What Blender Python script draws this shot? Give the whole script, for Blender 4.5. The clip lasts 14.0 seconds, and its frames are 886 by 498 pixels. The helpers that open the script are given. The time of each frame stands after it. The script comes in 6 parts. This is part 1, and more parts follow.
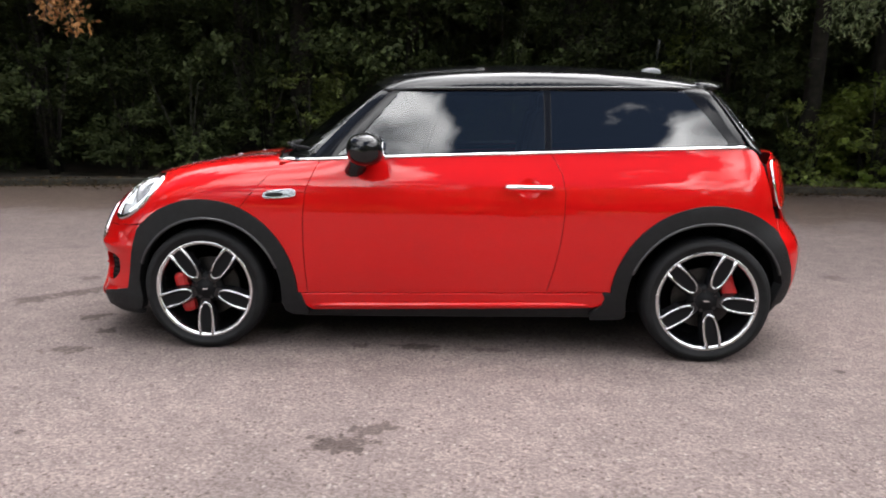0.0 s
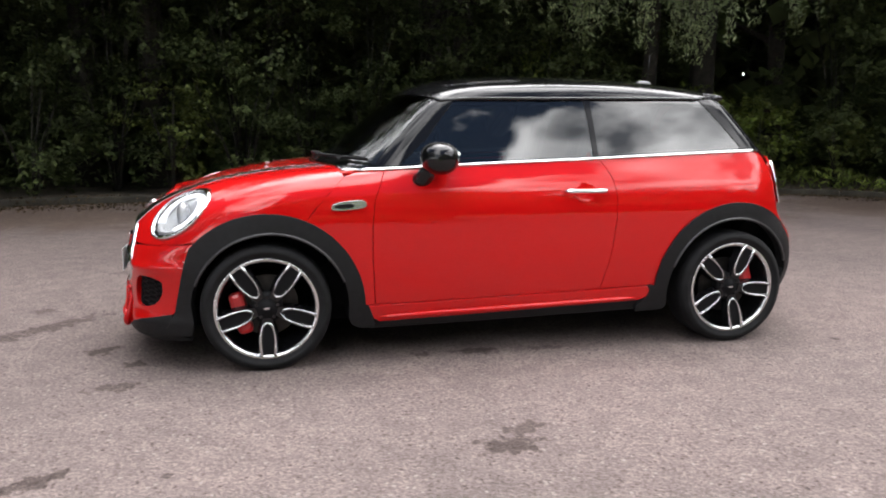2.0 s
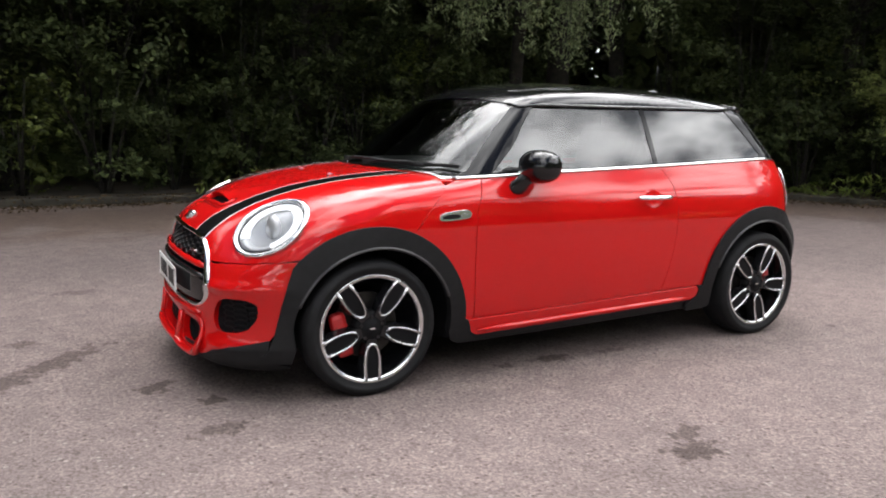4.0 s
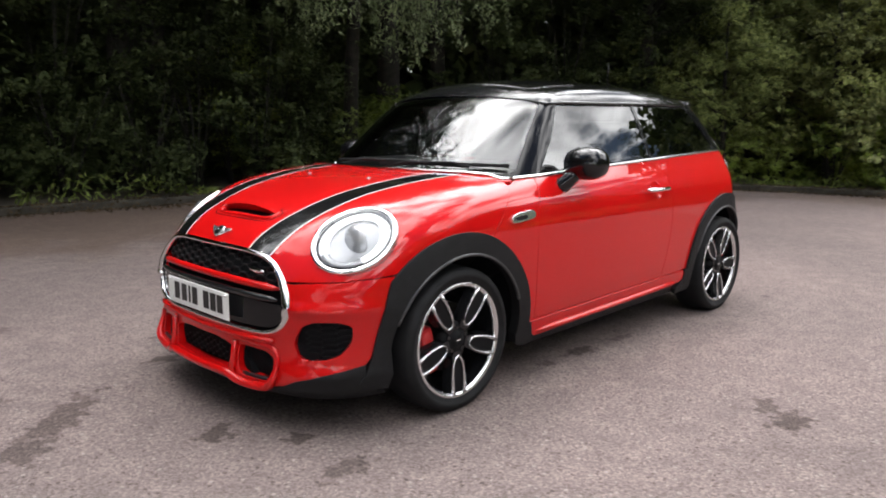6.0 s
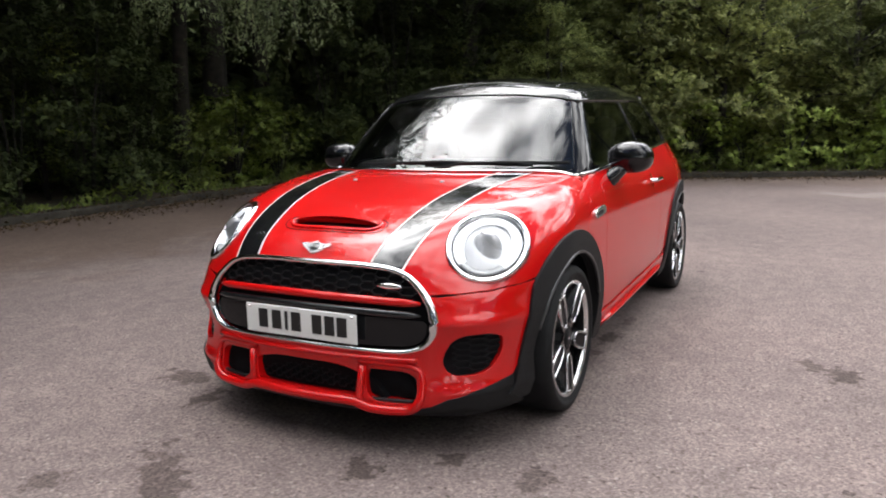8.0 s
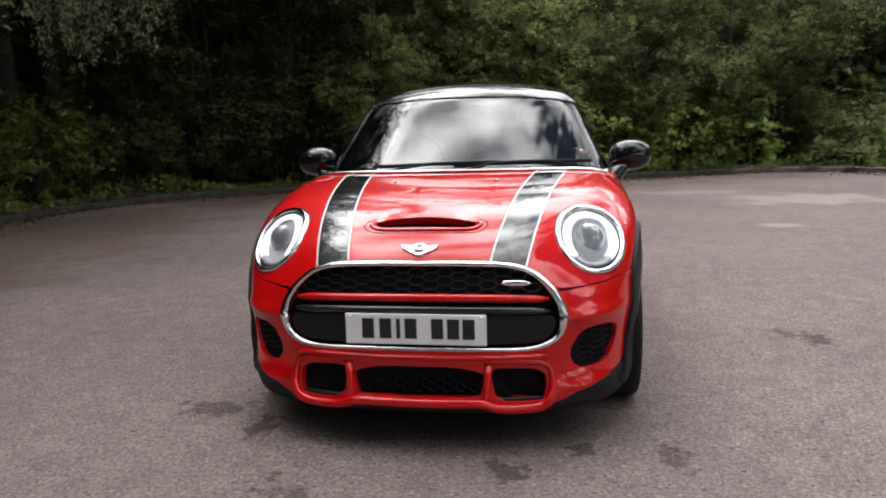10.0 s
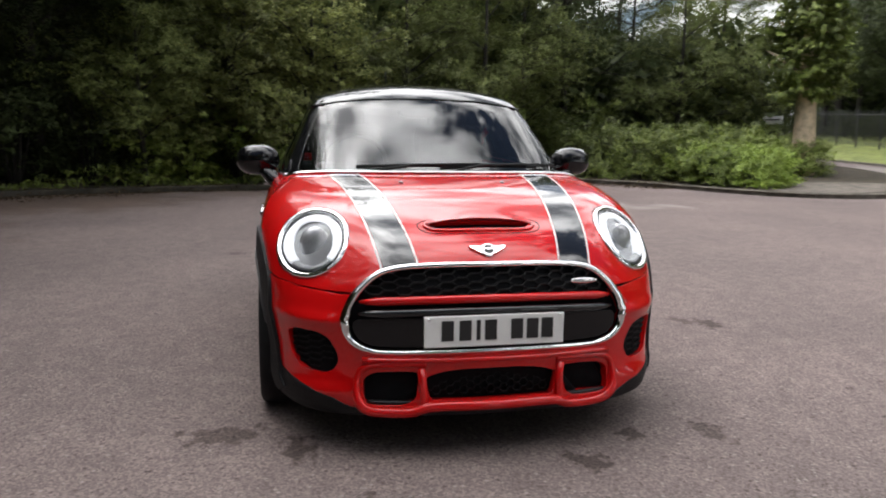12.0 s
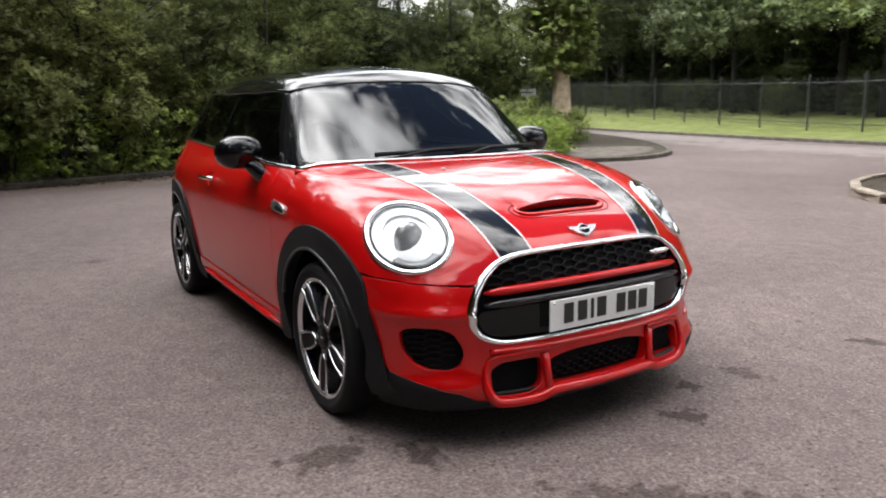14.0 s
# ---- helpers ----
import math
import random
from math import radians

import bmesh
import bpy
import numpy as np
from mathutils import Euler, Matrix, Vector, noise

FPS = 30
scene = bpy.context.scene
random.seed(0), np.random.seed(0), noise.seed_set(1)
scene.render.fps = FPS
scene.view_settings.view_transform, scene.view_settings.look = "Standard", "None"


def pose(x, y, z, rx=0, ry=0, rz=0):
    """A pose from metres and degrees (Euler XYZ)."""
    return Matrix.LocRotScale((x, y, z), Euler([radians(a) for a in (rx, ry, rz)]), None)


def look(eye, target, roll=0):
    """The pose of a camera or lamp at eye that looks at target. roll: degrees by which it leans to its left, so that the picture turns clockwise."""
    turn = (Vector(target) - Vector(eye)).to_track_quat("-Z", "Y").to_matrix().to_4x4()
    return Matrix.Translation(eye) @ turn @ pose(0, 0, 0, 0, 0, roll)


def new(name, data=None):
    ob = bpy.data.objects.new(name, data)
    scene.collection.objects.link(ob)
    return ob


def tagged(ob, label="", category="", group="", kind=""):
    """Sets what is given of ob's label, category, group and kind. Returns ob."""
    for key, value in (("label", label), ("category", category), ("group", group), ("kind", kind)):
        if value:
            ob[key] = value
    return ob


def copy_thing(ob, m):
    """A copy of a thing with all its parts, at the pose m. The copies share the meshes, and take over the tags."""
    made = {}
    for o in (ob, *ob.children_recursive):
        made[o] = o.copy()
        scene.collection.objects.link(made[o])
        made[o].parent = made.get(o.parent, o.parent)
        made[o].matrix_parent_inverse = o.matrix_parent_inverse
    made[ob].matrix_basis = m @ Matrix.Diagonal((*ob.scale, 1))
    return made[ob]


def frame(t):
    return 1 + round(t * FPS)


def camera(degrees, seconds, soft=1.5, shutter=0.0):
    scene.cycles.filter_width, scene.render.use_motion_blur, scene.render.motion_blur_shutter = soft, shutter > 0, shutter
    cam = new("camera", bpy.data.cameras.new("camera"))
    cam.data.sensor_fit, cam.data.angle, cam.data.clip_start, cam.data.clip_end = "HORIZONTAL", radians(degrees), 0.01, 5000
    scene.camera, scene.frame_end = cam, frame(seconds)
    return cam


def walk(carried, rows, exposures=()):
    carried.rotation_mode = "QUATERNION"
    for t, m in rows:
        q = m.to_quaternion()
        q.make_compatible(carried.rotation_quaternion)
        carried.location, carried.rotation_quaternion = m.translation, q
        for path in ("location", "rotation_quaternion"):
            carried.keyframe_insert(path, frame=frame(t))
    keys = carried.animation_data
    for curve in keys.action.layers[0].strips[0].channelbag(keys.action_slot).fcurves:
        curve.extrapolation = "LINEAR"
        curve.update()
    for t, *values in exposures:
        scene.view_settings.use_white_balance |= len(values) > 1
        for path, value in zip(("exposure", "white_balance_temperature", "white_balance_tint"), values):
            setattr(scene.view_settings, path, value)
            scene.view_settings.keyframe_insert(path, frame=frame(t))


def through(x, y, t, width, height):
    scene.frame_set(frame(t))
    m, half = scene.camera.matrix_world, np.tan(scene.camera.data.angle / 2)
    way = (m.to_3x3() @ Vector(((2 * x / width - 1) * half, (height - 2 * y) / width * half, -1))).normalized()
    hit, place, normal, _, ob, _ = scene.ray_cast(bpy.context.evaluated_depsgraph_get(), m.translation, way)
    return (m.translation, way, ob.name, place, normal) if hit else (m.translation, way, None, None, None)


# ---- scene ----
cam = camera(62.1, 14.0, soft=1.95, shutter=0.4)
PATH = [
    (0, (0.144, -4.381, 1.2), (0.04, -2.417, 0.835), 0.7),
    (0.5, (-0.166, -4.434, 1.205), (-0.135, -2.467, 0.843), 1.0),
    (1, (-0.497, -4.389, 1.19), (-0.327, -2.427, 0.837), 1.0),
    (1.5, (-0.834, -4.396, 1.191), (-0.534, -2.448, 0.85), 1.0),
    (2, (-1.179, -4.361, 1.177), (-0.746, -2.436, 0.847), 0.3),
    (2.5, (-1.458, -4.248, 1.188), (-0.92, -2.349, 0.862), -0.1),
    (3, (-1.835, -4.12, 1.202), (-1.159, -2.267, 0.87), 0.5),
    (3.2, (-1.977, -4.046, 1.202), (-1.246, -2.215, 0.868), 0.7),
    (5.3, (-3.094, -3.244, 1.205), (-1.864, -1.701, 0.88), 1.1),
    (5.5, (-3.176, -3.149, 1.201), (-1.9, -1.644, 0.872), 0.9),
    (6, (-3.428, -2.877, 1.206), (-2.022, -1.494, 0.87), 0.4),
    (6.5, (-3.586, -2.591, 1.193), (-2.084, -1.314, 0.854), -0.3),
    (7, (-3.817, -2.331, 1.204), (-2.221, -1.176, 0.862), -0.5),
    (7.5, (-3.998, -2.045, 1.199), (-2.32, -1.011, 0.856), -0.7),
    (8, (-4.144, -1.745, 1.221), (-2.397, -0.835, 0.878), -1.2),
    (10.5, (-4.537, -0.233, 1.187), (-2.571, -0.065, 0.858), -1.1),
    (11, (-4.537, 0.082, 1.203), (-2.565, 0.074, 0.87), -0.3),
    (11.5, (-4.548, 0.381, 1.186), (-2.582, 0.183, 0.875), 0.5),
    (12, (-4.467, 0.716, 1.167), (-2.533, 0.31, 0.859), 0.8),
    (12.5, (-4.4, 1.034, 1.167), (-2.506, 0.47, 0.859), 1.3),
    (13, (-4.284, 1.335, 1.17), (-2.441, 0.629, 0.845), 1.4),
    (13.5, (-4.09, 1.591, 1.182), (-2.326, 0.717, 0.83), -0.2),
    (14, (-3.946, 1.885, 1.199), (-2.266, 0.866, 0.83), -1.1),
]
walk(cam, [(t, look(eye, target, roll)) for t, eye, target, roll in PATH],
     exposures=[(0, -0.15), (3, -0.26), (6.5, -0.28), (8, -0.34), (11, -0.77), (13, -0.70), (14, -0.50)])

# ---- sky and sun ----
world = bpy.data.worlds.new("sky")
scene.world = world
world.use_nodes = True
SUN_UP, SUN_TURN = radians(58), radians(42)

SUN_FROM = Vector((math.sin(SUN_TURN) * math.cos(SUN_UP), math.cos(SUN_TURN) * math.cos(SUN_UP), math.sin(SUN_UP)))

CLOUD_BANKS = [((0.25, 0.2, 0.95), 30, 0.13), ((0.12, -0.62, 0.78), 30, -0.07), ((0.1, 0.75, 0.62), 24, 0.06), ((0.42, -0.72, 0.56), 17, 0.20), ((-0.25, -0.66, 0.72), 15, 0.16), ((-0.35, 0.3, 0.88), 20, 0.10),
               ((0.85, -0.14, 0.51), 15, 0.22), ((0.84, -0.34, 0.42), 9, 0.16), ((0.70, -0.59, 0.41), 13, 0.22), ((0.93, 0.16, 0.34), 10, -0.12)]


def build_sky():
    nt = world.node_tree
    nt.nodes.clear()
    out = nt.nodes.new("ShaderNodeOutputWorld")
    bg = nt.nodes.new("ShaderNodeBackground")
    sky = nt.nodes.new("ShaderNodeTexSky")
    sky.sky_type = "NISHITA"
    sky.sun_disc = False
    sky.sun_elevation, sky.sun_rotation = SUN_UP, SUN_TURN
    sky.air_density, sky.dust_density = 1.0, 1.8
    # broken summer cloud: a flat layer seen from below
    co = nt.nodes.new("ShaderNodeTexCoord")
    sep = nt.nodes.new("ShaderNodeSeparateXYZ")
    nt.links.new(co.outputs["Generated"], sep.inputs[0])
    lift = nt.nodes.new("ShaderNodeMath")
    lift.operation = "MAXIMUM"
    lift.inputs[1].default_value = 0.04
    nt.links.new(sep.outputs["Z"], lift.inputs[0])
    plus = nt.nodes.new("ShaderNodeMath")
    plus.operation = "ADD"
    plus.inputs[1].default_value = 0.22
    nt.links.new(lift.outputs[0], plus.inputs[0])
    comb = nt.nodes.new("ShaderNodeCombineXYZ")
    for k, axis in enumerate("XY"):
        d = nt.nodes.new("ShaderNodeMath")
        d.operation = "DIVIDE"
        nt.links.new(sep.outputs[axis], d.inputs[0])
        nt.links.new(plus.outputs[0], d.inputs[1])
        nt.links.new(d.outputs[0], comb.inputs[k])
    comb.inputs[2].default_value = 3.7
    n1 = nt.nodes.new("ShaderNodeTexNoise")
    n1.inputs["Scale"].default_value, n1.inputs["Detail"].default_value = 1.5, 9.0
    n1.inputs["Roughness"].default_value, n1.inputs["Distortion"].default_value = 0.55, 0.35
    nt.links.new(comb.outputs[0], n1.inputs["Vector"])
    # added banks of cloud and clear stretches that shape reflections: direction, spread, lift of the cloud field
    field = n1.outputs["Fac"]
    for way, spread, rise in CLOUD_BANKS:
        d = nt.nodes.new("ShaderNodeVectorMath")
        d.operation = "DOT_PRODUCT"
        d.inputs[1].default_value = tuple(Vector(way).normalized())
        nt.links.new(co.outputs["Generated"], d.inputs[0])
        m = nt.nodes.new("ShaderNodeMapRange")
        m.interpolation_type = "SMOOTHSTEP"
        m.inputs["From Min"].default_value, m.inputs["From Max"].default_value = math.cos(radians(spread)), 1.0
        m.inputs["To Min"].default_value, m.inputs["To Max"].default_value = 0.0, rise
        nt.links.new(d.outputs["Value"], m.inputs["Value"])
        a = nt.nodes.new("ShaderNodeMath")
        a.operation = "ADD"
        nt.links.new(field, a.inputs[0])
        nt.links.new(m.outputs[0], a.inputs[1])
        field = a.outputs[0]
    edge = nt.nodes.new("ShaderNodeMapRange")
    edge.interpolation_type = "SMOOTHSTEP"
    edge.inputs["From Min"].default_value, edge.inputs["From Max"].default_value = 0.49, 0.545
    nt.links.new(field, edge.inputs["Value"])
    n2 = nt.nodes.new("ShaderNodeTexNoise")
    n2.inputs["Scale"].default_value, n2.inputs["Detail"].default_value = 4.2, 7.0
    nt.links.new(comb.outputs[0], n2.inputs["Vector"])
    tone = nt.nodes.new("ShaderNodeValToRGB")
    tone.color_ramp.elements[0].position, tone.color_ramp.elements[0].color = 0.36, (6.2, 6.5, 7.2, 1)
    tone.color_ramp.elements[1].position, tone.color_ramp.elements[1].color = 0.62, (50, 50, 50.5, 1)
    nt.links.new(n2.outputs["Fac"], tone.inputs[0])
    # cloud is brighter towards the sun that it veils
    dot = nt.nodes.new("ShaderNodeVectorMath")
    dot.operation = "DOT_PRODUCT"
    dot.inputs[1].default_value = tuple(SUN_FROM)
    nt.links.new(co.outputs["Generated"], dot.inputs[0])
    near = nt.nodes.new("ShaderNodeMapRange")
    near.interpolation_type = "SMOOTHSTEP"
    near.inputs["From Min"].default_value, near.inputs["From Max"].default_value = 0.62, 1.0
    near.inputs["To Min"].default_value, near.inputs["To Max"].default_value = 1.0, 2.0
    nt.links.new(dot.outputs["Value"], near.inputs["Value"])
    lit = nt.nodes.new("ShaderNodeVectorMath")
    lit.operation = "SCALE"
    nt.links.new(tone.outputs[0], lit.inputs[0])
    nt.links.new(near.outputs[0], lit.inputs["Scale"])
    mix = nt.nodes.new("ShaderNodeMix")
    mix.data_type = "RGBA"
    nt.links.new(edge.outputs[0], mix.inputs["Factor"])
    nt.links.new(sky.outputs[0], mix.inputs["A"])
    nt.links.new(lit.outputs[0], mix.inputs["B"])
    bg.inputs["Strength"].default_value = 0.15
    nt.links.new(mix.outputs["Result"], bg.inputs["Color"])
    nt.links.new(bg.outputs[0], out.inputs[0])


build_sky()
sun = new("sun", bpy.data.lights.new("sun", "SUN"))
sun.data.energy, sun.data.angle, sun.data.color = 0.95, radians(50), (1.0, 0.955, 0.90)
sun.matrix_world = look(SUN_FROM * 30, (0, 0, 0))


# ---- materials ----
def material(name, colour, rough=0.5, metal=0.0, coat=0.0, vary=0.0, scale=8.0, bump=0.0, bump_scale=60.0, second=None, spec=0.5, detail=6.0):
    m = bpy.data.materials.new(name)
    m.use_nodes = True
    nt = m.node_tree
    b = nt.nodes["Principled BSDF"]
    b.inputs["Base Color"].default_value = (*colour, 1)
    b.inputs["Roughness"].default_value, b.inputs["Metallic"].default_value = rough, metal
    b.inputs["Specular IOR Level"].default_value = spec
    if coat:
        b.inputs["Coat Weight"].default_value, b.inputs["Coat Roughness"].default_value = coat, 0.01
    if vary or bump:
        co = nt.nodes.new("ShaderNodeTexCoord")
    if vary:
        n = nt.nodes.new("ShaderNodeTexNoise")
        n.inputs["Scale"].default_value, n.inputs["Detail"].default_value = scale, detail
        nt.links.new(co.outputs["Object"], n.inputs["Vector"])
        r = nt.nodes.new("ShaderNodeValToRGB")
        dark = second or tuple(c * (1 - vary) for c in colour)
        light = tuple(min(1, c * (1 + vary * 0.6)) for c in colour)
        r.color_ramp.elements[0].position, r.color_ramp.elements[0].color = 0.32, (*dark, 1)
        r.color_ramp.elements[1].position, r.color_ramp.elements[1].color = 0.68, (*light, 1)
        nt.links.new(n.outputs["Fac"], r.inputs[0])
        nt.links.new(r.outputs[0], b.inputs["Base Color"])
    if bump:
        n = nt.nodes.new("ShaderNodeTexNoise")
        n.inputs["Scale"].default_value, n.inputs["Detail"].default_value = bump_scale, 4.0
        nt.links.new(co.outputs["Object"], n.inputs["Vector"])
        k = nt.nodes.new("ShaderNodeBump")
        k.inputs["Strength"].default_value, k.inputs["Distance"].default_value = bump, 0.01
        nt.links.new(n.outputs["Fac"], k.inputs["Height"])
        nt.links.new(k.outputs[0], b.inputs["Normal"])
    return m


def glass_material(name, tint, gloss=1.45):
    m = bpy.data.materials.new(name)
    m.use_nodes = True
    nt = m.node_tree
    nt.nodes.clear()
    out = nt.nodes.new("ShaderNodeOutputMaterial")
    clear = nt.nodes.new("ShaderNodeBsdfTransparent")
    clear.inputs[0].default_value = (*tint, 1)
    shine = nt.nodes.new("ShaderNodeBsdfGlossy")
    shine.inputs["Roughness"].default_value = 0.0
    fr = nt.nodes.new("ShaderNodeFresnel")
    fr.inputs["IOR"].default_value = gloss
    mix = nt.nodes.new("ShaderNodeMixShader")
    nt.links.new(fr.outputs[0], mix.inputs[0])
    nt.links.new(clear.outputs[0], mix.inputs[1])
    nt.links.new(shine.outputs[0], mix.inputs[2])
    nt.links.new(mix.outputs[0], out.inputs[0])
    return m


# places on the ground: x, y, half sizes, turn in degrees, strength
STAINS = [(-0.36, -1.88, 0.13, 0.08, 10, 1.0), (-0.25, -1.74, 0.09, 0.05, 20, 0.8), (-0.17, -0.72, 0.12, 0.06, 0, 1.0), (-0.46, -0.72, 0.07, 0.04, 0, 0.8),
          (0.2, -0.74, 0.12, 0.03, 0, 0.7), (-3.46, 1.79, 0.14, 0.07, 20, 0.25), (-2.52, 0.22, 0.09, 0.38, -42, 0.85), (-2.70, 0.02, 0.10, 0.15, -42, 0.8), (-1.98, -1.81, 0.10, 0.05, 20, 1.0), (-2.03, -1.86, 0.08, 0.04, 10, 0.9),
          (-2.38, 0.36, 0.10, 0.08, 0, 0.6), (-1.93, -0.93, 0.13, 0.06, 10, 0.8), (-1.90, -0.60, 0.07, 0.06, 0, 1.0), (-2.11, -0.33, 0.09, 0.08, 0, 1.0),
          (-2.34, 1.85, 0.15, 0.08, 0, 0.6), (-2.64, 0.63, 0.09, 0.07, 0, 0.7), (-1.65, 0.97, 0.10, 0.17, 0, 0.9),
          (-1.81, 0.69, 0.12, 0.07, 0, 1.0), (2.82, 1.23, 0.10, 0.10, 0, 0.6)]
# first two rows: sunlight on the far road, put into the colour
PALE_AND_SUNLIT = [(17.5, -21.2, 9.0, 1.6, -22, 0.75), (8.5, -17.2, 6.0, 1.6, -14, 0.6), (4.29, -2.91, 0.16, 0.27, 0, 0.8), (7.2, -4.3, 0.75, 1.5, 0, 0.7), (8.6, -2.6, 0.5, 0.9, 0, 0.5)]

# brown drifts of trodden leaf dirt and painted tree shade along the wood: x, y, half sizes, turn, strength
DIRT_AND_SHADE = [(-6.5, 5.3, 6.0, 1.9, 12, 0.9), (1.5, 6.0, 6.5, 2.3, 0, 0.9), (8.3, 4.6, 3.0, 1.9, -55, 0.9), (11.0, -1.5, 1.4, 5.0, 18, 0.6)]


def asphalt_material():
    m = material("asphalt", (0.17, 0.155, 0.15), 0.9, spec=0.2)
    nt = m.node_tree
    b = nt.nodes["Principled BSDF"]
    co = nt.nodes.new("ShaderNodeTexCoord")

    def tex(kind, scale, detail=4.0):
        n = nt.nodes.new(kind)
        n.inputs["Scale"].default_value = scale
        if kind == "ShaderNodeTexNoise":
            n.inputs["Detail"].default_value = detail
        nt.links.new(co.outputs["Object"], n.inputs["Vector"])
        return n

    def calc(op, a, c=None):
        n = nt.nodes.new("ShaderNodeMath")
        n.operation = op
        for k, v in enumerate((a, c)):
            if v is None:
                continue
            if isinstance(v, (int, float)):
                n.inputs[k].default_value = v
            else:
                nt.links.new(v, n.inputs[k])
        return n.outputs[0]

    def ramp(src, p0, c0, p1, c1):
        r = nt.nodes.new("ShaderNodeValToRGB")
        r.color_ramp.elements[0].position, r.color_ramp.elements[0].color = p0, (*c0, 1)
        r.color_ramp.elements[1].position, r.color_ramp.elements[1].color = p1, (*c1, 1)
        nt.links.new(src, r.inputs[0])
        return r.outputs[0]

    def blend(kind, fac, a, c):
        n = nt.nodes.new("ShaderNodeMix")
        n.data_type, n.blend_type = "RGBA", kind
        if isinstance(fac, (int, float)):
            n.inputs["Factor"].default_value = fac
        else:
            nt.links.new(fac, n.inputs["Factor"])
        for key, v in (("A", a), ("B", c)):
            if isinstance(v, tuple):
                n.inputs[key].default_value = v
            else:
                nt.links.new(v, n.inputs[key])
        return n.outputs["Result"]

    grain = tex("ShaderNodeTexVoronoi", 120.0)
    fine = tex("ShaderNodeTexNoise", 55.0, 7.0)
    mid = tex("ShaderNodeTexNoise", 7.0, 6.0)
    broad = tex("ShaderNodeTexNoise", 0.5, 5.0)
    sepc = nt.nodes.new("ShaderNodeSeparateColor")
    nt.links.new(grain.outputs["Color"], sepc.inputs[0])
    c = ramp(sepc.outputs[0], 0.0, (0.108, 0.086, 0.081), 1.0, (0.205, 0.164, 0.154))
    c = blend("MULTIPLY", 1.0, c, ramp(fine.outputs["Fac"], 0.3, (0.76, 0.75, 0.75), 0.7, (1.18, 1.18, 1.18)))
    c = blend("MULTIPLY", 1.0, c, ramp(mid.outputs["Fac"], 0.3, (0.84, 0.84, 0.84), 0.7, (1.12, 1.12, 1.11)))
    c = blend("MULTIPLY", 1.0, c, ramp(broad.outputs["Fac"], 0.3, (0.84, 0.84, 0.85), 0.7, (1.13, 1.11, 1.11)))
    # loose dark and pale stones in the worn surface
    stone = tex("ShaderNodeTexVoronoi", 48.0)
    pick = nt.nodes.new("ShaderNodeSeparateColor")
    nt.links.new(stone.outputs["Color"], pick.inputs[0])
    core = calc("LESS_THAN", calc("ADD", stone.outputs["Distance"], calc("MULTIPLY", fine.outputs["Fac"], 0.5)), 0.62)
    worn = calc("GREATER_THAN", mid.outputs["Fac"], 0.44)
    c = blend("MULTIPLY", calc("MULTIPLY", calc("MULTIPLY", core, calc("LESS_THAN", pick.outputs[0], 0.17)), worn), c, (0.58, 0.56, 0.56, 1))
    c = blend("MIX", calc("MULTIPLY", calc("MULTIPLY", core, calc("GREATER_THAN", pick.outputs[0], 0.94)), 0.38), c, (0.34, 0.30, 0.285, 1))
    # stains, pale patches and painted light and shade, with ragged edges
    rag = tex("ShaderNodeTexNoise", 16.0, 7.0)
    rag2 = tex("ShaderNodeTexNoise", 1.6, 6.0)

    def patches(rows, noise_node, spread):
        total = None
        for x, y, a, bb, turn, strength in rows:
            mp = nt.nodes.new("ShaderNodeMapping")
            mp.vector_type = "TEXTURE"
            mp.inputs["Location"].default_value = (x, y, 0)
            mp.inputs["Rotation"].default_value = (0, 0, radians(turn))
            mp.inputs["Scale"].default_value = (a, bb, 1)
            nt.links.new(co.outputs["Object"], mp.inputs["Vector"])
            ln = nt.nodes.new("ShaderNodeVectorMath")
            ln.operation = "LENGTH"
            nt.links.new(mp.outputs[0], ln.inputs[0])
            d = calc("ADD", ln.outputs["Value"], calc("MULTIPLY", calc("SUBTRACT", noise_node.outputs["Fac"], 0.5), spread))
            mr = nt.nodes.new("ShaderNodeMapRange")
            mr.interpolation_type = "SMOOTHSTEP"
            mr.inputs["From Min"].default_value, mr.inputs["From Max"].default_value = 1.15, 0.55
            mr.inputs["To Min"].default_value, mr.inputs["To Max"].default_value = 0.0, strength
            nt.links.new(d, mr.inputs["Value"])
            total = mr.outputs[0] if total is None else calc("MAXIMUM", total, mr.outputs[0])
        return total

    c = blend("MIX", calc("MULTIPLY", patches(PALE_AND_SUNLIT, rag2, 3.0), 0.75), c, (0.28, 0.255, 0.235, 1))
    c = blend("MULTIPLY", patches(DIRT_AND_SHADE, rag2, 1.6), c, (0.74, 0.67, 0.57, 1))
    c = blend("MULTIPLY", patches(STAINS, rag, 3.2), c, (0.42, 0.40, 0.39, 1))
    # scattered small spots
    spot = tex("ShaderNodeTexVoronoi", 2.3)
    few = nt.nodes.new("ShaderNodeSeparateColor")
    nt.links.new(spot.outputs["Color"], few.inputs[0])
    mask = calc("MULTIPLY", calc("LESS_THAN", calc("ADD", spot.outputs["Distance"], calc("MULTIPLY", rag.outputs["Fac"], 0.12)), 0.115), calc("GREATER_THAN", few.outputs[1], 0.62))
    c = blend("MULTIPLY", calc("MULTIPLY", mask, 0.8), c, (0.45, 0.44, 0.44, 1))
    nt.links.new(c, b.inputs["Base Color"])
    k = nt.nodes.new("ShaderNodeBump")
    k.inputs["Strength"].default_value, k.inputs["Distance"].default_value = 0.35, 0.004
    nt.links.new(grain.outputs["Distance"], k.inputs["Height"])
    nt.links.new(k.outputs[0], b.inputs["Normal"])
    return m


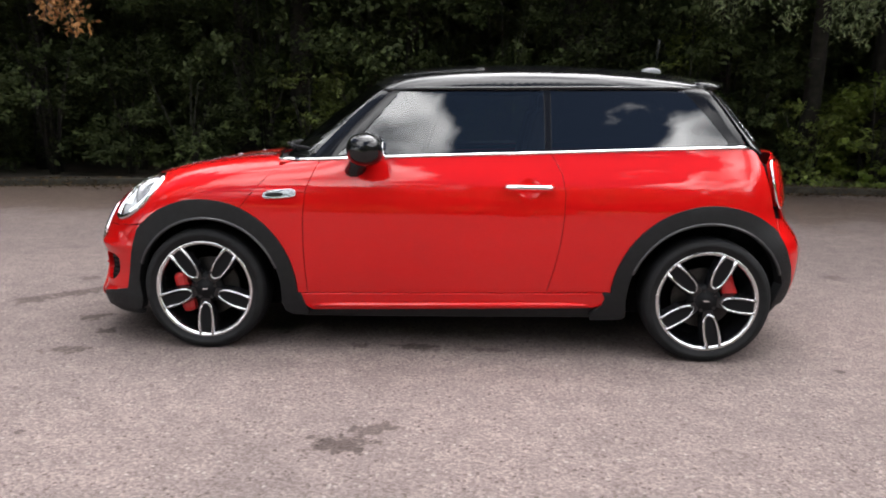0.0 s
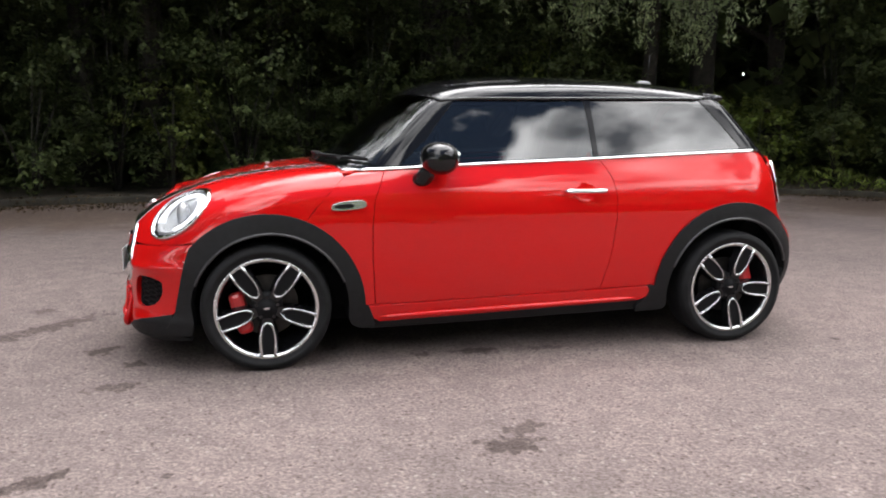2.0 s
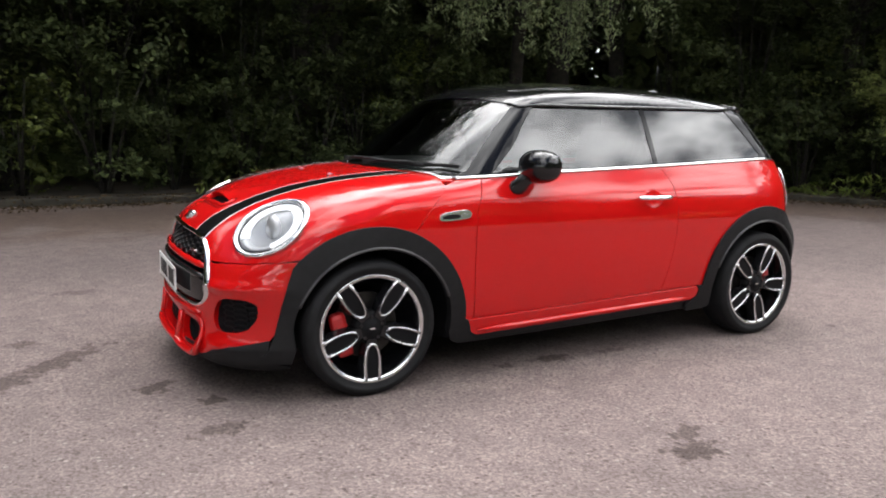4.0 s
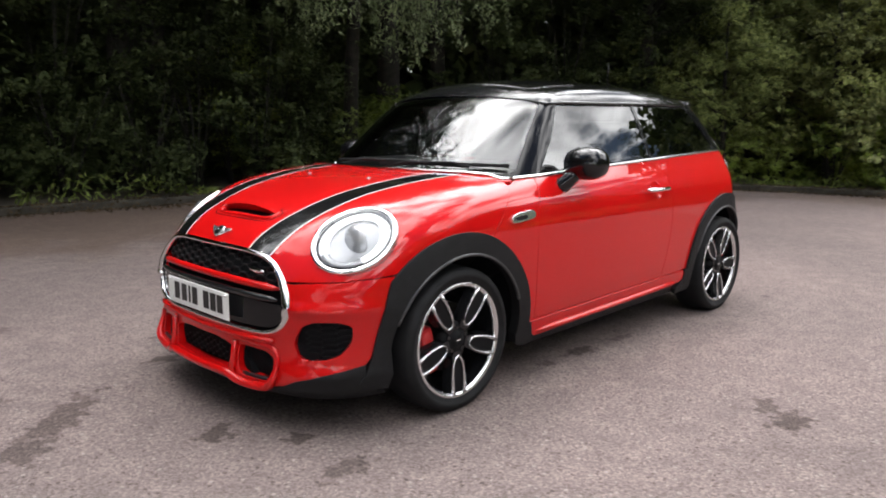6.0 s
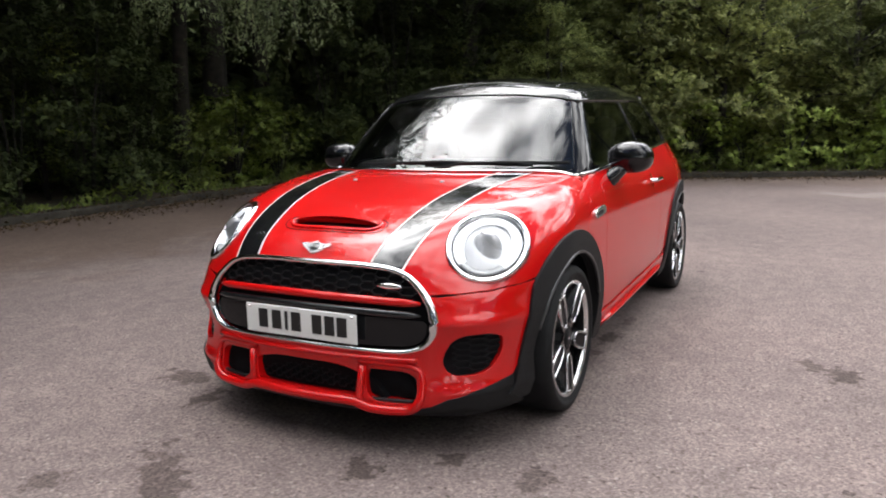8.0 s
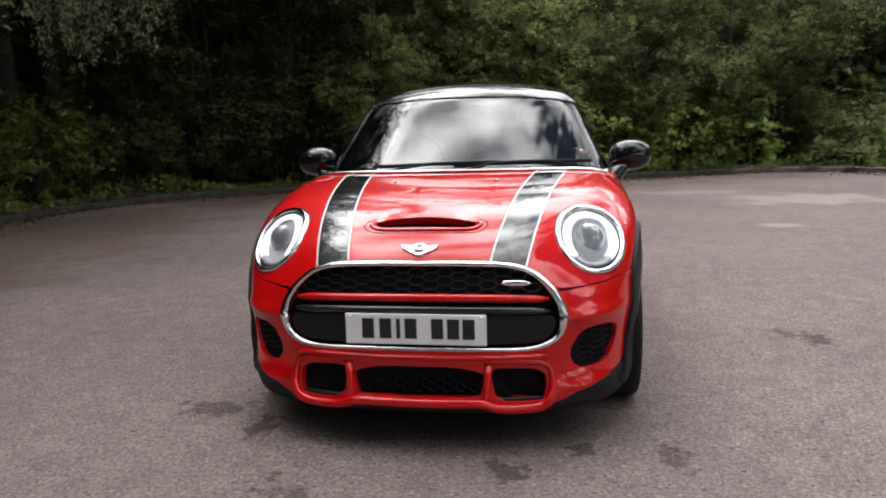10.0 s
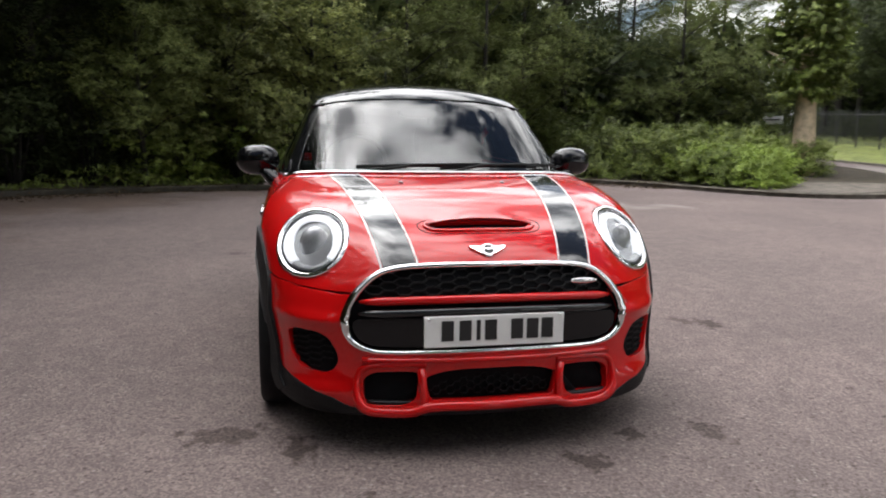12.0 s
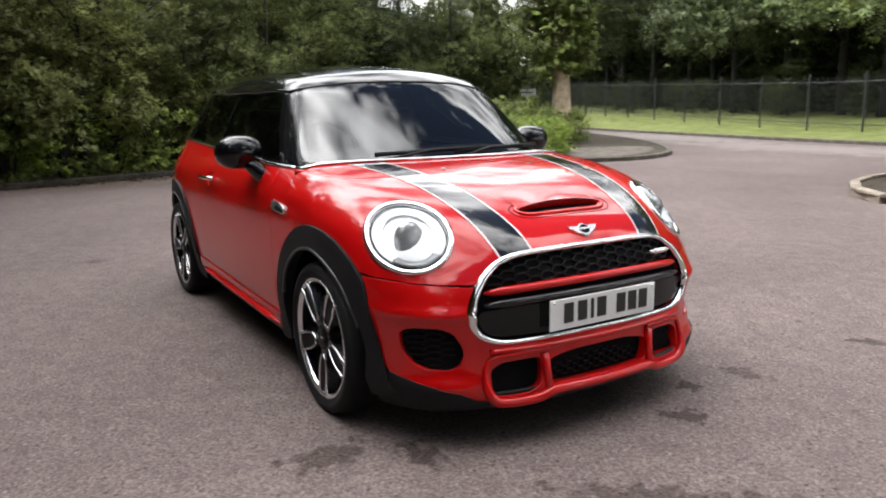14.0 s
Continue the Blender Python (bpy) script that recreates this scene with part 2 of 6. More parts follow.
def leaf_material(name, dark, light, rough=0.5, through=0.25, spec=0.35):
    m = bpy.data.materials.new(name)
    m.use_nodes = True
    nt = m.node_tree
    b = nt.nodes["Principled BSDF"]
    b.inputs["Roughness"].default_value = rough
    b.inputs["Specular IOR Level"].default_value = spec
    geo = nt.nodes.new("ShaderNodeNewGeometry")
    ramp = nt.nodes.new("ShaderNodeValToRGB")
    ramp.color_ramp.elements[0].color, ramp.color_ramp.elements[1].color = (*dark, 1), (*light, 1)
    nt.links.new(geo.outputs["Random Per Island"], ramp.inputs[0])
    # sprays and whole plants differ in age and tone
    co = nt.nodes.new("ShaderNodeTexCoord")
    spray = nt.nodes.new("ShaderNodeTexNoise")
    spray.inputs["Scale"].default_value, spray.inputs["Detail"].default_value = 1.7, 2.0
    nt.links.new(co.outputs["Object"], spray.inputs["Vector"])
    age = nt.nodes.new("ShaderNodeMapRange")
    age.inputs["From Min"].default_value, age.inputs["From Max"].default_value = 0.32, 0.68
    age.inputs["To Min"].default_value, age.inputs["To Max"].default_value = 0.62, 1.42
    nt.links.new(spray.outputs["Fac"], age.inputs["Value"])
    info = nt.nodes.new("ShaderNodeObjectInfo")
    plant = nt.nodes.new("ShaderNodeMapRange")
    plant.inputs["To Min"].default_value, plant.inputs["To Max"].default_value = 0.65, 1.35
    nt.links.new(info.outputs["Random"], plant.inputs["Value"])
    both = nt.nodes.new("ShaderNodeMath")
    both.operation = "MULTIPLY"
    nt.links.new(age.outputs[0], both.inputs[0])
    nt.links.new(plant.outputs[0], both.inputs[1])
    toned = nt.nodes.new("ShaderNodeVectorMath")
    toned.operation = "SCALE"
    nt.links.new(ramp.outputs[0], toned.inputs[0])
    nt.links.new(both.outputs[0], toned.inputs["Scale"])
    nt.links.new(toned.outputs[0], b.inputs["Base Color"])
    tr = nt.nodes.new("ShaderNodeBsdfTranslucent")
    nt.links.new(toned.outputs[0], tr.inputs[0])
    mix = nt.nodes.new("ShaderNodeMixShader")
    mix.inputs[0].default_value = through
    nt.links.new(b.outputs[0], mix.inputs[1])
    nt.links.new(tr.outputs[0], mix.inputs[2])
    nt.links.new(mix.outputs[0], nt.nodes["Material Output"].inputs[0])
    return m


def lamp_material(name, colour, power):
    m = material(name, colour, 0.4)
    b = m.node_tree.nodes["Principled BSDF"]
    b.inputs["Emission Color"].default_value = (*colour, 1)
    b.inputs["Emission Strength"].default_value = power
    return m


RED = material("red_paint", (0.52, 0.004, 0.0045), 0.42, 0.0, coat=1.0, vary=0.05, scale=1.5, spec=0.03)
BLACK = material("gloss_black_paint", (0.006, 0.006, 0.007), 0.12, coat=0.75, spec=0.1)
PILLAR = material("black_pillar_paint", (0.006, 0.006, 0.007), 0.05, spec=0.32)
CLAD = material("textured_black_plastic", (0.008, 0.008, 0.009), 0.6, spec=0.28, vary=0.25, scale=30, bump=0.25, bump_scale=700)
DARK = material("dark_void_plastic", (0.006, 0.006, 0.007), 0.85, vary=0.3, scale=20, spec=0.08)
ARCHLIP = material("smooth_black_plastic", (0.03, 0.03, 0.032), 0.3, spec=0.7)
SATIN = material("satin_black_metal", (0.007, 0.007, 0.008), 0.5, spec=0.12)
MESHY = material("black_grille_plastic", (0.010, 0.010, 0.011), 0.35, spec=0.25)
CHROME = material("chrome", (0.82, 0.82, 0.83), 0.07, 1.0)
SILVER = material("machined_alloy", (0.72, 0.72, 0.73), 0.22, 0.9, vary=0.06, scale=40)
WHEELBLACK = material("gloss_black_alloy", (0.007, 0.007, 0.008), 0.25, coat=0.25, spec=0.3)
RUBBER = material("tyre_rubber", (0.008, 0.008, 0.009), 0.7, spec=0.25, vary=0.35, scale=18, bump=0.2, bump_scale=200)
DISC = material("brake_disc_steel", (0.045, 0.043, 0.042), 0.45, 0.8, vary=0.3, scale=30)
CALIPER = material("red_caliper_paint", (0.50, 0.012, 0.015), 0.3, coat=0.5, vary=0.1, scale=20)
PLATE = material("white_plate_plastic", (0.78, 0.78, 0.76), 0.35, vary=0.05, scale=12)
GREYCAP = material("grey_plastic", (0.22, 0.22, 0.23), 0.4, vary=0.1, scale=20)
GLOSSBAR = material("high_gloss_black", (0.010, 0.010, 0.011), 0.07, spec=0.6)
BAR = material("black_plate_characters", (0.012, 0.012, 0.012), 0.5)
STRIPE = material("black_vinyl_stripe", (0.008, 0.008, 0.009), 0.12, coat=0.9, spec=0.4)
PIN = material("white_pinstripe_vinyl", (0.75, 0.72, 0.70), 0.35)
SCREEN = glass_material("windscreen_glass", (0.46, 0.50, 0.49), 1.78)
SIDEGLASS = glass_material("side_glass", (0.40, 0.44, 0.46), 2.0)
TINT = glass_material("privacy_glass", (0.06, 0.065, 0.08), 2.0)
LENS = glass_material("lamp_cover", (0.93, 0.94, 0.95), 1.4)
DRL = lamp_material("daylight_ring", (0.95, 0.97, 1.0), 1.35)
BOWL = material("lamp_reflector", (0.50, 0.50, 0.51), 0.28, 0.6)
PROJ = material("projector_lens", (0.34, 0.34, 0.35), 0.12, 0.3, coat=1.0, spec=0.8)
RINGBASE = material("grey_lamp_plastic", (0.80, 0.80, 0.81), 0.25, 0.2, coat=0.5)
TAILRED = material("red_lamp_plastic", (0.55, 0.01, 0.008), 0.1, coat=1.0)
SEAT = material("black_seat_cloth", (0.012, 0.012, 0.013), 0.8, vary=0.3, scale=25)
ASPHALT = asphalt_material()
CONCRETE = material("weathered_concrete_kerb", (0.105, 0.092, 0.075), 0.9, vary=0.5, scale=5, bump=0.4, bump_scale=60)
DARKKERB = material("dark_concrete_kerb", (0.045, 0.040, 0.031), 0.95, vary=0.5, scale=5, bump=0.5, bump_scale=60)
PALEKERB = material("pale_buff_kerb", (0.30, 0.25, 0.20), 0.9, vary=0.35, scale=5, bump=0.4, bump_scale=60)
SOIL = material("leaf_litter_soil", (0.045, 0.034, 0.02), 0.95, vary=0.6, scale=3.5, bump=0.8, bump_scale=30)
GRAVEL = material("stony_bare_soil", (0.135, 0.115, 0.095), 0.95, vary=0.6, scale=6, bump=1.0, bump_scale=45)
SIGNWHITE = material("white_sign_paint", (0.75, 0.75, 0.73), 0.5, vary=0.06, scale=10)
GRASS = material("mown_grass", (0.15, 0.175, 0.04), 0.9, vary=0.4, scale=2.0, bump=0.8, bump_scale=90)
BARK = material("dark_bark", (0.020, 0.017, 0.013), 0.95, vary=0.5, scale=9, bump=1.0, bump_scale=25)
PALEBARK = material("pale_plane_bark", (0.66, 0.52, 0.36), 0.85, vary=0.35, scale=5, bump=0.6, bump_scale=25)
IRON = material("weathered_fence_paint", (0.035, 0.036, 0.035), 0.6, vary=0.3, scale=15)
# leaf tones hold the wood's light and shade: darkest inside, lighter where lit
LEAF_DARK = leaf_material("shaded_woodland_leaf", (0.031, 0.041, 0.016), (0.072, 0.091, 0.032), 0.6, 0.25, 0.14)
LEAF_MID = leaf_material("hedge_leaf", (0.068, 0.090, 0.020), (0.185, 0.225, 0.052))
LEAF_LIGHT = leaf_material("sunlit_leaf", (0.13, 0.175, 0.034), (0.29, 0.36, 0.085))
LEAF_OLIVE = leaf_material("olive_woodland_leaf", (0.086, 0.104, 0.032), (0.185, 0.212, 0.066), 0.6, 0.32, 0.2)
LEAF_EDGE = leaf_material("lit_edge_tree_leaf", (0.098, 0.112, 0.034), (0.235, 0.255, 0.080), 0.6, 0.38, 0.25)
LEAF_HAZE = leaf_material("pale_green_leaf", (0.105, 0.14, 0.05), (0.23, 0.28, 0.11))
LEAF_PALE = leaf_material("pale_willow_leaf", (0.075, 0.10, 0.040), (0.20, 0.235, 0.115), 0.5, 0.3)
LEAF_FERN = leaf_material("bright_shrub_leaf", (0.10, 0.15, 0.02), (0.22, 0.28, 0.05))

# ---- the car's outer form: side, front, top and rear faces blended into one smooth solid ----
def spline_table(pairs, lo, hi):
    """A smooth curve through the pairs, as a table for interpolation."""
    xs = np.array([p[0] for p in pairs], float)
    ys = np.array([p[1] for p in pairs], float)
    slope = np.gradient(ys, xs)
    t = np.linspace(lo, hi, 400)
    tc = np.clip(t, xs[0], xs[-1])
    i = np.clip(np.searchsorted(xs, tc) - 1, 0, len(xs) - 2)
    w = xs[i + 1] - xs[i]
    s = (tc - xs[i]) / w
    v = ((2 * s**3 - 3 * s**2 + 1) * ys[i] + (s**3 - 2 * s**2 + s) * w * slope[i]
         + (-2 * s**3 + 3 * s**2) * ys[i + 1] + (s**3 - s**2) * w * slope[i + 1])
    v += np.where(t < xs[0], (t - xs[0]) * slope[0], 0) + np.where(t > xs[-1], (t - xs[-1]) * slope[-1], 0)
    return t, v


def smooth_max(a, b, k):
    h = np.maximum(k - np.abs(a - b), 0) / k
    return np.maximum(a, b) + h * h * k * 0.25


SIDE = spline_table([(0.15, 0.785), (0.25, 0.812), (0.35, 0.831), (0.5, 0.845), (0.65, 0.848), (0.78, 0.843),
                     (0.86, 0.826), (0.93, 0.792), (1.0, 0.752), (1.08, 0.712)], 0.0, 1.3)
NOSE = spline_table([(0.12, -1.93), (0.165, -1.978), (0.2, -1.992), (0.25, -1.986), (0.32, -1.976), (0.42, -1.980), (0.55, -1.972), (0.64, -1.945),
                     (0.71, -1.908), (0.78, -1.843), (0.86, -1.70), (0.95, -1.50)], 0.0, 1.3)
BONNET = spline_table([(-2.1, 0.66), (-1.95, 0.745), (-1.85, 0.79), (-1.7, 0.85), (-1.5, 0.905), (-1.3, 0.945),
                       (-1.1, 0.97), (-0.9, 0.985), (-0.7, 1.0), (-0.5, 1.06)], -2.3, -0.2)
TAIL = spline_table([(0.15, 1.72), (0.3, 1.825), (0.45, 1.862), (0.57, 1.852), (0.68, 1.775), (0.8, 1.75), (0.92, 1.725),
                     (1.02, 1.68), (1.12, 1.60)], 0.0, 1.4)
ROOF = spline_table([(-0.7, 1.305), (-0.45, 1.387), (-0.2, 1.432), (0.1, 1.454), (0.5, 1.460), (0.9, 1.444), (1.2, 1.414), (1.5, 1.37)], -1.2, 1.8)


def lower_form(x, y, z):
    """Below zero inside the body under the windows."""
    a = np.abs(y)
    side = a - (np.interp(z, *SIDE) - 0.006 * (x / 1.5) ** 2 - 0.10 * np.clip((x - 1.1) / 0.7, 0, 2) ** 2)
    front = np.interp(z, *NOSE) + 0.235 * a**2 + 0.12 * a**4 + 0.8 * a**8 - x
    soft = np.interp(x, [-1.7, -0.7], [1.0, 0.30])
    top = z - np.where(x < -0.45, np.interp(x, *BONNET), 1.2) + soft * (0.022 * (a / 0.7) ** 2 + 0.05 * (a / 0.8) ** 6)
    rear = x - np.interp(z, *TAIL) + 0.16 * a**2 + 0.35 * a**4
    # pressed ridges above and below the corner intakes
    corner = np.clip((a - 0.50) / 0.10, 0, 1) * np.clip((0.86 - a) / 0.10, 0, 1)
    front = front - corner * (0.020 * np.exp(-((z - 0.502) / 0.026) ** 2) - 0.012 * np.exp(-((z - 0.385) / 0.06) ** 2) + 0.016 * np.exp(-((z - 0.245) / 0.022) ** 2))
    f = smooth_max(front, side, 0.20)
    f = smooth_max(f, top, 0.10)
    # flat seat of the headlamp
    f = smooth_max(f, -0.609 * (x + 1.6453) + 0.486 * (a - 0.6366) + 0.627 * (z - 0.761), 0.05)
    f = smooth_max(f, rear, 0.12)
    return smooth_max(f, 0.14 - z, 0.04)


def upper_form(x, y, z):
    """Below zero inside the glasshouse and roof."""
    a = np.abs(y)
    side = a - (0.742 - 0.44 * (z - 1.0) - 0.10 * np.clip(z - 1.0, 0, 1) ** 2 - 0.022 * ((x - 0.35) / 1.0) ** 2)
    screen = -0.955 + 1.25 * (z - 0.985) + 0.16 * a**2 + 0.78 * a**4 + 0.37 * (z - 0.985) * a**2 + 0.5 * (z - 1.17) ** 2 - x
    back = x - 1.60 + 0.85 * (z - 1.05) + 0.25 * a**2
    top = z - np.interp(x, *ROOF) + 0.068 * (a / 0.56) ** 2
    f = smooth_max(side, 0.8 * screen, 0.05)
    f = smooth_max(f, 0.8 * back, 0.06)
    return smooth_max(f, top, 0.05)


def on_ray(form, origin, way, inner=0.0, outer=1.4):
    """Where rays from inside leave the form."""
    o, w = np.atleast_2d(origin).astype(float), np.atleast_2d(way).astype(float)
    o, w = np.broadcast_arrays(o, w)
    lo, hi = np.full(len(o), inner), np.full(len(o), outer)
    for _ in range(40):
        mid = (lo + hi) / 2
        p = o + w * mid[:, None]
        out = form(p[:, 0], p[:, 1], p[:, 2]) > 0
        hi = np.where(out, mid, hi)
        lo = np.where(out, lo, mid)
    return o + w * lo[:, None]


def normals_of(form, p):
    e = 2e-3
    g = np.stack([form(*(p + d).T) - form(*(p - d).T) for d in np.eye(3) * e], axis=1)
    return g / np.linalg.norm(g, axis=1)[:, None]


def from_side(pts, s=-1, form=lower_form):
    """Points (x, z) on the body's flank."""
    q = np.array(pts, float)
    o = np.stack([q[:, 0], q[:, 0] * 0, q[:, 1]], axis=1)
    return on_ray(form, o, np.array([0, s, 0.0]))


def from_front(pts, form=lower_form):
    """Points (y, z) on the nose."""
    q = np.array(pts, float)
    o = np.stack([q[:, 0] * 0 - 0.9, q[:, 0], q[:, 1]], axis=1)
    return on_ray(form, o, np.array([-1.0, 0, 0]))


def from_top(pts, form=lower_form, base=0.5):
    """Points (x, y) on the bonnet or roof."""
    q = np.array(pts, float)
    o = np.stack([q[:, 0], q[:, 1], q[:, 0] * 0 + base], axis=1)
    return on_ray(form, o, np.array([0, 0, 1.0]))


# ---- ground, kerbs, lawn ----
def flat_mesh(name, loop, mat, label, z=0.0, category=""):
    bm = bmesh.new()
    bm.faces.new([bm.verts.new((x, y, z)) for x, y in loop])
    bmesh.ops.triangulate(bm, faces=bm.faces[:])
    bmesh.ops.recalc_face_normals(bm, faces=bm.faces[:])
    if bm.faces[:][0].normal.z < 0:
        bmesh.ops.reverse_faces(bm, faces=bm.faces[:])
    me = bpy.data.meshes.new(name)
    bm.to_mesh(me)
    bm.free()
    me.materials.append(mat)
    return tagged(new(name, me), label, category or name, kind="structure")


def smooth_line(pts, n=200, closed=False):
    """Even points along a soft curve through the given plan points."""
    p = np.array(pts, float)
    for _ in range(3):
        if closed:
            q = np.roll(p, -1, axis=0)
            p = np.stack([0.75 * p + 0.25 * q, 0.25 * p + 0.75 * q], axis=1).reshape(-1, 2)
        else:
            a = 0.75 * p[:-1] + 0.25 * p[1:]
            b = 0.25 * p[:-1] + 0.75 * p[1:]
            p = np.concatenate([p[:1], np.stack([a, b], axis=1).reshape(-1, 2), p[-1:]])
    if closed:
        p = np.concatenate([p, p[:1]])
    s = np.concatenate([[0], np.cumsum(np.linalg.norm(np.diff(p, axis=0), axis=1))])
    t = np.linspace(0, s[-1], n)
    return np.stack([np.interp(t, s, p[:, 0]), np.interp(t, s, p[:, 1])], axis=1), s[-1]


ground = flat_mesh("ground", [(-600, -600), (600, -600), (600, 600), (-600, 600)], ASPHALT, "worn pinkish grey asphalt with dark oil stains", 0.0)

WOOD_EDGE = [(-30, -6), (-20, 0.5), (-13, 4.6), (-7.2, 6.7), (-4.1, 7.5), (-1.2, 7.7), (2, 7.6), (5.5, 7.6), (7.6, 7.3), (8.9, 6.4), (9.7, 5.0),
             (10.3, 3.4), (11.0, 1.2), (11.8, -1.4), (12.9, -4.0), (13.6, -5.6), (13.0, -6.9), (11.6, -7.8), (9.9, -8.4), (8.5, -9.2), (8.1, -10.6),
             (8.5, -12.0), (9.3, -13.2), (10.8, -14.6), (14, -17.2), (18.4, -19.8), (24, -22.2), (36, -26.5)]
VERGE_EDGE = [(-30, -15), (-14, -16), (-2, -17.2), (7, -19.3), (13, -21.3), (19.5, -23.7), (26, -26.3), (44, -33.6), (75, -46)]
PLANTER = [(0.55, -7.0), (1.2, -7.35), (1.75, -8.0), (2.3, -9.2), (2.3, -10.8), (1.0, -12.2), (-2, -12.6), (-4.2, -11.5), (-4.6, -9.2), (-3.4, -7.5), (-1.2, -6.9)]


def kerb(line, length, side, name_label, height=0.11, width=0.125, stone=0.915, mat=CONCRETE):
    """Kerb stones laid end to end along a line; side: to which hand the earth lies."""
    holder = tagged(new("kerb"), name_label, "kerb", kind="structure")
    count = int(length / stone)
    s = np.linspace(0, length, len(line))
    shared = {}
    for i in range(count):
        a, b = i * stone + 0.004, (i + 1) * stone - 0.004
        pa = np.array([np.interp(a, s, line[:, 0]), np.interp(a, s, line[:, 1])])
        pb = np.array([np.interp(b, s, line[:, 0]), np.interp(b, s, line[:, 1])])
        d = pb - pa
        ln = float(np.linalg.norm(d))
        # darker stones along the wood, mid-toned ones round the island
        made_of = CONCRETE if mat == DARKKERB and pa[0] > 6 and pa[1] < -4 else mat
        key = (round(ln, 2), made_of.name)
        if key not in shared:
            me = bpy.data.meshes.new("kerb_stone")
            c = 0.018
            prof = [(0, -0.1), (0, height - c), (c * 0.4, height - c * 0.3), (c, height), (width, height), (width, -0.1)]
            vs = [(0, y, z) for y, z in prof] + [(key[0], y, z) for y, z in prof]
            m = len(prof)
            fs = [(k, k + 1, m + k + 1, m + k) for k in range(m - 1)] + [tuple(range(m - 1, -1, -1)), tuple(range(m, 2 * m))]
            me.from_pydata(vs, [], fs)
            me.materials.append(made_of)
            shared[key] = me
        ob = new("kerb_stone", shared[key])
        ob.parent = holder
        w = random.uniform(-0.004, 0.004)
        ang = math.degrees(math.atan2(d[1], d[0]))
        ob.matrix_basis = pose(pa[0], pa[1], w, 0, 0, ang) @ Matrix.Diagonal((1, side, 1, 1))
    return holder


wood_line, wood_len = smooth_line(WOOD_EDGE, 400)
verge_line, verge_len = smooth_line(VERGE_EDGE, 200)


def rise(x):
    """Height of the grass at the railings, which climbs along the road."""
    return 0.12 + 0.62 * min(max((x - 12.0) / 19.0, 0.0), 1.6)


planter_line, planter_len = smooth_line(PLANTER, 120, True)



def earth(name, line, far, mat, label, z=0.085, inset=0.1):
    """Bed of soil or grass that meets the back of a kerb."""
    bm = bmesh.new()
    verts = [bm.verts.new((x, y, z)) for x, y in line] + [bm.verts.new((x, y, z)) for x, y in far]
    edges = [bm.edges.new((a, b)) for a, b in zip(verts, verts[1:] + verts[:1])]
    bmesh.ops.triangle_fill(bm, use_beauty=True, edges=edges)
    for f in bm.faces:
        if f.normal.z < 0:
            f.normal_flip()
    me = bpy.data.meshes.new(name)
    bm.to_mesh(me)
    bm.free()
    me.materials.append(mat)
    return tagged(new(name, me), label, "ground", kind="structure")


earth("woodland_floor", [tuple(p + np.array([0.0, 0.05])) for p in wood_line[::3]], [(60, -36), (90, 60), (-60, 60), (-60, -6)], SOIL, "dark leaf-litter woodland floor behind the kerb")
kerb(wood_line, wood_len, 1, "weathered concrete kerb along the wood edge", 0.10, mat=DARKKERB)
earth("planter_soil", [tuple(p) for p in planter_line[:-1:3]], [], SOIL, "bare soil bed inside a kerbed planter")
kerb(planter_line, planter_len, 1 if np.cross(planter_line[5] - planter_line[0], planter_line.mean(axis=0) - planter_line[0]) > 0 else -1, "pale buff concrete kerb round the planter", 0.12, mat=PALEKERB)
island_bed = np.array([(8.75, -9.6), (9.9, -9.1), (11.4, -8.9), (12.2, -10.2), (12.2, -12.6), (11.4, -14.4), (10.2, -13.5), (9.2, -12.2), (8.6, -10.8)])
bed_line, _ = smooth_line(island_bed, 60, True)
earth("island_bed", [tuple(p) for p in bed_line[:-1]], [], GRAVEL, "stony brown-grey bare soil at the island's tip", 0.092)
lawn_bm = bmesh.new()
lv = []
for i, p in enumerate(verge_line[::4]):
    d = np.array([0.36, -0.93])
    lv.append([lawn_bm.verts.new((*(p + d * k), z)) for k, z in ((0.1, 0.09), (3.2, rise(p[0]) - 0.05), (9, rise(p[0]) + 0.3), (16, rise(p[0]) + 0.6), (60, rise(p[0]) + 1.6))])
for a, b in zip(lv, lv[1:]):
    for k in range(4):
        lawn_bm.faces.new((a[k], a[k + 1], b[k + 1], b[k]))
bmesh.ops.recalc_face_normals(lawn_bm, faces=lawn_bm.faces[:])
if lawn_bm.faces[:][0].normal.z < 0:
    bmesh.ops.reverse_faces(lawn_bm, faces=lawn_bm.faces[:])
lawn_me = bpy.data.meshes.new("lawn")
lawn_bm.to_mesh(lawn_me)
lawn_bm.free()
lawn_me.materials.append(GRASS)
tagged(new("lawn", lawn_me), "bright green mown grass verge rising gently", "grass", kind="structure")
kerb(verge_line, verge_len, -1, "grey concrete kerb along the grass verge")


# ---- building helpers ----
from mathutils.geometry import delaunay_2d_cdt


def part(name, bm, mat, parent, label=""):
    me = bpy.data.meshes.new(name)
    bm.to_mesh(me)
    bm.free()
    me.materials.append(mat)
    ob = new(name, me)
    ob.parent = parent
    if label:
        tagged(ob, label)
    return ob


def part_data(name, verts, faces, mat, parent, label="", normals=None, smooth=True):
    me = bpy.data.meshes.new(name)
    me.from_pydata([tuple(map(float, v)) for v in verts], [], [tuple(map(int, f)) for f in faces])
    me.materials.append(mat)
    me.polygons.foreach_set("use_smooth", [smooth] * len(me.polygons))
    if normals is not None:
        me.normals_split_custom_set_from_vertices([tuple(map(float, n)) for n in normals])
    me.update()
    ob = new(name, me)
    ob.parent = parent
    if label:
        tagged(ob, label)
    return ob


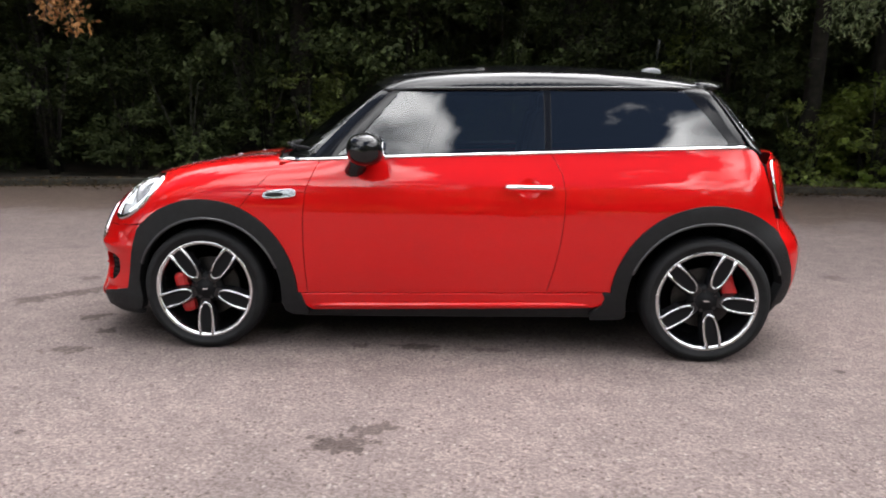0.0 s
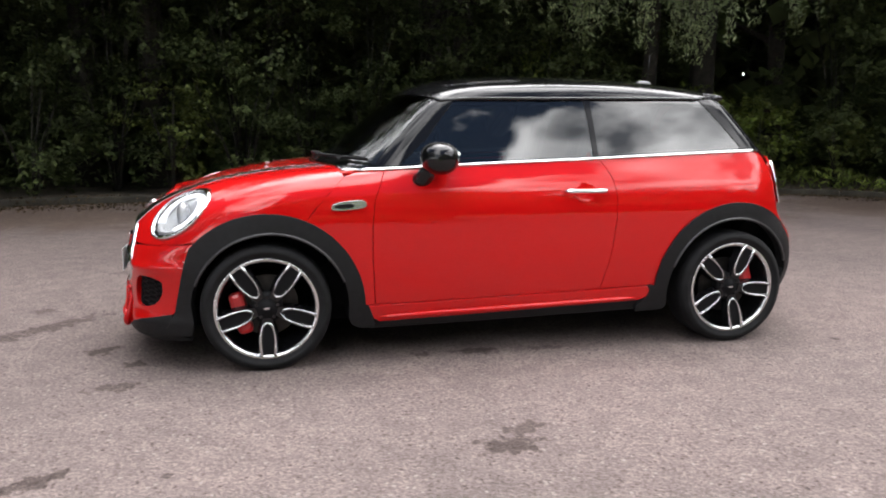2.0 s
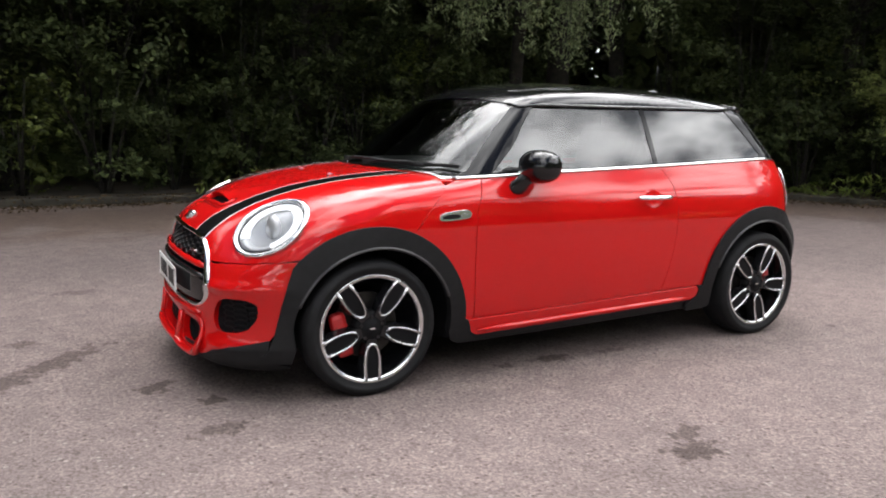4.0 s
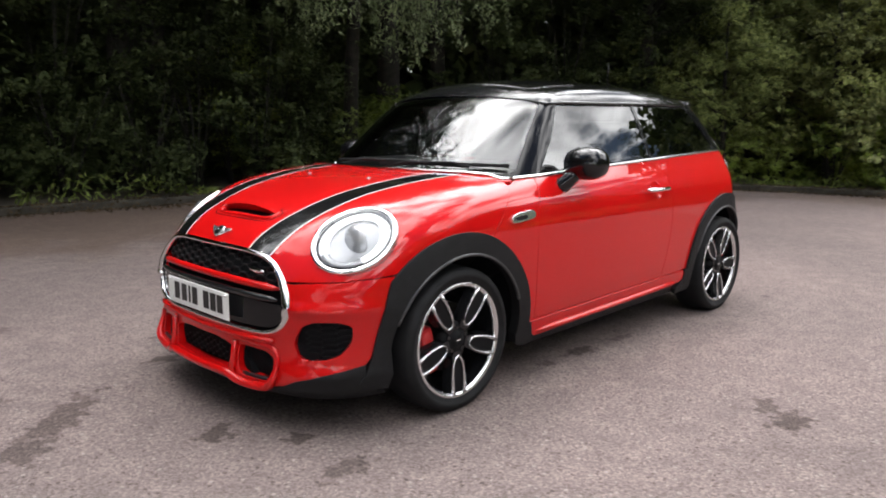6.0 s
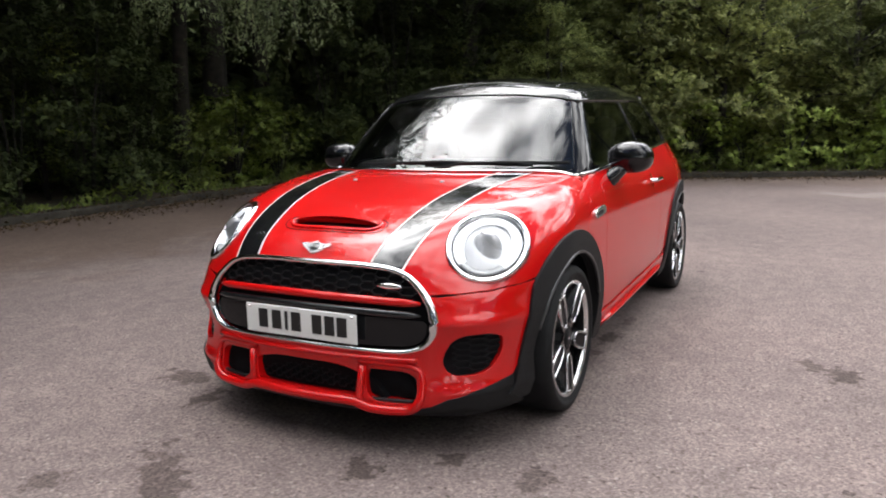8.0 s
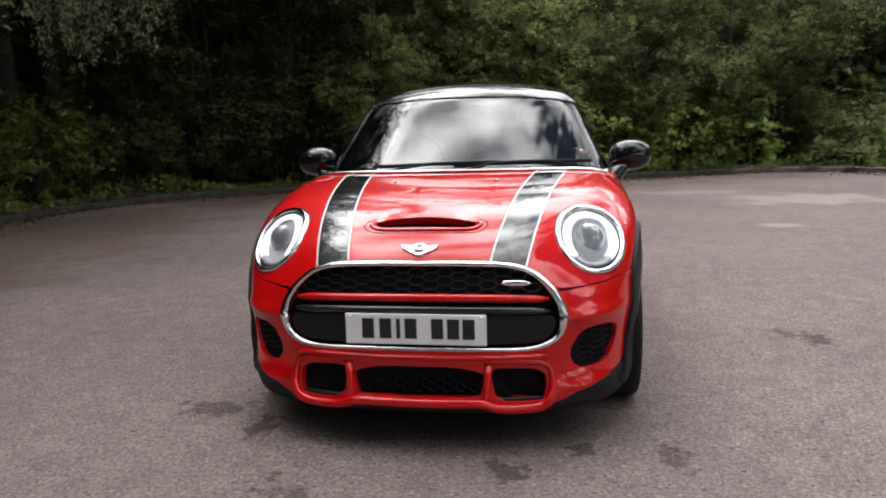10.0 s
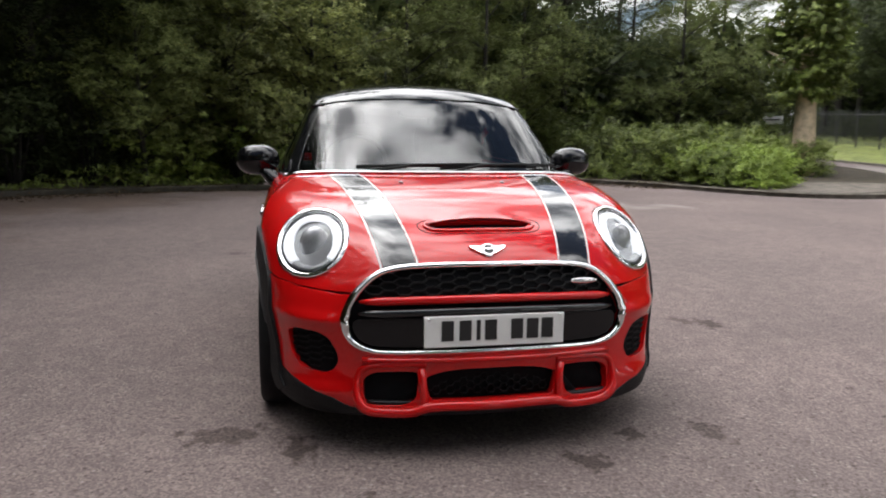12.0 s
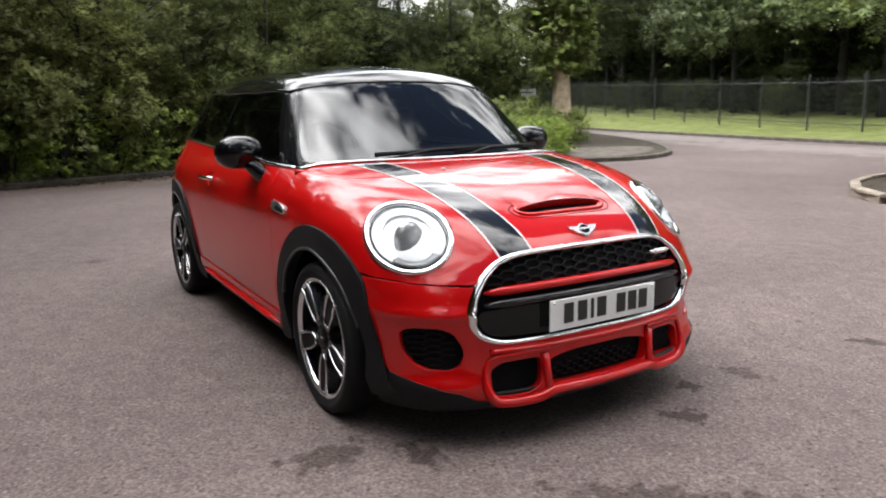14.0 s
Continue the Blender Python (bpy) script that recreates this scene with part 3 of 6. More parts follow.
def inside(poly, q):
    """Which of the points q lie in the closed outline poly."""
    x, y = q[:, 0], q[:, 1]
    a, b = poly, np.roll(poly, -1, axis=0)
    hit = np.zeros(len(q), bool)
    for (x0, y0), (x1, y1) in zip(a, b):
        if y0 == y1:
            continue
        cross = ((y0 > y) != (y1 > y)) & (x < (x1 - x0) * (y - y0) / (y1 - y0) + x0)
        hit ^= cross
    return hit


def dense(loop, step):
    """A closed outline with points at even steps."""
    out = []
    for a, b in zip(loop, np.roll(loop, -1, axis=0)):
        n = max(1, int(math.ceil(np.linalg.norm(b - a) / step)))
        for i in range(n):
            out.append(a + (b - a) * i / n)
    return np.array(out)


def rounded(loop, passes=2, tight=False):
    """Corner cutting of a closed outline; tight: small corner radii."""
    p = np.array(loop, float)
    if tight:
        q = np.roll(p, -1, axis=0)
        p = np.stack([0.78 * p + 0.22 * q, 0.5 * p + 0.5 * q, 0.22 * p + 0.78 * q], axis=1).reshape(-1, p.shape[1])
    for _ in range(passes):
        q = np.roll(p, -1, axis=0)
        p = np.stack([0.75 * p + 0.25 * q, 0.25 * p + 0.75 * q], axis=1).reshape(-1, p.shape[1])
    return p


class Aim:
    """Maps points on a skin to a flat sheet and back: by rays from one centre, or along one axis."""

    def __init__(self, axis, up, centre=None):
        self.n = np.array(axis, float) / np.linalg.norm(axis)
        u = np.cross(up, self.n)
        self.u = u / np.linalg.norm(u)
        self.v = np.cross(self.n, self.u)
        self.c = None if centre is None else np.array(centre, float)

    def flat(self, p):
        p = np.atleast_2d(p)
        if self.c is None:
            return np.stack([p @ self.u, p @ self.v], axis=1)
        d = p - self.c
        d = d / np.linalg.norm(d, axis=1)[:, None]
        ang = np.arccos(np.clip(d @ self.n, -1, 1))
        w = np.stack([d @ self.u, d @ self.v], axis=1)
        w = w / np.maximum(np.linalg.norm(w, axis=1), 1e-9)[:, None]
        return w * ang[:, None]

    def skin(self, q, form, depth):
        if self.c is None:
            o = q[:, :1] * self.u + q[:, 1:] * self.v + self.n * depth
            return on_ray(form, o, self.n)
        ang = np.linalg.norm(q, axis=1)
        w = q / np.maximum(ang, 1e-9)[:, None]
        d = np.cos(ang)[:, None] * self.n + np.sin(ang)[:, None] * (w[:, :1] * self.u + w[:, 1:] * self.v)
        return on_ray(form, np.broadcast_to(self.c, d.shape), d)


def sheet(aim, loop, holes=(), step=0.03, form=lower_form, depth=0.0, lift=0.0, thick=0.012, gap=0.0):
    """A skin panel with an outline and holes, given as points in space: verts, faces and normals, its edges turned in."""
    rings = [aim.flat(np.array(loop))] + [aim.flat(np.array(h)) for h in holes]
    unit = 1.0 if aim.c is None else 1.0
    rings = [dense(r, step * unit) for r in rings]
    lo, hi = rings[0].min(axis=0), rings[0].max(axis=0)
    gx, gy = np.meshgrid(np.arange(lo[0], hi[0], step), np.arange(lo[1], hi[1], step * 0.9))
    gx[1::2] += step / 2
    grid = np.stack([gx.ravel(), gy.ravel()], axis=1)
    keep = inside(rings[0], grid)
    for h in rings[1:]:
        keep &= ~inside(h, grid)
    grid = grid[keep]
    edge = np.concatenate(rings)
    if len(grid):
        near = np.full(len(grid), 9.0)
        for e in edge:
            near = np.minimum(near, np.hypot(*(grid - e).T))
        grid = grid[near > step * 0.45]
    pts = np.concatenate([edge, grid]) if len(grid) else edge
    lines, k = [], 0
    for r in rings:
        lines += [(k + i, k + (i + 1) % len(r)) for i in range(len(r))]
        k += len(r)
    v2, _, tris, *_ = delaunay_2d_cdt([Vector(p) for p in pts], lines, [], 0, 1e-6)
    v2 = np.array([tuple(v) for v in v2])
    tris = np.array([t for t in tris])
    mid = v2[tris].mean(axis=1)
    ok = inside(rings[0], mid)
    for h in rings[1:]:
        ok &= ~inside(h, mid)
    tris = tris[ok]
    p = aim.skin(v2, form, depth)
    n = normals_of(form, p)
    a, b, c = (p[tris[:, i]] for i in range(3))
    if ((np.cross(b - a, c - a) * n[tris[:, 0]]).sum(axis=1)).mean() < 0:
        tris = tris[:, ::-1]
    p = p + n * lift
    verts, faces, norms = list(p), [tuple(t) for t in tris], list(n)
    # turned-in edges
    count = {}
    for t in tris:
        for i in range(3):
            e = (t[i], t[(i + 1) % 3])
            count[e] = count.get(e, 0) + 1
    rim = [e for e in count if (e[1], e[0]) not in count]
    if thick:
        for i, j in rim:
            out = np.cross(p[j] - p[i], n[i])
            out = out / max(np.linalg.norm(out), 1e-9)
            base = len(verts)
            r = min(0.004, thick / 3)
            verts += [p[i], p[j], p[i] - n[i] * r + out * r * 0.5, p[j] - n[j] * r + out * r * 0.5, p[i] - n[i] * thick, p[j] - n[j] * thick]
            norms += [n[i], n[j], out, out, out, out]
            faces += [(base + 1, base, base + 2, base + 3), (base + 3, base + 2, base + 4, base + 5)]
    return np.array(verts), faces, np.array(norms)


def mirrored(data):
    v, f, n = data
    m = np.array([1, -1, 1.0])
    return v * m, [tuple(reversed(q)) for q in f], n * m


def tube(path, radius, sides=8, closed=False, flat=1.0, taper=None):
    """A round bar along a path of points: verts and faces."""
    p = np.array(path, float)
    n = len(p)
    if closed:
        t = np.roll(p, -1, axis=0) - np.roll(p, 1, axis=0)
    else:
        t = np.gradient(p, axis=0)
    t /= np.linalg.norm(t, axis=1)[:, None]
    ref = np.array([0, 0, 1.0]) if abs(t[:, 2]).mean() < 0.8 else np.array([0, 1.0, 0])
    verts = []
    for i in range(n):
        a = np.cross(t[i], ref)
        a /= np.linalg.norm(a)
        b = np.cross(a, t[i])
        r = radius * (taper[i] if taper is not None else 1.0)
        for k in range(sides):
            w = 2 * math.pi * k / sides
            verts.append(p[i] + a * math.cos(w) * r + b * math.sin(w) * r * flat)
    faces = []
    for i in range(n if closed else n - 1):
        j = (i + 1) % n
        for k in range(sides):
            m = (k + 1) % sides
            faces.append((i * sides + k, i * sides + m, j * sides + m, j * sides + k))
    if not closed:
        faces += [tuple(range(sides - 1, -1, -1)), tuple((n - 1) * sides + k for k in range(sides))]
    return np.array(verts), faces


def lathe(profile, sides=64, axis_y=True):
    """A turned form round the y axis from (radius, y) pairs, closed end to end."""
    verts, faces = [], []
    m = len(profile)
    for i in range(sides):
        a = 2 * math.pi * i / sides
        for r, y in profile:
            verts.append((r * math.cos(a), y, r * math.sin(a)))
    for i in range(sides):
        j = (i + 1) % sides
        for k in range(m - 1):
            faces.append((i * m + k, i * m + k + 1, j * m + k + 1, j * m + k))
    return np.array(verts), faces


def bevel_box(size, at=(0, 0, 0), bevel=0.01, turn=None, segments=2):
    bm = bmesh.new()
    bmesh.ops.create_cube(bm, size=1)
    for v in bm.verts:
        v.co = Vector((v.co.x * size[0], v.co.y * size[1], v.co.z * size[2]))
    if bevel:
        bmesh.ops.bevel(bm, geom=bm.edges[:], offset=bevel, segments=segments, profile=0.5, affect="EDGES")
    m = (turn or Matrix()).to_4x4()
    bmesh.ops.transform(bm, matrix=Matrix.Translation(at) @ m, verts=bm.verts)
    return bm


def blob(radii, at, squash=2.4, seg=28, rings=16):
    """A rounded box-like lump."""
    bm = bmesh.new()
    bmesh.ops.create_uvsphere(bm, u_segments=seg, v_segments=rings, radius=1)
    for v in bm.verts:
        c = v.co
        k = (abs(c.x) ** squash + abs(c.y) ** squash + abs(c.z) ** squash) ** (-1 / squash)
        v.co = Vector((c.x * k * radii[0] + at[0], c.y * k * radii[1] + at[1], c.z * k * radii[2] + at[2]))
    for f in bm.faces:
        f.smooth = True
    return bm


# ---- the car ----
car = tagged(new("hatchback_car"), "red three-door hatchback with black roof and stripes parked on asphalt", "car")
FRONT_AXLE, REAR_AXLE, HUB = -1.2475, 1.2475, 0.308


def arc(cx, cz, r, a0, a1, n=24):
    return [(cx + r * math.cos(radians(a)), cz + r * math.sin(radians(a))) for a in np.linspace(a0, a1, n)]


def pair(name, aim, loop, holes, mat, label="", **kw):
    """The panel of the left flank and its mirror image."""
    data = sheet(aim, loop, holes, **kw)
    return [part_data(name, d[0], d[1], mat, car, label, d[2]) for d in (data, mirrored(data))]


FLANK = Aim((0, -1, 0), (0, 0, 1))
ARCH_F = (-1.238, 0.302, 0.462)
ARCH_R = (1.250, 0.305, 0.470)
BELT = [(-0.80, 0.952), (-0.671, 0.957), (-0.4, 0.970), (-0.147, 0.981), (0.2, 0.994), (0.47, 1.004), (0.9, 1.022), (1.2, 1.034), (1.40, 1.041), (1.47, 1.040)]


def belt(x):
    return float(np.interp(x, [b[0] for b in BELT], [b[1] for b in BELT]))


DOOR_FRONT = [(-0.668, belt(-0.668)), (-0.69, 0.90), (-0.722, 0.822), (-0.735, 0.70), (-0.737, 0.55), (-0.730, 0.40), (-0.724, 0.305)]
DOOR_REAR = [(0.474, belt(0.474)), (0.505, 0.96), (0.528, 0.91), (0.544, 0.82), (0.541, 0.70), (0.527, 0.58), (0.503, 0.46), (0.478, 0.37), (0.468, 0.335)]


def shift(pts, dx):
    return [(x + dx, z) for x, z in pts]


# door
belt_door = [(x, belt(x)) for x in np.linspace(0.47, -0.66, 12)]
door_loop = shift(DOOR_FRONT, 0.003) + [(x, float(np.interp(x, [-0.724, 0.468], [0.303, 0.333]))) for x in np.linspace(-0.6, 0.35, 8)] + shift(DOOR_REAR[::-1], -0.003) + belt_door[1:-1]
doors = pair("door", FLANK, from_side(door_loop), [], RED, "glossy red door panel", step=0.04)
# wing behind the front wheel
wing_loop = ([(-0.80, 0.951), (-0.74, 0.955)] + shift(DOOR_FRONT, -0.003)
             + [(-0.75, 0.30)] + arc(*ARCH_F, 0, 66, 18)[0:] + [(-0.965, 0.828), (-0.90, 0.895), (-0.862, 0.932)])
pair("front_wing", FLANK, from_side(wing_loop), [], RED, "glossy red wing panel", step=0.035)
# rear quarter
quarter_loop = (shift(DOOR_REAR, 0.003) + [(0.60, 0.338), (0.745, 0.340)] + arc(*ARCH_R, 176, 28, 30)
                + [(1.60, 0.625), (1.585, 0.70), (1.56, 0.765), (1.535, 0.86), (1.505, 0.96), (1.475, 1.02), (1.45, 1.038)]
                + [(x, belt(x)) for x in np.linspace(1.40, 0.52, 10)])
pair("rear_quarter", FLANK, from_side(quarter_loop), [], RED, "glossy red rear quarter panel", step=0.035)
# skirt and black sill under the door
skirt_loop = [(-0.755, 0.296), (0.74, 0.334), (0.757, 0.305), (0.742, 0.277), (0.70, 0.262), (0.6, 0.256), (-0.70, 0.215), (-0.735, 0.235)]
pair("side_skirt", FLANK, from_side(skirt_loop), [], RED, "red painted side skirt", step=0.04, lift=0.008, thick=0.04)
edge_line = from_side([(x, 0.237 + 0.0262 * (x + 0.7)) for x in np.linspace(-0.70, 0.68, 30)]) + np.array([0, -0.010, 0])
for s in (1, -1):
    v, f = tube(edge_line * np.array([1, -s, 1.0]), 0.019, 10, False, 0.8, np.clip(1.15 - np.linspace(-1, 1, 30) ** 8, 0.2, 1))
    part_data("skirt_edge", v, f, RED, car, "rounded red lower edge of the side skirt")
sill_loop = [(-0.72, 0.225), (0.77, 0.268), (0.80, 0.20), (-0.76, 0.163)]
pair("sill", FLANK, from_side(sill_loop), [], CLAD, "black plastic sill", step=0.05, lift=-0.012, thick=0.06)

# wheel arch cladding
front_clad = (arc(*ARCH_F, 0, 140, 40)
              + [(-1.618, 0.52), (-1.638, 0.44), (-1.655, 0.36), (-1.668, 0.30), (-1.69, 0.25), (-1.715, 0.215), (-1.66, 0.185), (-1.60, 0.182), (-1.585, 0.24)]
              + arc(-1.225, 0.302, 0.372, 175, -8, 40) + [(-0.84, 0.205), (-0.80, 0.186), (-0.725, 0.188), (-0.735, 0.235), (-0.757, 0.296)])
pair("wheel_arch_trim", FLANK, from_side(front_clad), [], CLAD, "black plastic wheel arch trim", step=0.03, lift=0.014, thick=0.05)
rear_clad = (arc(*ARCH_R, 176, 46, 36) + [(1.628, 0.56), (1.664, 0.475), (1.680, 0.40), (1.668, 0.33), (1.642, 0.285), (1.58, 0.275), (1.60, 0.33)]
             + arc(1.243, 0.305, 0.388, 12, 184, 44) + [(0.862, 0.22), (0.84, 0.203), (0.69, 0.196), (0.685, 0.225), (0.715, 0.250), (0.742, 0.278), (0.755, 0.308), (0.744, 0.342)])
pair("wheel_arch_trim", FLANK, from_side(rear_clad), [], CLAD, "black plastic wheel arch trim", step=0.03, lift=0.014, thick=0.05)


def lip_line(cx, cz, r, a0, a1):
    q = from_side(arc(cx, cz, r, a0, a1, 40))
    return q + np.array([0, -0.012, 0])


for cx, cz, r, a0, a1 in ((-1.225, 0.302, 0.370, 160, 20), (1.243, 0.305, 0.386, 20, 160)):
    v, f = tube(lip_line(cx, cz, r, a0, a1), 0.007, 8)
    for s in (1, -1):
        part_data("arch_lip", v * np.array([1, s, 1]), f if s == 1 else [tuple(reversed(q)) for q in f], ARCHLIP, car, "smooth rolled lip of the wheel arch trim")

# ---- nose ----
HEART = Aim((-0.86, 0, 0.5), (0, 0, 1), (-1.15, 0, 0.42))
GRILLE = [(0, 0.700), (0.2, 0.699), (0.335, 0.692), (0.405, 0.673), (0.452, 0.640), (0.492, 0.60), (0.522, 0.55), (0.534, 0.505),
          (0.525, 0.455), (0.497, 0.418), (0.447, 0.397), (0.385, 0.390), (0.2, 0.394), (0, 0.396)]
LAMP_MID = np.array([-1.6453, 0.6366, 0.761])
LAMP_U = np.array([0.010, 0.795, -0.607])
LAMP_V = np.array([0.793, 0.363, 0.489])
LAMP_N = np.array([-0.609, 0.486, 0.627])


def lamp_ring(ru, rv, n=48, s=1):
    """A ring of points on the skin round the right headlamp (s = -1: the left one)."""
    a = np.linspace(0, 2 * math.pi, n, endpoint=False)
    q = LAMP_MID + np.cos(a)[:, None] * ru * LAMP_U + np.sin(a)[:, None] * rv * LAMP_V
    p = on_ray(lower_form, q - LAMP_N * 0.3, LAMP_N)
    return p * np.array([1, s, 1])


cut_l = from_side([(-1.048, 0.7535), (-0.968, 0.828), (-0.903, 0.895), (-0.866, 0.930)])
rear_edge = from_top([(-0.885, -0.69), (-0.905, -0.6), (-0.945, -0.45), (-0.975, -0.3), (-0.99, -0.15), (-0.995, 0)])
arch_l = from_side(arc(-1.238, 0.302, 0.464, 134.5, 66.5, 18))
nose_cut_l = from_front([(-0.50, 0.600), (-0.60, 0.606), (-0.70, 0.612)])
nose_cut_l = np.concatenate([nose_cut_l, from_side([(-1.72, 0.617), (-1.64, 0.622)])])
flip = np.array([1, -1, 1.0])
up_grille = [g for g in GRILLE if g[1] > 0.597]
front_edge_r = from_front([(y, z + 0.004) for y, z in up_grille])          # centre to right
left_half = np.concatenate([front_edge_r[::1] * flip, nose_cut_l[1:], arch_l, cut_l[1:], rear_edge])
right_half = left_half[::-1] * flip
bonnet_loop = np.concatenate([left_half, right_half[1:-1]])
SLOT = rounded([(-1.752, -0.12), (-1.748, -0.178), (-1.727, -0.205), (-1.707, -0.178), (-1.703, 0), (-1.707, 0.178), (-1.727, 0.205), (-1.748, 0.178), (-1.752, 0.12)], 2)
OVERHEAD = Aim((0, 0, 1), (1, 0, 0))
bonnet_data = sheet(HEART, bonnet_loop, [lamp_ring(0.144, 0.178, s=1), lamp_ring(0.144, 0.178, s=-1), from_top(SLOT)], step=0.026, thick=0.018)
bonnet = part_data("bonnet", bonnet_data[0], bonnet_data[1], RED, car, "glossy red clamshell bonnet", bonnet_data[2])

# bumper
low_grille = [g for g in GRILLE if g[1] < 0.603]
bump_top_l = np.concatenate([from_front([(-0.535, 0.594), (-0.60, 0.600), (-0.70, 0.606)]), from_side([(-1.72, 0.611), (-1.64, 0.616)])])
bump_side_l = from_side([(-1.562, 0.622), (-1.595, 0.57), (-1.618, 0.52), (-1.638, 0.44), (-1.655, 0.36), (-1.668, 0.31), (-1.690, 0.282)])
bump_low_l = from_front([(-0.72, 0.268), (-0.66, 0.248), (-0.58, 0.222), (-0.52, 0.192), (-0.40, 0.168), (-0.27, 0.165), (-0.1, 0.175), (0, 0.175)])
grille_low_r = from_front([(y, z - 0.003) for y, z in low_grille])          # right side down to the centre
left_b = np.concatenate([grille_low_r[::-1] * flip, bump_top_l, bump_side_l, bump_low_l])
bumper_loop = np.concatenate([left_b, (left_b[::-1] * flip)[1:-1]])
CHIN = Aim((-1, 0, 0), (0, 0, 1), (-1.25, 0, 0.42))
FOG = rounded([(0.733, 0.459), (0.600, 0.458), (0.546, 0.366), (0.578, 0.303), (0.692, 0.308), (0.727, 0.375)], 1, True)
INTAKE = rounded([(0.468, 0.318), (0.472, 0.222), (0.448, 0.196), (0.285, 0.200), (0.268, 0.315), (0.30, 0.326)], 2, True)
MIDDLE = rounded([(0.252, 0.330), (0.238, 0.225), (0.21, 0.215), (-0.21, 0.215), (-0.238, 0.225), (-0.252, 0.330)], 2, True)


def both_sides(pts):
    p = from_front(pts)
    return [p, p * flip]


bumper_data = sheet(CHIN, bumper_loop, both_sides(FOG) + both_sides(INTAKE) + [from_front(MIDDLE)], step=0.026, thick=0.05)
bumper = part_data("front_bumper", bumper_data[0], bumper_data[1], RED, car, "glossy red front bumper", bumper_data[2])


def recess(name, outline, back, mat, parent, cells=None, grow=1.12):
    """A dark panel set behind an opening, with honeycomb bars."""
    q = np.array(outline, float)
    mid = q.mean(axis=0)
    q = mid + (q - mid) * grow
    p = from_front(q)
    aim = Aim((-1, 0, 0), (0, 0, 1))
    d = sheet(aim, p, [], step=0.03, lift=-back, thick=0, depth=0.9)
    return part_data(name, d[0], d[1], mat, parent, "", d[2])


def honeycomb(name, outline, back, pitch, bar, parent, squash=0.55, mat=MESHY):
    """Hexagonal bars laid over an opening."""
    q = np.array(outline, float)
    lo, hi = q.min(axis=0), q.max(axis=0)
    verts, faces, seen = [], [], set()
    row = 0
    h = pitch * squash
    segs = []
    z = lo[1] - h
    while z < hi[1] + h:
        y = lo[0] - pitch + (pitch * 0.75 if row % 2 else 0)
        while y < hi[0] + pitch:
            c = [(y + pitch / 2 * math.cos(radians(60 * k)), z + h * math.sin(radians(60 * k))) for k in range(6)]
            for k in range(6):
                a, b = c[k], c[(k + 1) % 6]
                key = (round((a[0] + b[0]) * 500), round((a[1] + b[1]) * 500))
                if key not in seen:
                    seen.add(key)
                    segs.append((a, b))
            y += pitch * 1.5
        z += h * 0.866
        row += 1
    ends = np.array([[a, b] for a, b in segs])
    ok = inside(q, ends[:, 0]) & inside(q, ends[:, 1])
    ends = ends[ok]
    if not len(ends):
        return None
    pa, pb = from_front(ends[:, 0]), from_front(ends[:, 1])
    for a, b in zip(pa, pb):
        a, b = a + np.array([back, 0, 0]), b + np.array([back, 0, 0])
        d = b - a
        d /= np.linalg.norm(d)
        side = np.cross(d, [1.0, 0, 0])
        side /= np.linalg.norm(side)
        k = len(verts)
        for e in (a - d * bar * 0.3, b + d * bar * 0.3):
            for sx, ss in ((-0.3, -1), (-0.3, 1), (1, 1), (1, -1)):
                verts.append(e + np.array([sx * 0.010, 0, 0]) + side * ss * bar / 2)
        faces += [(k, k + 1, k + 5, k + 4), (k + 1, k + 2, k + 6, k + 5), (k + 2, k + 3, k + 7, k + 6), (k + 3, k, k + 4, k + 7), (k, k + 3, k + 2, k + 1), (k + 4, k + 5, k + 6, k + 7)]
    return part_data(name, verts, faces, mat, parent, "", None, False)


def full(pts):
    """A right-hand half outline closed to both sides."""
    p = [tuple(q) for q in pts]
    return p + [(-y, z) for y, z in p[::-1] if abs(y) > 1e-6]


grille = tagged(new("grille"), "black honeycomb grille with chrome surround")
grille.parent = car
ring_pts = np.array(full(GRILLE))
ring = rounded(ring_pts, 2)
ring3 = from_front(ring)
v, f = tube(ring3 + np.array([0.006, 0, 0]), 0.0145, 12, True, 0.85, (0.9 + 0.62 * np.clip((np.abs(ring[:, 0]) - 0.36) / 0.19, 0, 1) ** 1.5) * np.interp(ring[:, 1], [0.43, 0.50], [0.74, 1.0]))
part_data("surround", v, f, CHROME, grille, "chrome grille surround")
recess("backing", ring, 0.05, DARK, grille, grow=1.0)
upper_cells = [(y, z) for y, z in dense(ring, 0.02) if z > 0.577]
upper_cells = sorted([c for c in upper_cells], key=lambda c: math.atan2(c[1] - 0.62, c[0]))
honeycomb("honeycomb", upper_cells, 0.026, 0.070, 0.0058, grille, 0.24)


def cross_bar(z, half, radius, mat, name, label, out=0.0, flat=1.0):
    p = from_front([(y, z + 0.012 * (1 - (y / half) ** 2)) for y in np.linspace(-half, half, 32)]) + np.array([0.012 - out, 0, 0])
    taper = np.clip(1.35 - np.linspace(-1, 1, 32) ** 8 * 1.0, 0.2, 1)
    v, f = tube(p, radius, 10, False, flat, taper)
    part_data(name, v, f, mat, grille, label)


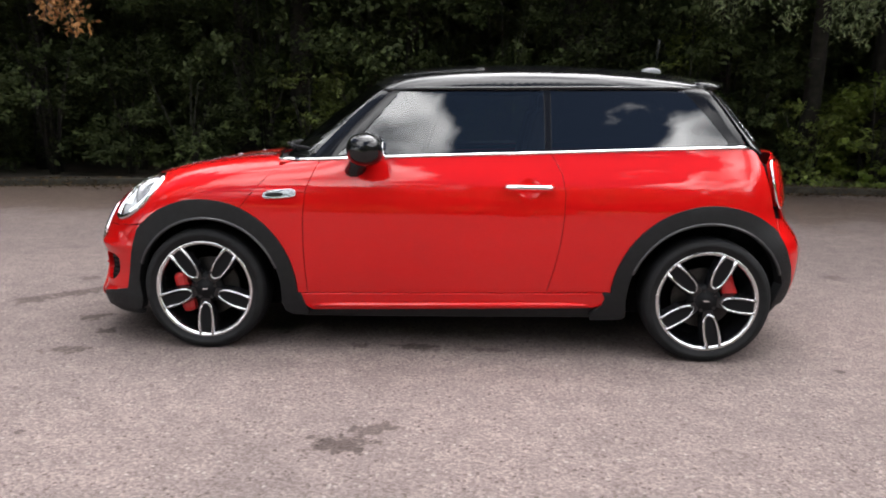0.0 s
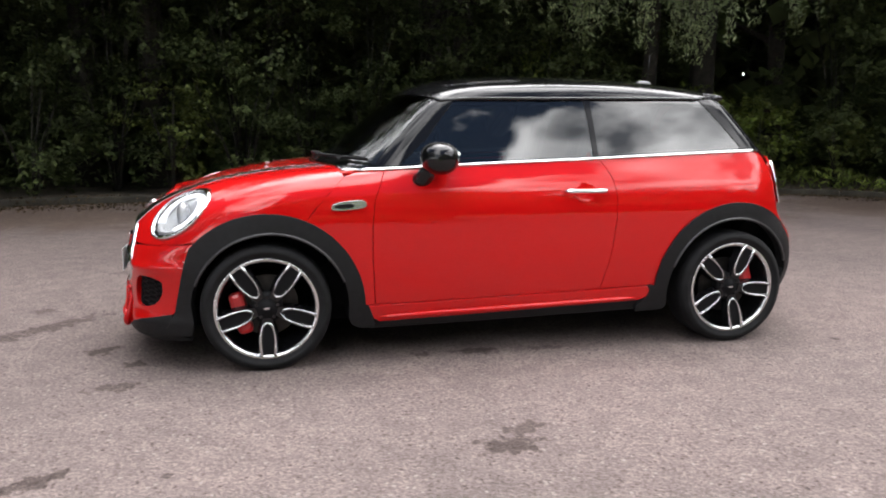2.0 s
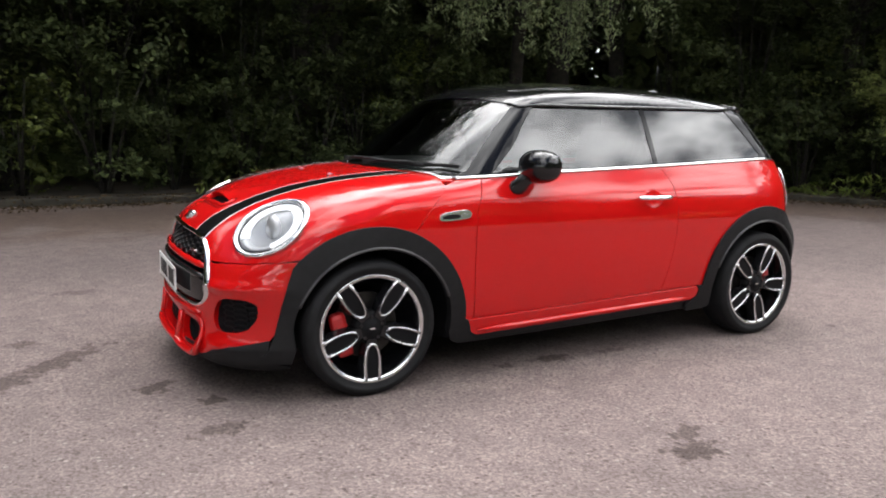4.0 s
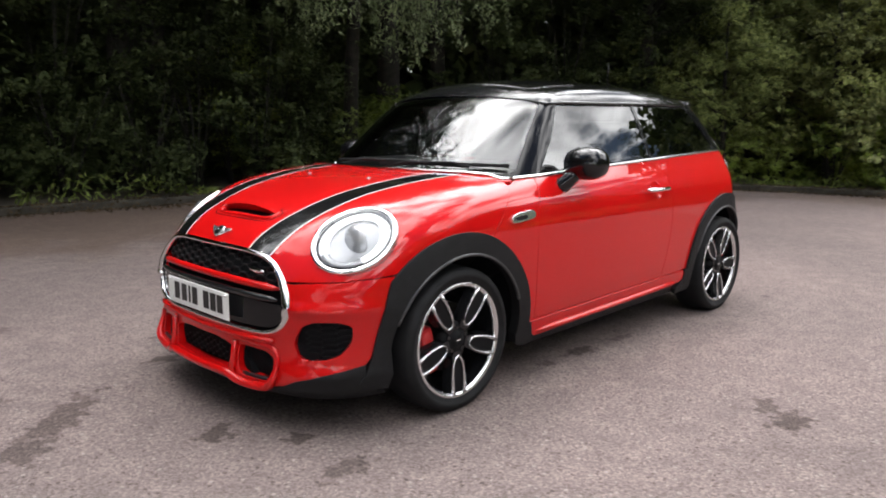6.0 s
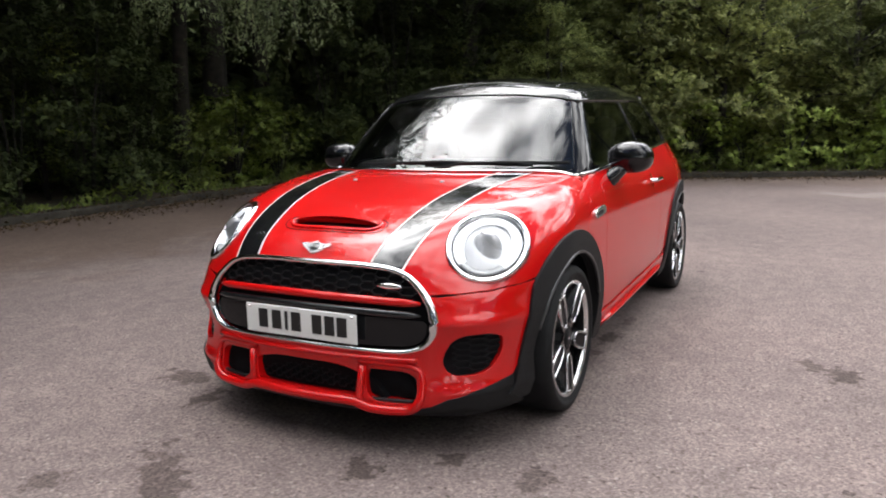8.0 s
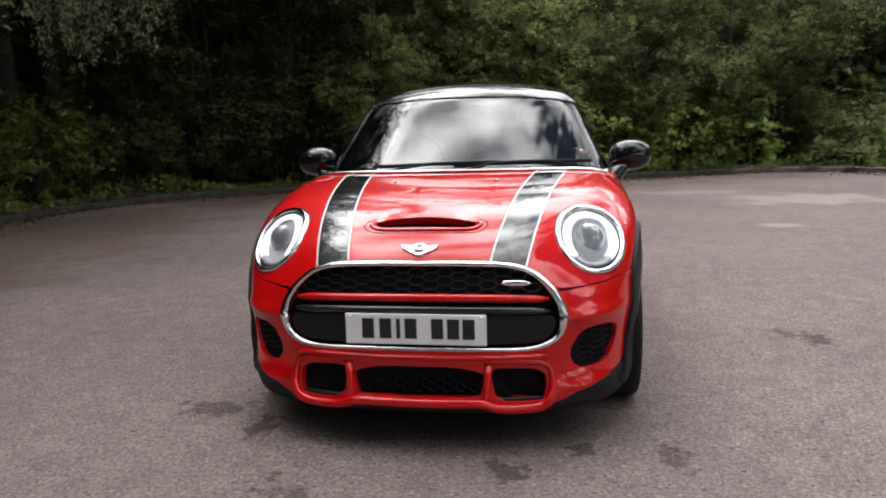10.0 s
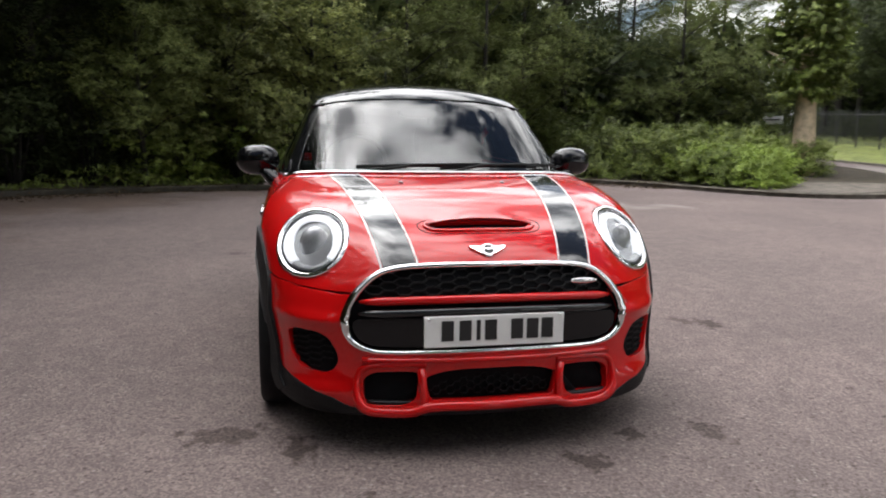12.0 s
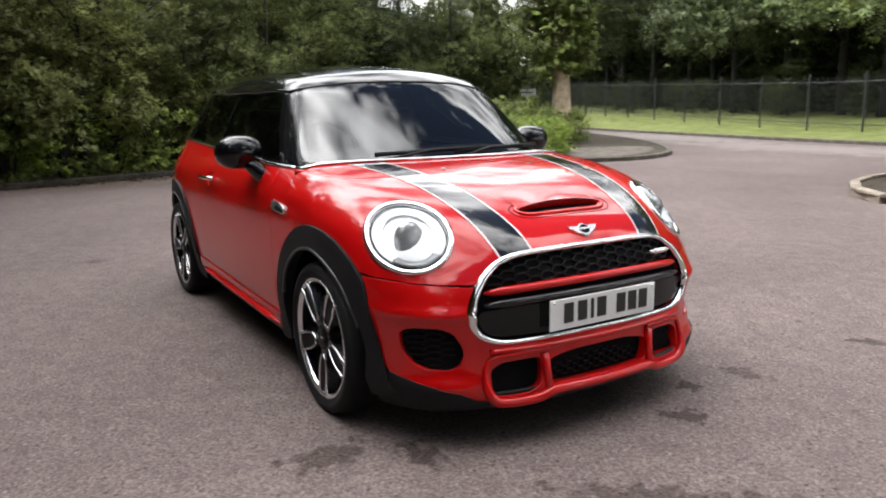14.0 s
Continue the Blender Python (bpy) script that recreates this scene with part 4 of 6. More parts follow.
cross_bar(0.571, 0.478, 0.0155, RED, "red_bar", "red painted grille bar")
cross_bar(0.529, 0.484, 0.015, GLOSSBAR, "gloss_bar", "gloss black grille bar", 0.004)
low_panel = rounded(full([(0, 0.521), (0.485, 0.516), (0.509, 0.49), (0.497, 0.445), (0.46, 0.418), (0.39, 0.410), (0, 0.412)]), 1)
d = sheet(Aim((-1, 0, 0), (0, 0, 1)), from_front(low_panel), [], step=0.03, lift=-0.012, thick=0.02, depth=0.9)
part_data("lower_panel", d[0], d[1], PILLAR, grille, "gloss black lower grille panel", d[2])
small_badge = from_front([(-0.36, 0.632)])[0] + np.array([-0.002, 0, 0])
part("nose_badge", blob((0.006, 0.055, 0.011), small_badge, 2.0, 20, 10), CHROME, grille, "small oval chrome badge")

for s in (1, -1):
    fog = tagged(new("air_intake"), "black honeycomb corner air intake")
    fog.parent = car
    side_fog = [(y * s, z) for y, z in FOG]
    recess("backing", side_fog, 0.045, DARK, fog)
    honeycomb("honeycomb", side_fog, 0.030, 0.062, 0.008, fog, 0.22, SATIN)
    low = tagged(new("lower_intake"), "black lower bumper opening")
    low.parent = car
    side_low = [(y * s, z) for y, z in INTAKE]
    recess("backing", side_low, 0.085, DARK, low)
    sl = from_front([(y * s, 0.208 + 0.0 * y) for y in np.linspace(0.295, 0.455, 8)]) + np.array([0.012, 0, 0])
    v, f = tube(sl, 0.008, 6)
    part_data("slat", v, f, MESHY, low)
mid_intake = tagged(new("lower_intake"), "black mesh lower bumper opening")
mid_intake.parent = car
recess("backing", MIDDLE, 0.11, DARK, mid_intake)
honeycomb("mesh", MIDDLE, 0.036, 0.034, 0.004, mid_intake, 0.5, SATIN)

# raised red frames round the lower openings
frame_path = [(0.245, 0.352), (0.38, 0.349), (0.468, 0.340), (0.492, 0.30), (0.494, 0.228), (0.468, 0.188), (0.42, 0.176), (0.30, 0.176), (0.266, 0.190), (0.236, 0.203), (0.1, 0.201), (0, 0.201)]
fp = np.array(frame_path)
for _ in range(2):
    q = np.empty((len(fp) * 2 - 2, 2))
    q[0::2], q[1::2] = 0.75 * fp[:-1] + 0.25 * fp[1:], 0.25 * fp[:-1] + 0.75 * fp[1:]
    fp = np.concatenate([fp[:1], q, fp[-1:]])
lip_r = from_front(fp) + np.stack([-0.002 - 0.012 * np.clip((0.30 - fp[:, 1]) / 0.08, 0, 1), fp[:, 0] * 0, fp[:, 0] * 0], axis=1)
whole = np.concatenate([lip_r, (lip_r[::-1] * flip)[1:]])
side_lip = np.interp(fp[:, 1], [0.21, 0.26], [1.0, 0.62])
v, f = tube(whole, 0.019, 10, False, 1.0, np.concatenate([side_lip, side_lip[::-1][1:]]))
part_data("bumper_lip", v, f, RED, bumper, "red bumper lip round the lower openings")
for s in (1, -1):
    post = from_front([(0.262 * s, 0.335), (0.258 * s, 0.28), (0.253 * s, 0.22), (0.262 * s, 0.188)]) + np.array([-0.006, 0, 0])
    v, f = tube(post, 0.015, 8)
    part_data("bumper_post", v, f, RED, bumper)
v, f = tube(from_front([(y, 0.365) for y in np.linspace(-0.47, 0.47, 30)]) + np.array([0.0, 0, 0]), 0.016, 8, False, 0.7)
part_data("bumper_ledge", v, f, RED, bumper)
# black chin under the red lip, round to the arches
chin_top_l = np.concatenate([bump_low_l[::-1], bump_side_l[-1:]])
chin_loop = np.concatenate([chin_top_l, from_side([(-1.69, 0.20), (-1.60, 0.155)]), from_front([(y, 0.142) for y in np.linspace(-0.70, 0.0, 12)])])
chin_loop = np.concatenate([chin_loop, (chin_loop[::-1] * flip)[1:-1]])
d = sheet(CHIN, chin_loop, [], step=0.04, lift=0.004, thick=0.03)
part_data("chin_spoiler", d[0], d[1], CLAD, bumper, "black plastic chin", d[2])

# stripes on the bonnet
def bonnet_band(y_back, y_front, w_back, w_front, lift, mat, name, label, s):
    xs = np.linspace(-1.985, -0.995, 66)
    verts, faces = [], []
    k = (xs - xs[0]) / (xs[-1] - xs[0])
    for e in (-1, -0.34, 0.34, 1):
        y = (y_front + (y_back - y_front) * k + e * (w_front + (w_back - w_front) * k) / 2) * s
        xx = xs + 0.10 * k * (np.abs(y) ** 2 - 0.0) * 1.9
        o = np.stack([xx, y, xx * 0 + 0.55], axis=1)
        # rays lean forward so that they meet the front edge squarely
        w = np.stack([-0.55 * (1 - k), k * 0, k * 0 + 1], axis=1)
        w /= np.linalg.norm(w, axis=1)[:, None]
        o[:, 0] += 0.30 * (1 - k) * 0.55
        p = on_ray(lower_form, o, w)
        verts.append(p + normals_of(lower_form, p) * lift)
    verts = np.array(verts)
    n = len(xs)
    flat = verts.reshape(-1, 3)
    for a in range(3):
        for i in range(n - 1):
            q = (a * n + i, a * n + i + 1, (a + 1) * n + i + 1, (a + 1) * n + i)
            faces.append(q if s < 0 else tuple(reversed(q)))
    nn = normals_of(lower_form, flat)
    fa = np.cross(flat[faces[0][1]] - flat[faces[0][0]], flat[faces[0][2]] - flat[faces[0][0]])
    if fa @ nn[faces[0][0]] < 0:
        faces = [tuple(reversed(q)) for q in faces]
    part_data(name, flat, faces, mat, bonnet, label, nn)


for s in (1, -1):
    bonnet_band(0.470, 0.330, 0.130, 0.118, 0.0022, STRIPE, "stripe", "black bonnet stripe", s)
    bonnet_band(0.540, 0.394, 0.008, 0.007, 0.0022, PIN, "pinstripe", "white pinstripe", s)
    bonnet_band(0.400, 0.266, 0.008, 0.007, 0.0022, PIN, "pinstripe", "white pinstripe", s)

# scoop: a slot cut through the bonnet with a low hood behind it
ys = np.linspace(-1, 1, 33)
hood_v, hood_f = [], []
for k in np.linspace(0, 1, 7):
    for yk in ys:
        b = from_top([(-1.716 + 0.13 * k, yk * 0.205)])[0]
        hood_v.append(b + np.array([-0.012 * (1 - k) ** 2, 0, 0.019 * (1 - yk**2) ** 0.8 * (1 - k) ** 1.6 + 0.0008]))
for i in range(6):
    for j in range(32):
        hood_f.append((i * 33 + j, i * 33 + j + 1, (i + 1) * 33 + j + 1, (i + 1) * 33 + j))
grid = np.array(hood_v).reshape(7, 33, 3)
steep = np.cross(np.gradient(grid, axis=0), np.gradient(grid, axis=1)).reshape(-1, 3)
steep /= np.linalg.norm(steep, axis=1)[:, None]
steep *= np.sign(steep[:, 2:3])
ease = (np.outer((1 - np.linspace(0, 1, 7)) ** 1.2, (1 - ys**2) ** 0.7)).reshape(-1, 1)
hood_n = ease * steep + (1 - ease) * normals_of(lower_form, np.array(hood_v))
hood_n /= np.linalg.norm(hood_n, axis=1)[:, None]
part_data("bonnet_scoop", hood_v, [tuple(reversed(q)) for q in hood_f], RED, bonnet, "raised red bonnet scoop", hood_n)
trough = sheet(OVERHEAD, from_top([(x, y * 1.06) for x, y in SLOT]), [], step=0.03, lift=-0.022, thick=0, depth=0.5)
part_data("scoop_slot", trough[0], trough[1], DARK, bonnet, "dark scoop opening", trough[2])
slot_mid = np.array([-1.727, 0.0])
for grow, lift_, radius, flat_, mat_, name_ in ((np.array([1.62, 1.10]), 0.001, 0.0085, 0.7, RED, "scoop_rim"), (np.array([2.35, 1.24]), -0.0006, 0.0022, 1.0, DARK, "scoop_seam")):
    ring_xy = rounded([(slot_mid + (np.array(q) - slot_mid) * grow) for q in SLOT[::3]], 1)
    front_half = from_top(ring_xy) + np.array([0, 0, lift_])
    v, f = tube(front_half, radius, 8, True, flat_)
    part_data(name_, v, f, mat_, bonnet)
# winged bonnet badge
bp = from_top([(-1.868, 0.0)])[0]
bn = normals_of(lower_form, bp[None])[0]
badge = tagged(new("bonnet_badge"), "chrome winged badge")
badge.parent = bonnet
turn = Vector(bn).to_track_quat("Z", "Y").to_matrix().to_4x4()
bm = bmesh.new()
bmesh.ops.create_cone(bm, cap_ends=True, segments=32, radius1=0.030, radius2=0.027, depth=0.008)
bmesh.ops.transform(bm, matrix=Matrix.Translation(bp + bn * 0.006) @ turn, verts=bm.verts)
part("disc", bm, SILVER, badge)
bm = bmesh.new()
bmesh.ops.create_cone(bm, cap_ends=True, segments=32, radius1=0.021, radius2=0.020, depth=0.004)
bmesh.ops.transform(bm, matrix=Matrix.Translation(bp + bn * 0.0105) @ turn, verts=bm.verts)
part("inset", bm, BLACK, badge, "black badge inset")
tx, tz = np.array([0, 1.0, 0]), np.cross([0, 1.0, 0], bn)
tz = tz if tz[2] > 0 else -tz
for s in (1, -1):
    wing2 = [(0.02, 0.018), (0.072, 0.022), (0.066, 0.010), (0.050, -0.002), (0.030, -0.016), (0.018, -0.020)]
    lowv = [bp + bn * 0.001 + tx * a * s + tz * b for a, b in wing2]
    topv = [bp + bn * 0.008 + tx * a * s * 0.97 + tz * b * 0.93 for a, b in wing2]
    m = len(wing2)
    ff = [tuple(range(m, 2 * m))] + [(i, (i + 1) % m, m + (i + 1) % m, m + i) for i in range(m)]
    part_data("badge_wing", lowv + topv, ff if s > 0 else [tuple(reversed(q)) for q in ff], SILVER, badge, "", None, False)
bm = bevel_box((0.044, 0.007, 0.002), (0, 0, 0), 0.0)
bmesh.ops.transform(bm, matrix=Matrix.Translation(bp + bn * 0.0135) @ Matrix((tuple(tx) + (0,), tuple(tz) + (0,), tuple(bn) + (0,), (0, 0, 0, 1))).transposed(), verts=bm.verts)
part("badge_band", bm, SILVER, badge)
# washer jets
for s in (1, -1):
    p = from_top([(-1.235, 0.232 * s)])[0]
    part("washer_jet", blob((0.012, 0.010, 0.007), p, 2.2, 12, 8), GREYCAP, bonnet, "small grey washer jet")

# number plate
plate = tagged(new("number_plate"), "white front number plate with plain dark bars")
plate.parent = car
px = -1.984
part("backing", bevel_box((0.006, 0.520, 0.114), (px - 0.004, 0, 0.474), 0.0025), PLATE, plate)
for y in (0.175, 0.110, 0.062, 0.016, -0.082, -0.140, -0.196):
    w = 0.014 if abs(y - 0.062) < 0.01 else 0.044
    part("plate_bar", bevel_box((0.002, w, 0.074), (px - 0.0082, y, 0.477), 0.0), BAR, plate)
for s in (1, -1):
    bm = bmesh.new()
    bmesh.ops.create_cone(bm, cap_ends=True, segments=12, radius1=0.006, radius2=0.004, depth=0.004)
    bmesh.ops.transform(bm, matrix=pose(px - 0.009, 0.242 * s, 0.520, 0, -90, 0), verts=bm.verts)
    part("plate_screw", bm, CHROME, plate)

# ---- headlamps ----
for s in (1, -1):
    m3 = np.array([1, s, 1.0])
    lamp = tagged(new("headlight"), "round headlamp with chrome bezel and white daylight ring")
    lamp.parent = car

    def dome(ru, rv, depth_mid, depth_rim, rings=10, n=48):
        """A bowl or dome over the lamp's disc; depths are along the lamp's axis from the skin."""
        verts, faces = [], []
        for i in range(rings + 1):
            k = i / rings
            a = np.linspace(0, 2 * math.pi, n, endpoint=False)
            q = LAMP_MID + np.cos(a)[:, None] * ru * k * LAMP_U + np.sin(a)[:, None] * rv * k * LAMP_V
            p = on_ray(lower_form, q - LAMP_N * 0.3, LAMP_N)
            verts += list((p + LAMP_N * (depth_mid + (depth_rim - depth_mid) * k * k)) * m3)
        for i in range(rings):
            for j in range(n):
                l = (j + 1) % n
                q = (i * n + j, (i + 1) * n + j, (i + 1) * n + l, i * n + l)
                faces.append(q if s < 0 else tuple(reversed(q)))
        return verts, faces

    def hoop(ru, rv, lift_, radius, flat_=1.0):
        p = lamp_ring(ru, rv, 64, 1) + LAMP_N * lift_
        return tube(p * m3, radius, 10, True, flat_)

    v, f = hoop(0.1490, 0.1845, -0.006, 0.0060)
    part_data("seal", v, f, MESHY, lamp, "thin black seal round the lamp")
    v, f = hoop(0.1360, 0.1700, 0.0, 0.0125, 0.85)
    part_data("bezel", v, f, CHROME, lamp, "broad chrome headlamp bezel")
    v, f = dome(0.126, 0.160, -0.024, -0.012)
    part_data("bowl", v, f, BOWL, lamp, "silver reflector bowl")
    v, f = hoop(0.100, 0.128, -0.016, 0.019, 0.6)
    part_data("ring_base", v, f, RINGBASE, lamp, "grey base of the daylight ring")
    sweep = np.radians(np.linspace(-12, 262, 56))
    glow = LAMP_MID + np.cos(sweep)[:, None] * 0.100 * LAMP_U + np.sin(sweep)[:, None] * 0.128 * LAMP_V
    glow = on_ray(lower_form, glow - LAMP_N * 0.3, LAMP_N) - LAMP_N * 0.011
    v, f = tube(glow * m3, 0.0205, 10, False, 0.6)
    part_data("daylight_ring", v, f, DRL, lamp, "white daylight running ring")
    v, f = hoop(0.1205, 0.1530, -0.002, 0.0024)
    part_data("inner_ring", v, f, MESHY, lamp, "thin black ring")
    c = (on_ray(lower_form, LAMP_MID - LAMP_N * 0.3, LAMP_N)[0] - LAMP_N * 0.026) * m3
    part("projector", blob((0.034, 0.060, 0.066), c, 2.0, 28, 18), PROJ, lamp, "milky glass projector lens")
    v, f = dome(0.137, 0.171, 0.014, 0.0)
    cover = part_data("cover", v, f, LENS, lamp, "clear headlamp cover")
    cover.visible_shadow = False

# ---- glasshouse ----
UPSIDE = Aim((0, -1, 0), (0, 0, 1))
door_glass = [(-0.585, 0.985), (-0.44, 1.115), (-0.27, 1.318), (-0.23, 1.333), (0.1, 1.338), (0.437, 1.341), (0.443, 1.2), (0.446, 1.020), (0.1, 1.008), (-0.3, 0.990)]
quarter_glass = [(0.475, 1.022), (0.473, 1.2), (0.470, 1.341), (0.8, 1.341), (1.10, 1.336), (1.135, 1.325), (1.24, 1.20), (1.335, 1.075), (1.33, 1.056), (0.9, 1.038)]
pillar_loop = [(-0.66, 0.945), (-0.60, 1.035), (-0.50, 1.16), (-0.40, 1.28), (-0.335, 1.352), (-0.2, 1.358), (0.4, 1.366), (1.0, 1.360), (1.23, 1.350), (1.31, 1.24), (1.40, 1.10), (1.43, 1.02), (1.0, 1.0), (0.4, 0.98), (-0.2, 0.955)]
pair("pillar_panel", UPSIDE, from_side(pillar_loop, form=upper_form), [from_side(door_glass, form=upper_form), from_side(quarter_glass, form=upper_form)],
     PILLAR, "gloss black window surround", step=0.03, form=upper_form, thick=0.03)


def panes(name, loop, mat, label):
    for ob in pair(name, UPSIDE, from_side(loop, form=upper_form), [], mat, label, step=0.035, form=upper_form, lift=-0.004, thick=0.004):
        ob.visible_shadow = False


panes("door_window", [(x, z) for x, z in door_glass], SIDEGLASS, "clear door glass")
panes("quarter_window", [(x, z) for x, z in quarter_glass], TINT, "dark tinted rear side glass")
AHEAD = Aim((-1, 0, 0), (0, 0, 1))


def up_front(pts):
    q = np.array(pts, float)
    o = np.stack([q[:, 0] * 0 + 0.3, q[:, 0], q[:, 1]], axis=1)
    return on_ray(upper_form, o, np.array([-1.0, 0, 0]))


screen_half = [(0, 0.975), (0.3, 0.976), (0.55, 0.975), (0.655, 0.974), (0.672, 0.99), (0.635, 1.10), (0.585, 1.23), (0.545, 1.325), (0.53, 1.337), (0.4, 1.350), (0.2, 1.358), (0, 1.361)]
d = sheet(AHEAD, up_front(full(screen_half)), [], step=0.035, form=upper_form, depth=-0.3, thick=0.004)
ws = part_data("windscreen", d[0], d[1], SCREEN, car, "clear windscreen reflecting the sky", d[2])
ws.visible_shadow = False
frame_half = [(0, 0.955), (0.3, 0.955), (0.6, 0.955), (0.70, 0.955), (0.715, 0.99), (0.675, 1.10), (0.62, 1.23), (0.575, 1.335), (0.56, 1.350), (0.4, 1.366), (0.2, 1.374), (0, 1.377)]
d = sheet(AHEAD, up_front(full(frame_half)), [up_front(full(screen_half))], step=0.03, form=upper_form, depth=-0.3, lift=0.002, thick=0.02)
part_data("screen_frame", d[0], d[1], PILLAR, car, "gloss black windscreen frame", d[2])
OVER = Aim((0, 0, 1), (1, 0, 0))
roof_half = [(-0.478, 0), (-0.468, 0.2), (-0.43, 0.4), (-0.385, 0.52), (-0.345, 0.572), (-0.2, 0.584), (0.2, 0.589), (0.7, 0.583), (1.1, 0.566), (1.27, 0.53), (1.32, 0.4), (1.345, 0.2), (1.35, 0)]


def sides2(pts):
    p = [tuple(q) for q in pts]
    return p + [(x, -y) for x, y in p[::-1] if abs(y) > 1e-6]


d = sheet(OVER, from_top(sides2(roof_half), upper_form, 1.1), [], step=0.022, form=upper_form, depth=1.1, lift=0.006, thick=0.02)
part_data("roof", d[0], d[1], BLACK, car, "gloss black roof", d[2])
edge_l = from_top([(x, -y) for x, y in roof_half[3:10]], upper_form, 1.1) + np.array([0, -0.004, -0.002])
for s in (1, -1):
    v, f = tube(edge_l * np.array([1, s, 1]), 0.010, 8)
    part_data("roof_gutter", v, f, BLACK, car)
# glass sunroof, its rear edge tipped up a little
d = sheet(OVER, from_top(sides2([(-0.30, 0), (-0.29, 0.38), (-0.25, 0.42), (0.10, 0.43), (0.14, 0.40), (0.15, 0)]), upper_form, 1.1), [], step=0.05, form=upper_form, depth=1.1, lift=0.0085, thick=0.006)
tipped = np.array(d[0])
tipped[:, 2] += np.clip((tipped[:, 0] + 0.30) / 0.45, 0, 1) * 0.003
part_data("sunroof", tipped, d[1], BLACK, car, "dark glass sunroof tipped open", d[2])
# spoiler, aerial base, tail
sp = [(1.20, 1.404), (1.32, 1.400), (1.405, 1.388), (1.41, 1.378), (1.34, 1.362), (1.20, 1.355)]
verts, faces = [], []
rows_n = 21
for yk in np.linspace(-1, 1, rows_n):
    for x, z in sp:
        pull = 0.10 * abs(yk) ** 4
        verts.append((x - pull * (x - 1.2) / 0.2, yk * 0.545, z - 0.045 * yk * yk))
mm = len(sp)
for i in range(rows_n - 1):
    for j in range(mm):
        k = (j + 1) % mm
        faces.append((i * mm + j, (i + 1) * mm + j, (i + 1) * mm + k, i * mm + k))
faces += [tuple(range(mm)), tuple(range(rows_n * mm - 1, (rows_n - 1) * mm - 1, -1))]
part_data("roof_spoiler", verts, faces, BLACK, car, "gloss black roof spoiler", None, True)
part("aerial_base", blob((0.055, 0.022, 0.024), (1.09, 0, 1.440), 2.2, 20, 12), GREYCAP, car, "grey aerial base")
v, f = tube([(1.115, 0, 1.452), (1.122, 0, 1.54), (1.128, 0, 1.62)], 0.0028, 6)
part_data("aerial_mast", v, f, MESHY, car, "thin black aerial")
BEHIND = Aim((1, 0, 0), (0, 0, 1), (1.0, 0, 0.6))
tail_half = [(0, 1.02), (0.5, 1.02), (0.64, 1.0), (0.68, 0.9), (0.66, 0.76), (0.60, 0.69), (0, 0.67)]


def from_back(pts, form=lower_form):
    q = np.array(pts, float)
    o = np.stack([q[:, 0] * 0 + 0.8, q[:, 0], q[:, 1]], axis=1)
    return on_ray(form, o, np.array([1.0, 0, 0]))


d = sheet(BEHIND, from_back(full(tail_half)), [], step=0.05)
part_data("tailgate", d[0], d[1], RED, car, "red tailgate", d[2])
back_glass = [(0, 1.33), (0.46, 1.315), (0.50, 1.29), (0.60, 1.08), (0.58, 1.055), (0, 1.05)]
d = sheet(Aim((1, 0, 0), (0, 0, 1)), from_back(full(back_glass), upper_form), [], step=0.05, form=upper_form, depth=0.6, lift=0.004, thick=0.004)
part_data("rear_window", d[0], d[1], TINT, car, "dark tinted rear glass", d[2]).visible_shadow = False
back_frame = [(0, 1.36), (0.53, 1.345), (0.57, 1.29), (0.68, 1.06), (0.68, 1.02), (0, 1.02)]
d = sheet(Aim((1, 0, 0), (0, 0, 1)), from_back(full(back_frame), upper_form), [from_back(full(back_glass), upper_form)], step=0.04, form=upper_form, depth=0.6, thick=0.02)
part_data("rear_frame", d[0], d[1], BLACK, car, "", d[2])
rb_half = np.concatenate([from_back([(0, 0.665), (0.3, 0.668), (0.60, 0.682)]), from_side([(1.60, 0.705), (1.60, 0.625), (1.628, 0.56), (1.664, 0.475), (1.680, 0.40), (1.668, 0.33)], s=1), from_back([(0.62, 0.28), (0.4, 0.24), (0, 0.23)])])
rb_loop = np.concatenate([rb_half, (rb_half[::-1] * flip)[1:-1]])
d = sheet(BEHIND, rb_loop, [], step=0.05, thick=0.03)
part_data("rear_bumper", d[0], d[1], RED, car, "red rear bumper", d[2])
v, f, n_ = sheet(BEHIND, np.concatenate([from_back([(0.60, 0.278), (0.4, 0.238), (0, 0.228)]), from_back([(0, 0.16), (0.5, 0.16), (0.68, 0.2), (0.68, 0.27)])]), [], step=0.06, lift=-0.01)
part_data("rear_valance", v, f, CLAD, car, "", n_)
part_data("rear_valance", *mirrored((v, f, n_))[:2], CLAD, car, "", mirrored((v, f, n_))[2])
tl = rounded([(1.545, 0.985), (1.60, 0.99), (1.655, 0.93), (1.665, 0.84), (1.645, 0.765), (1.60, 0.755), (1.575, 0.80), (1.555, 0.90)], 2)
pair("tail_light", FLANK, from_side(tl), [], TAILRED, "red tail lamp with chrome edge", step=0.02, lift=0.012, thick=0.03)
v, f = tube(from_side(tl) + np.array([0, -0.012, 0]), 0.007, 6, True)
for s in (1, -1):
    part_data("tail_light_bezel", v * np.array([1, s, 1]), f if s > 0 else [tuple(reversed(q)) for q in f], CHROME, car, "chrome tail lamp edge")

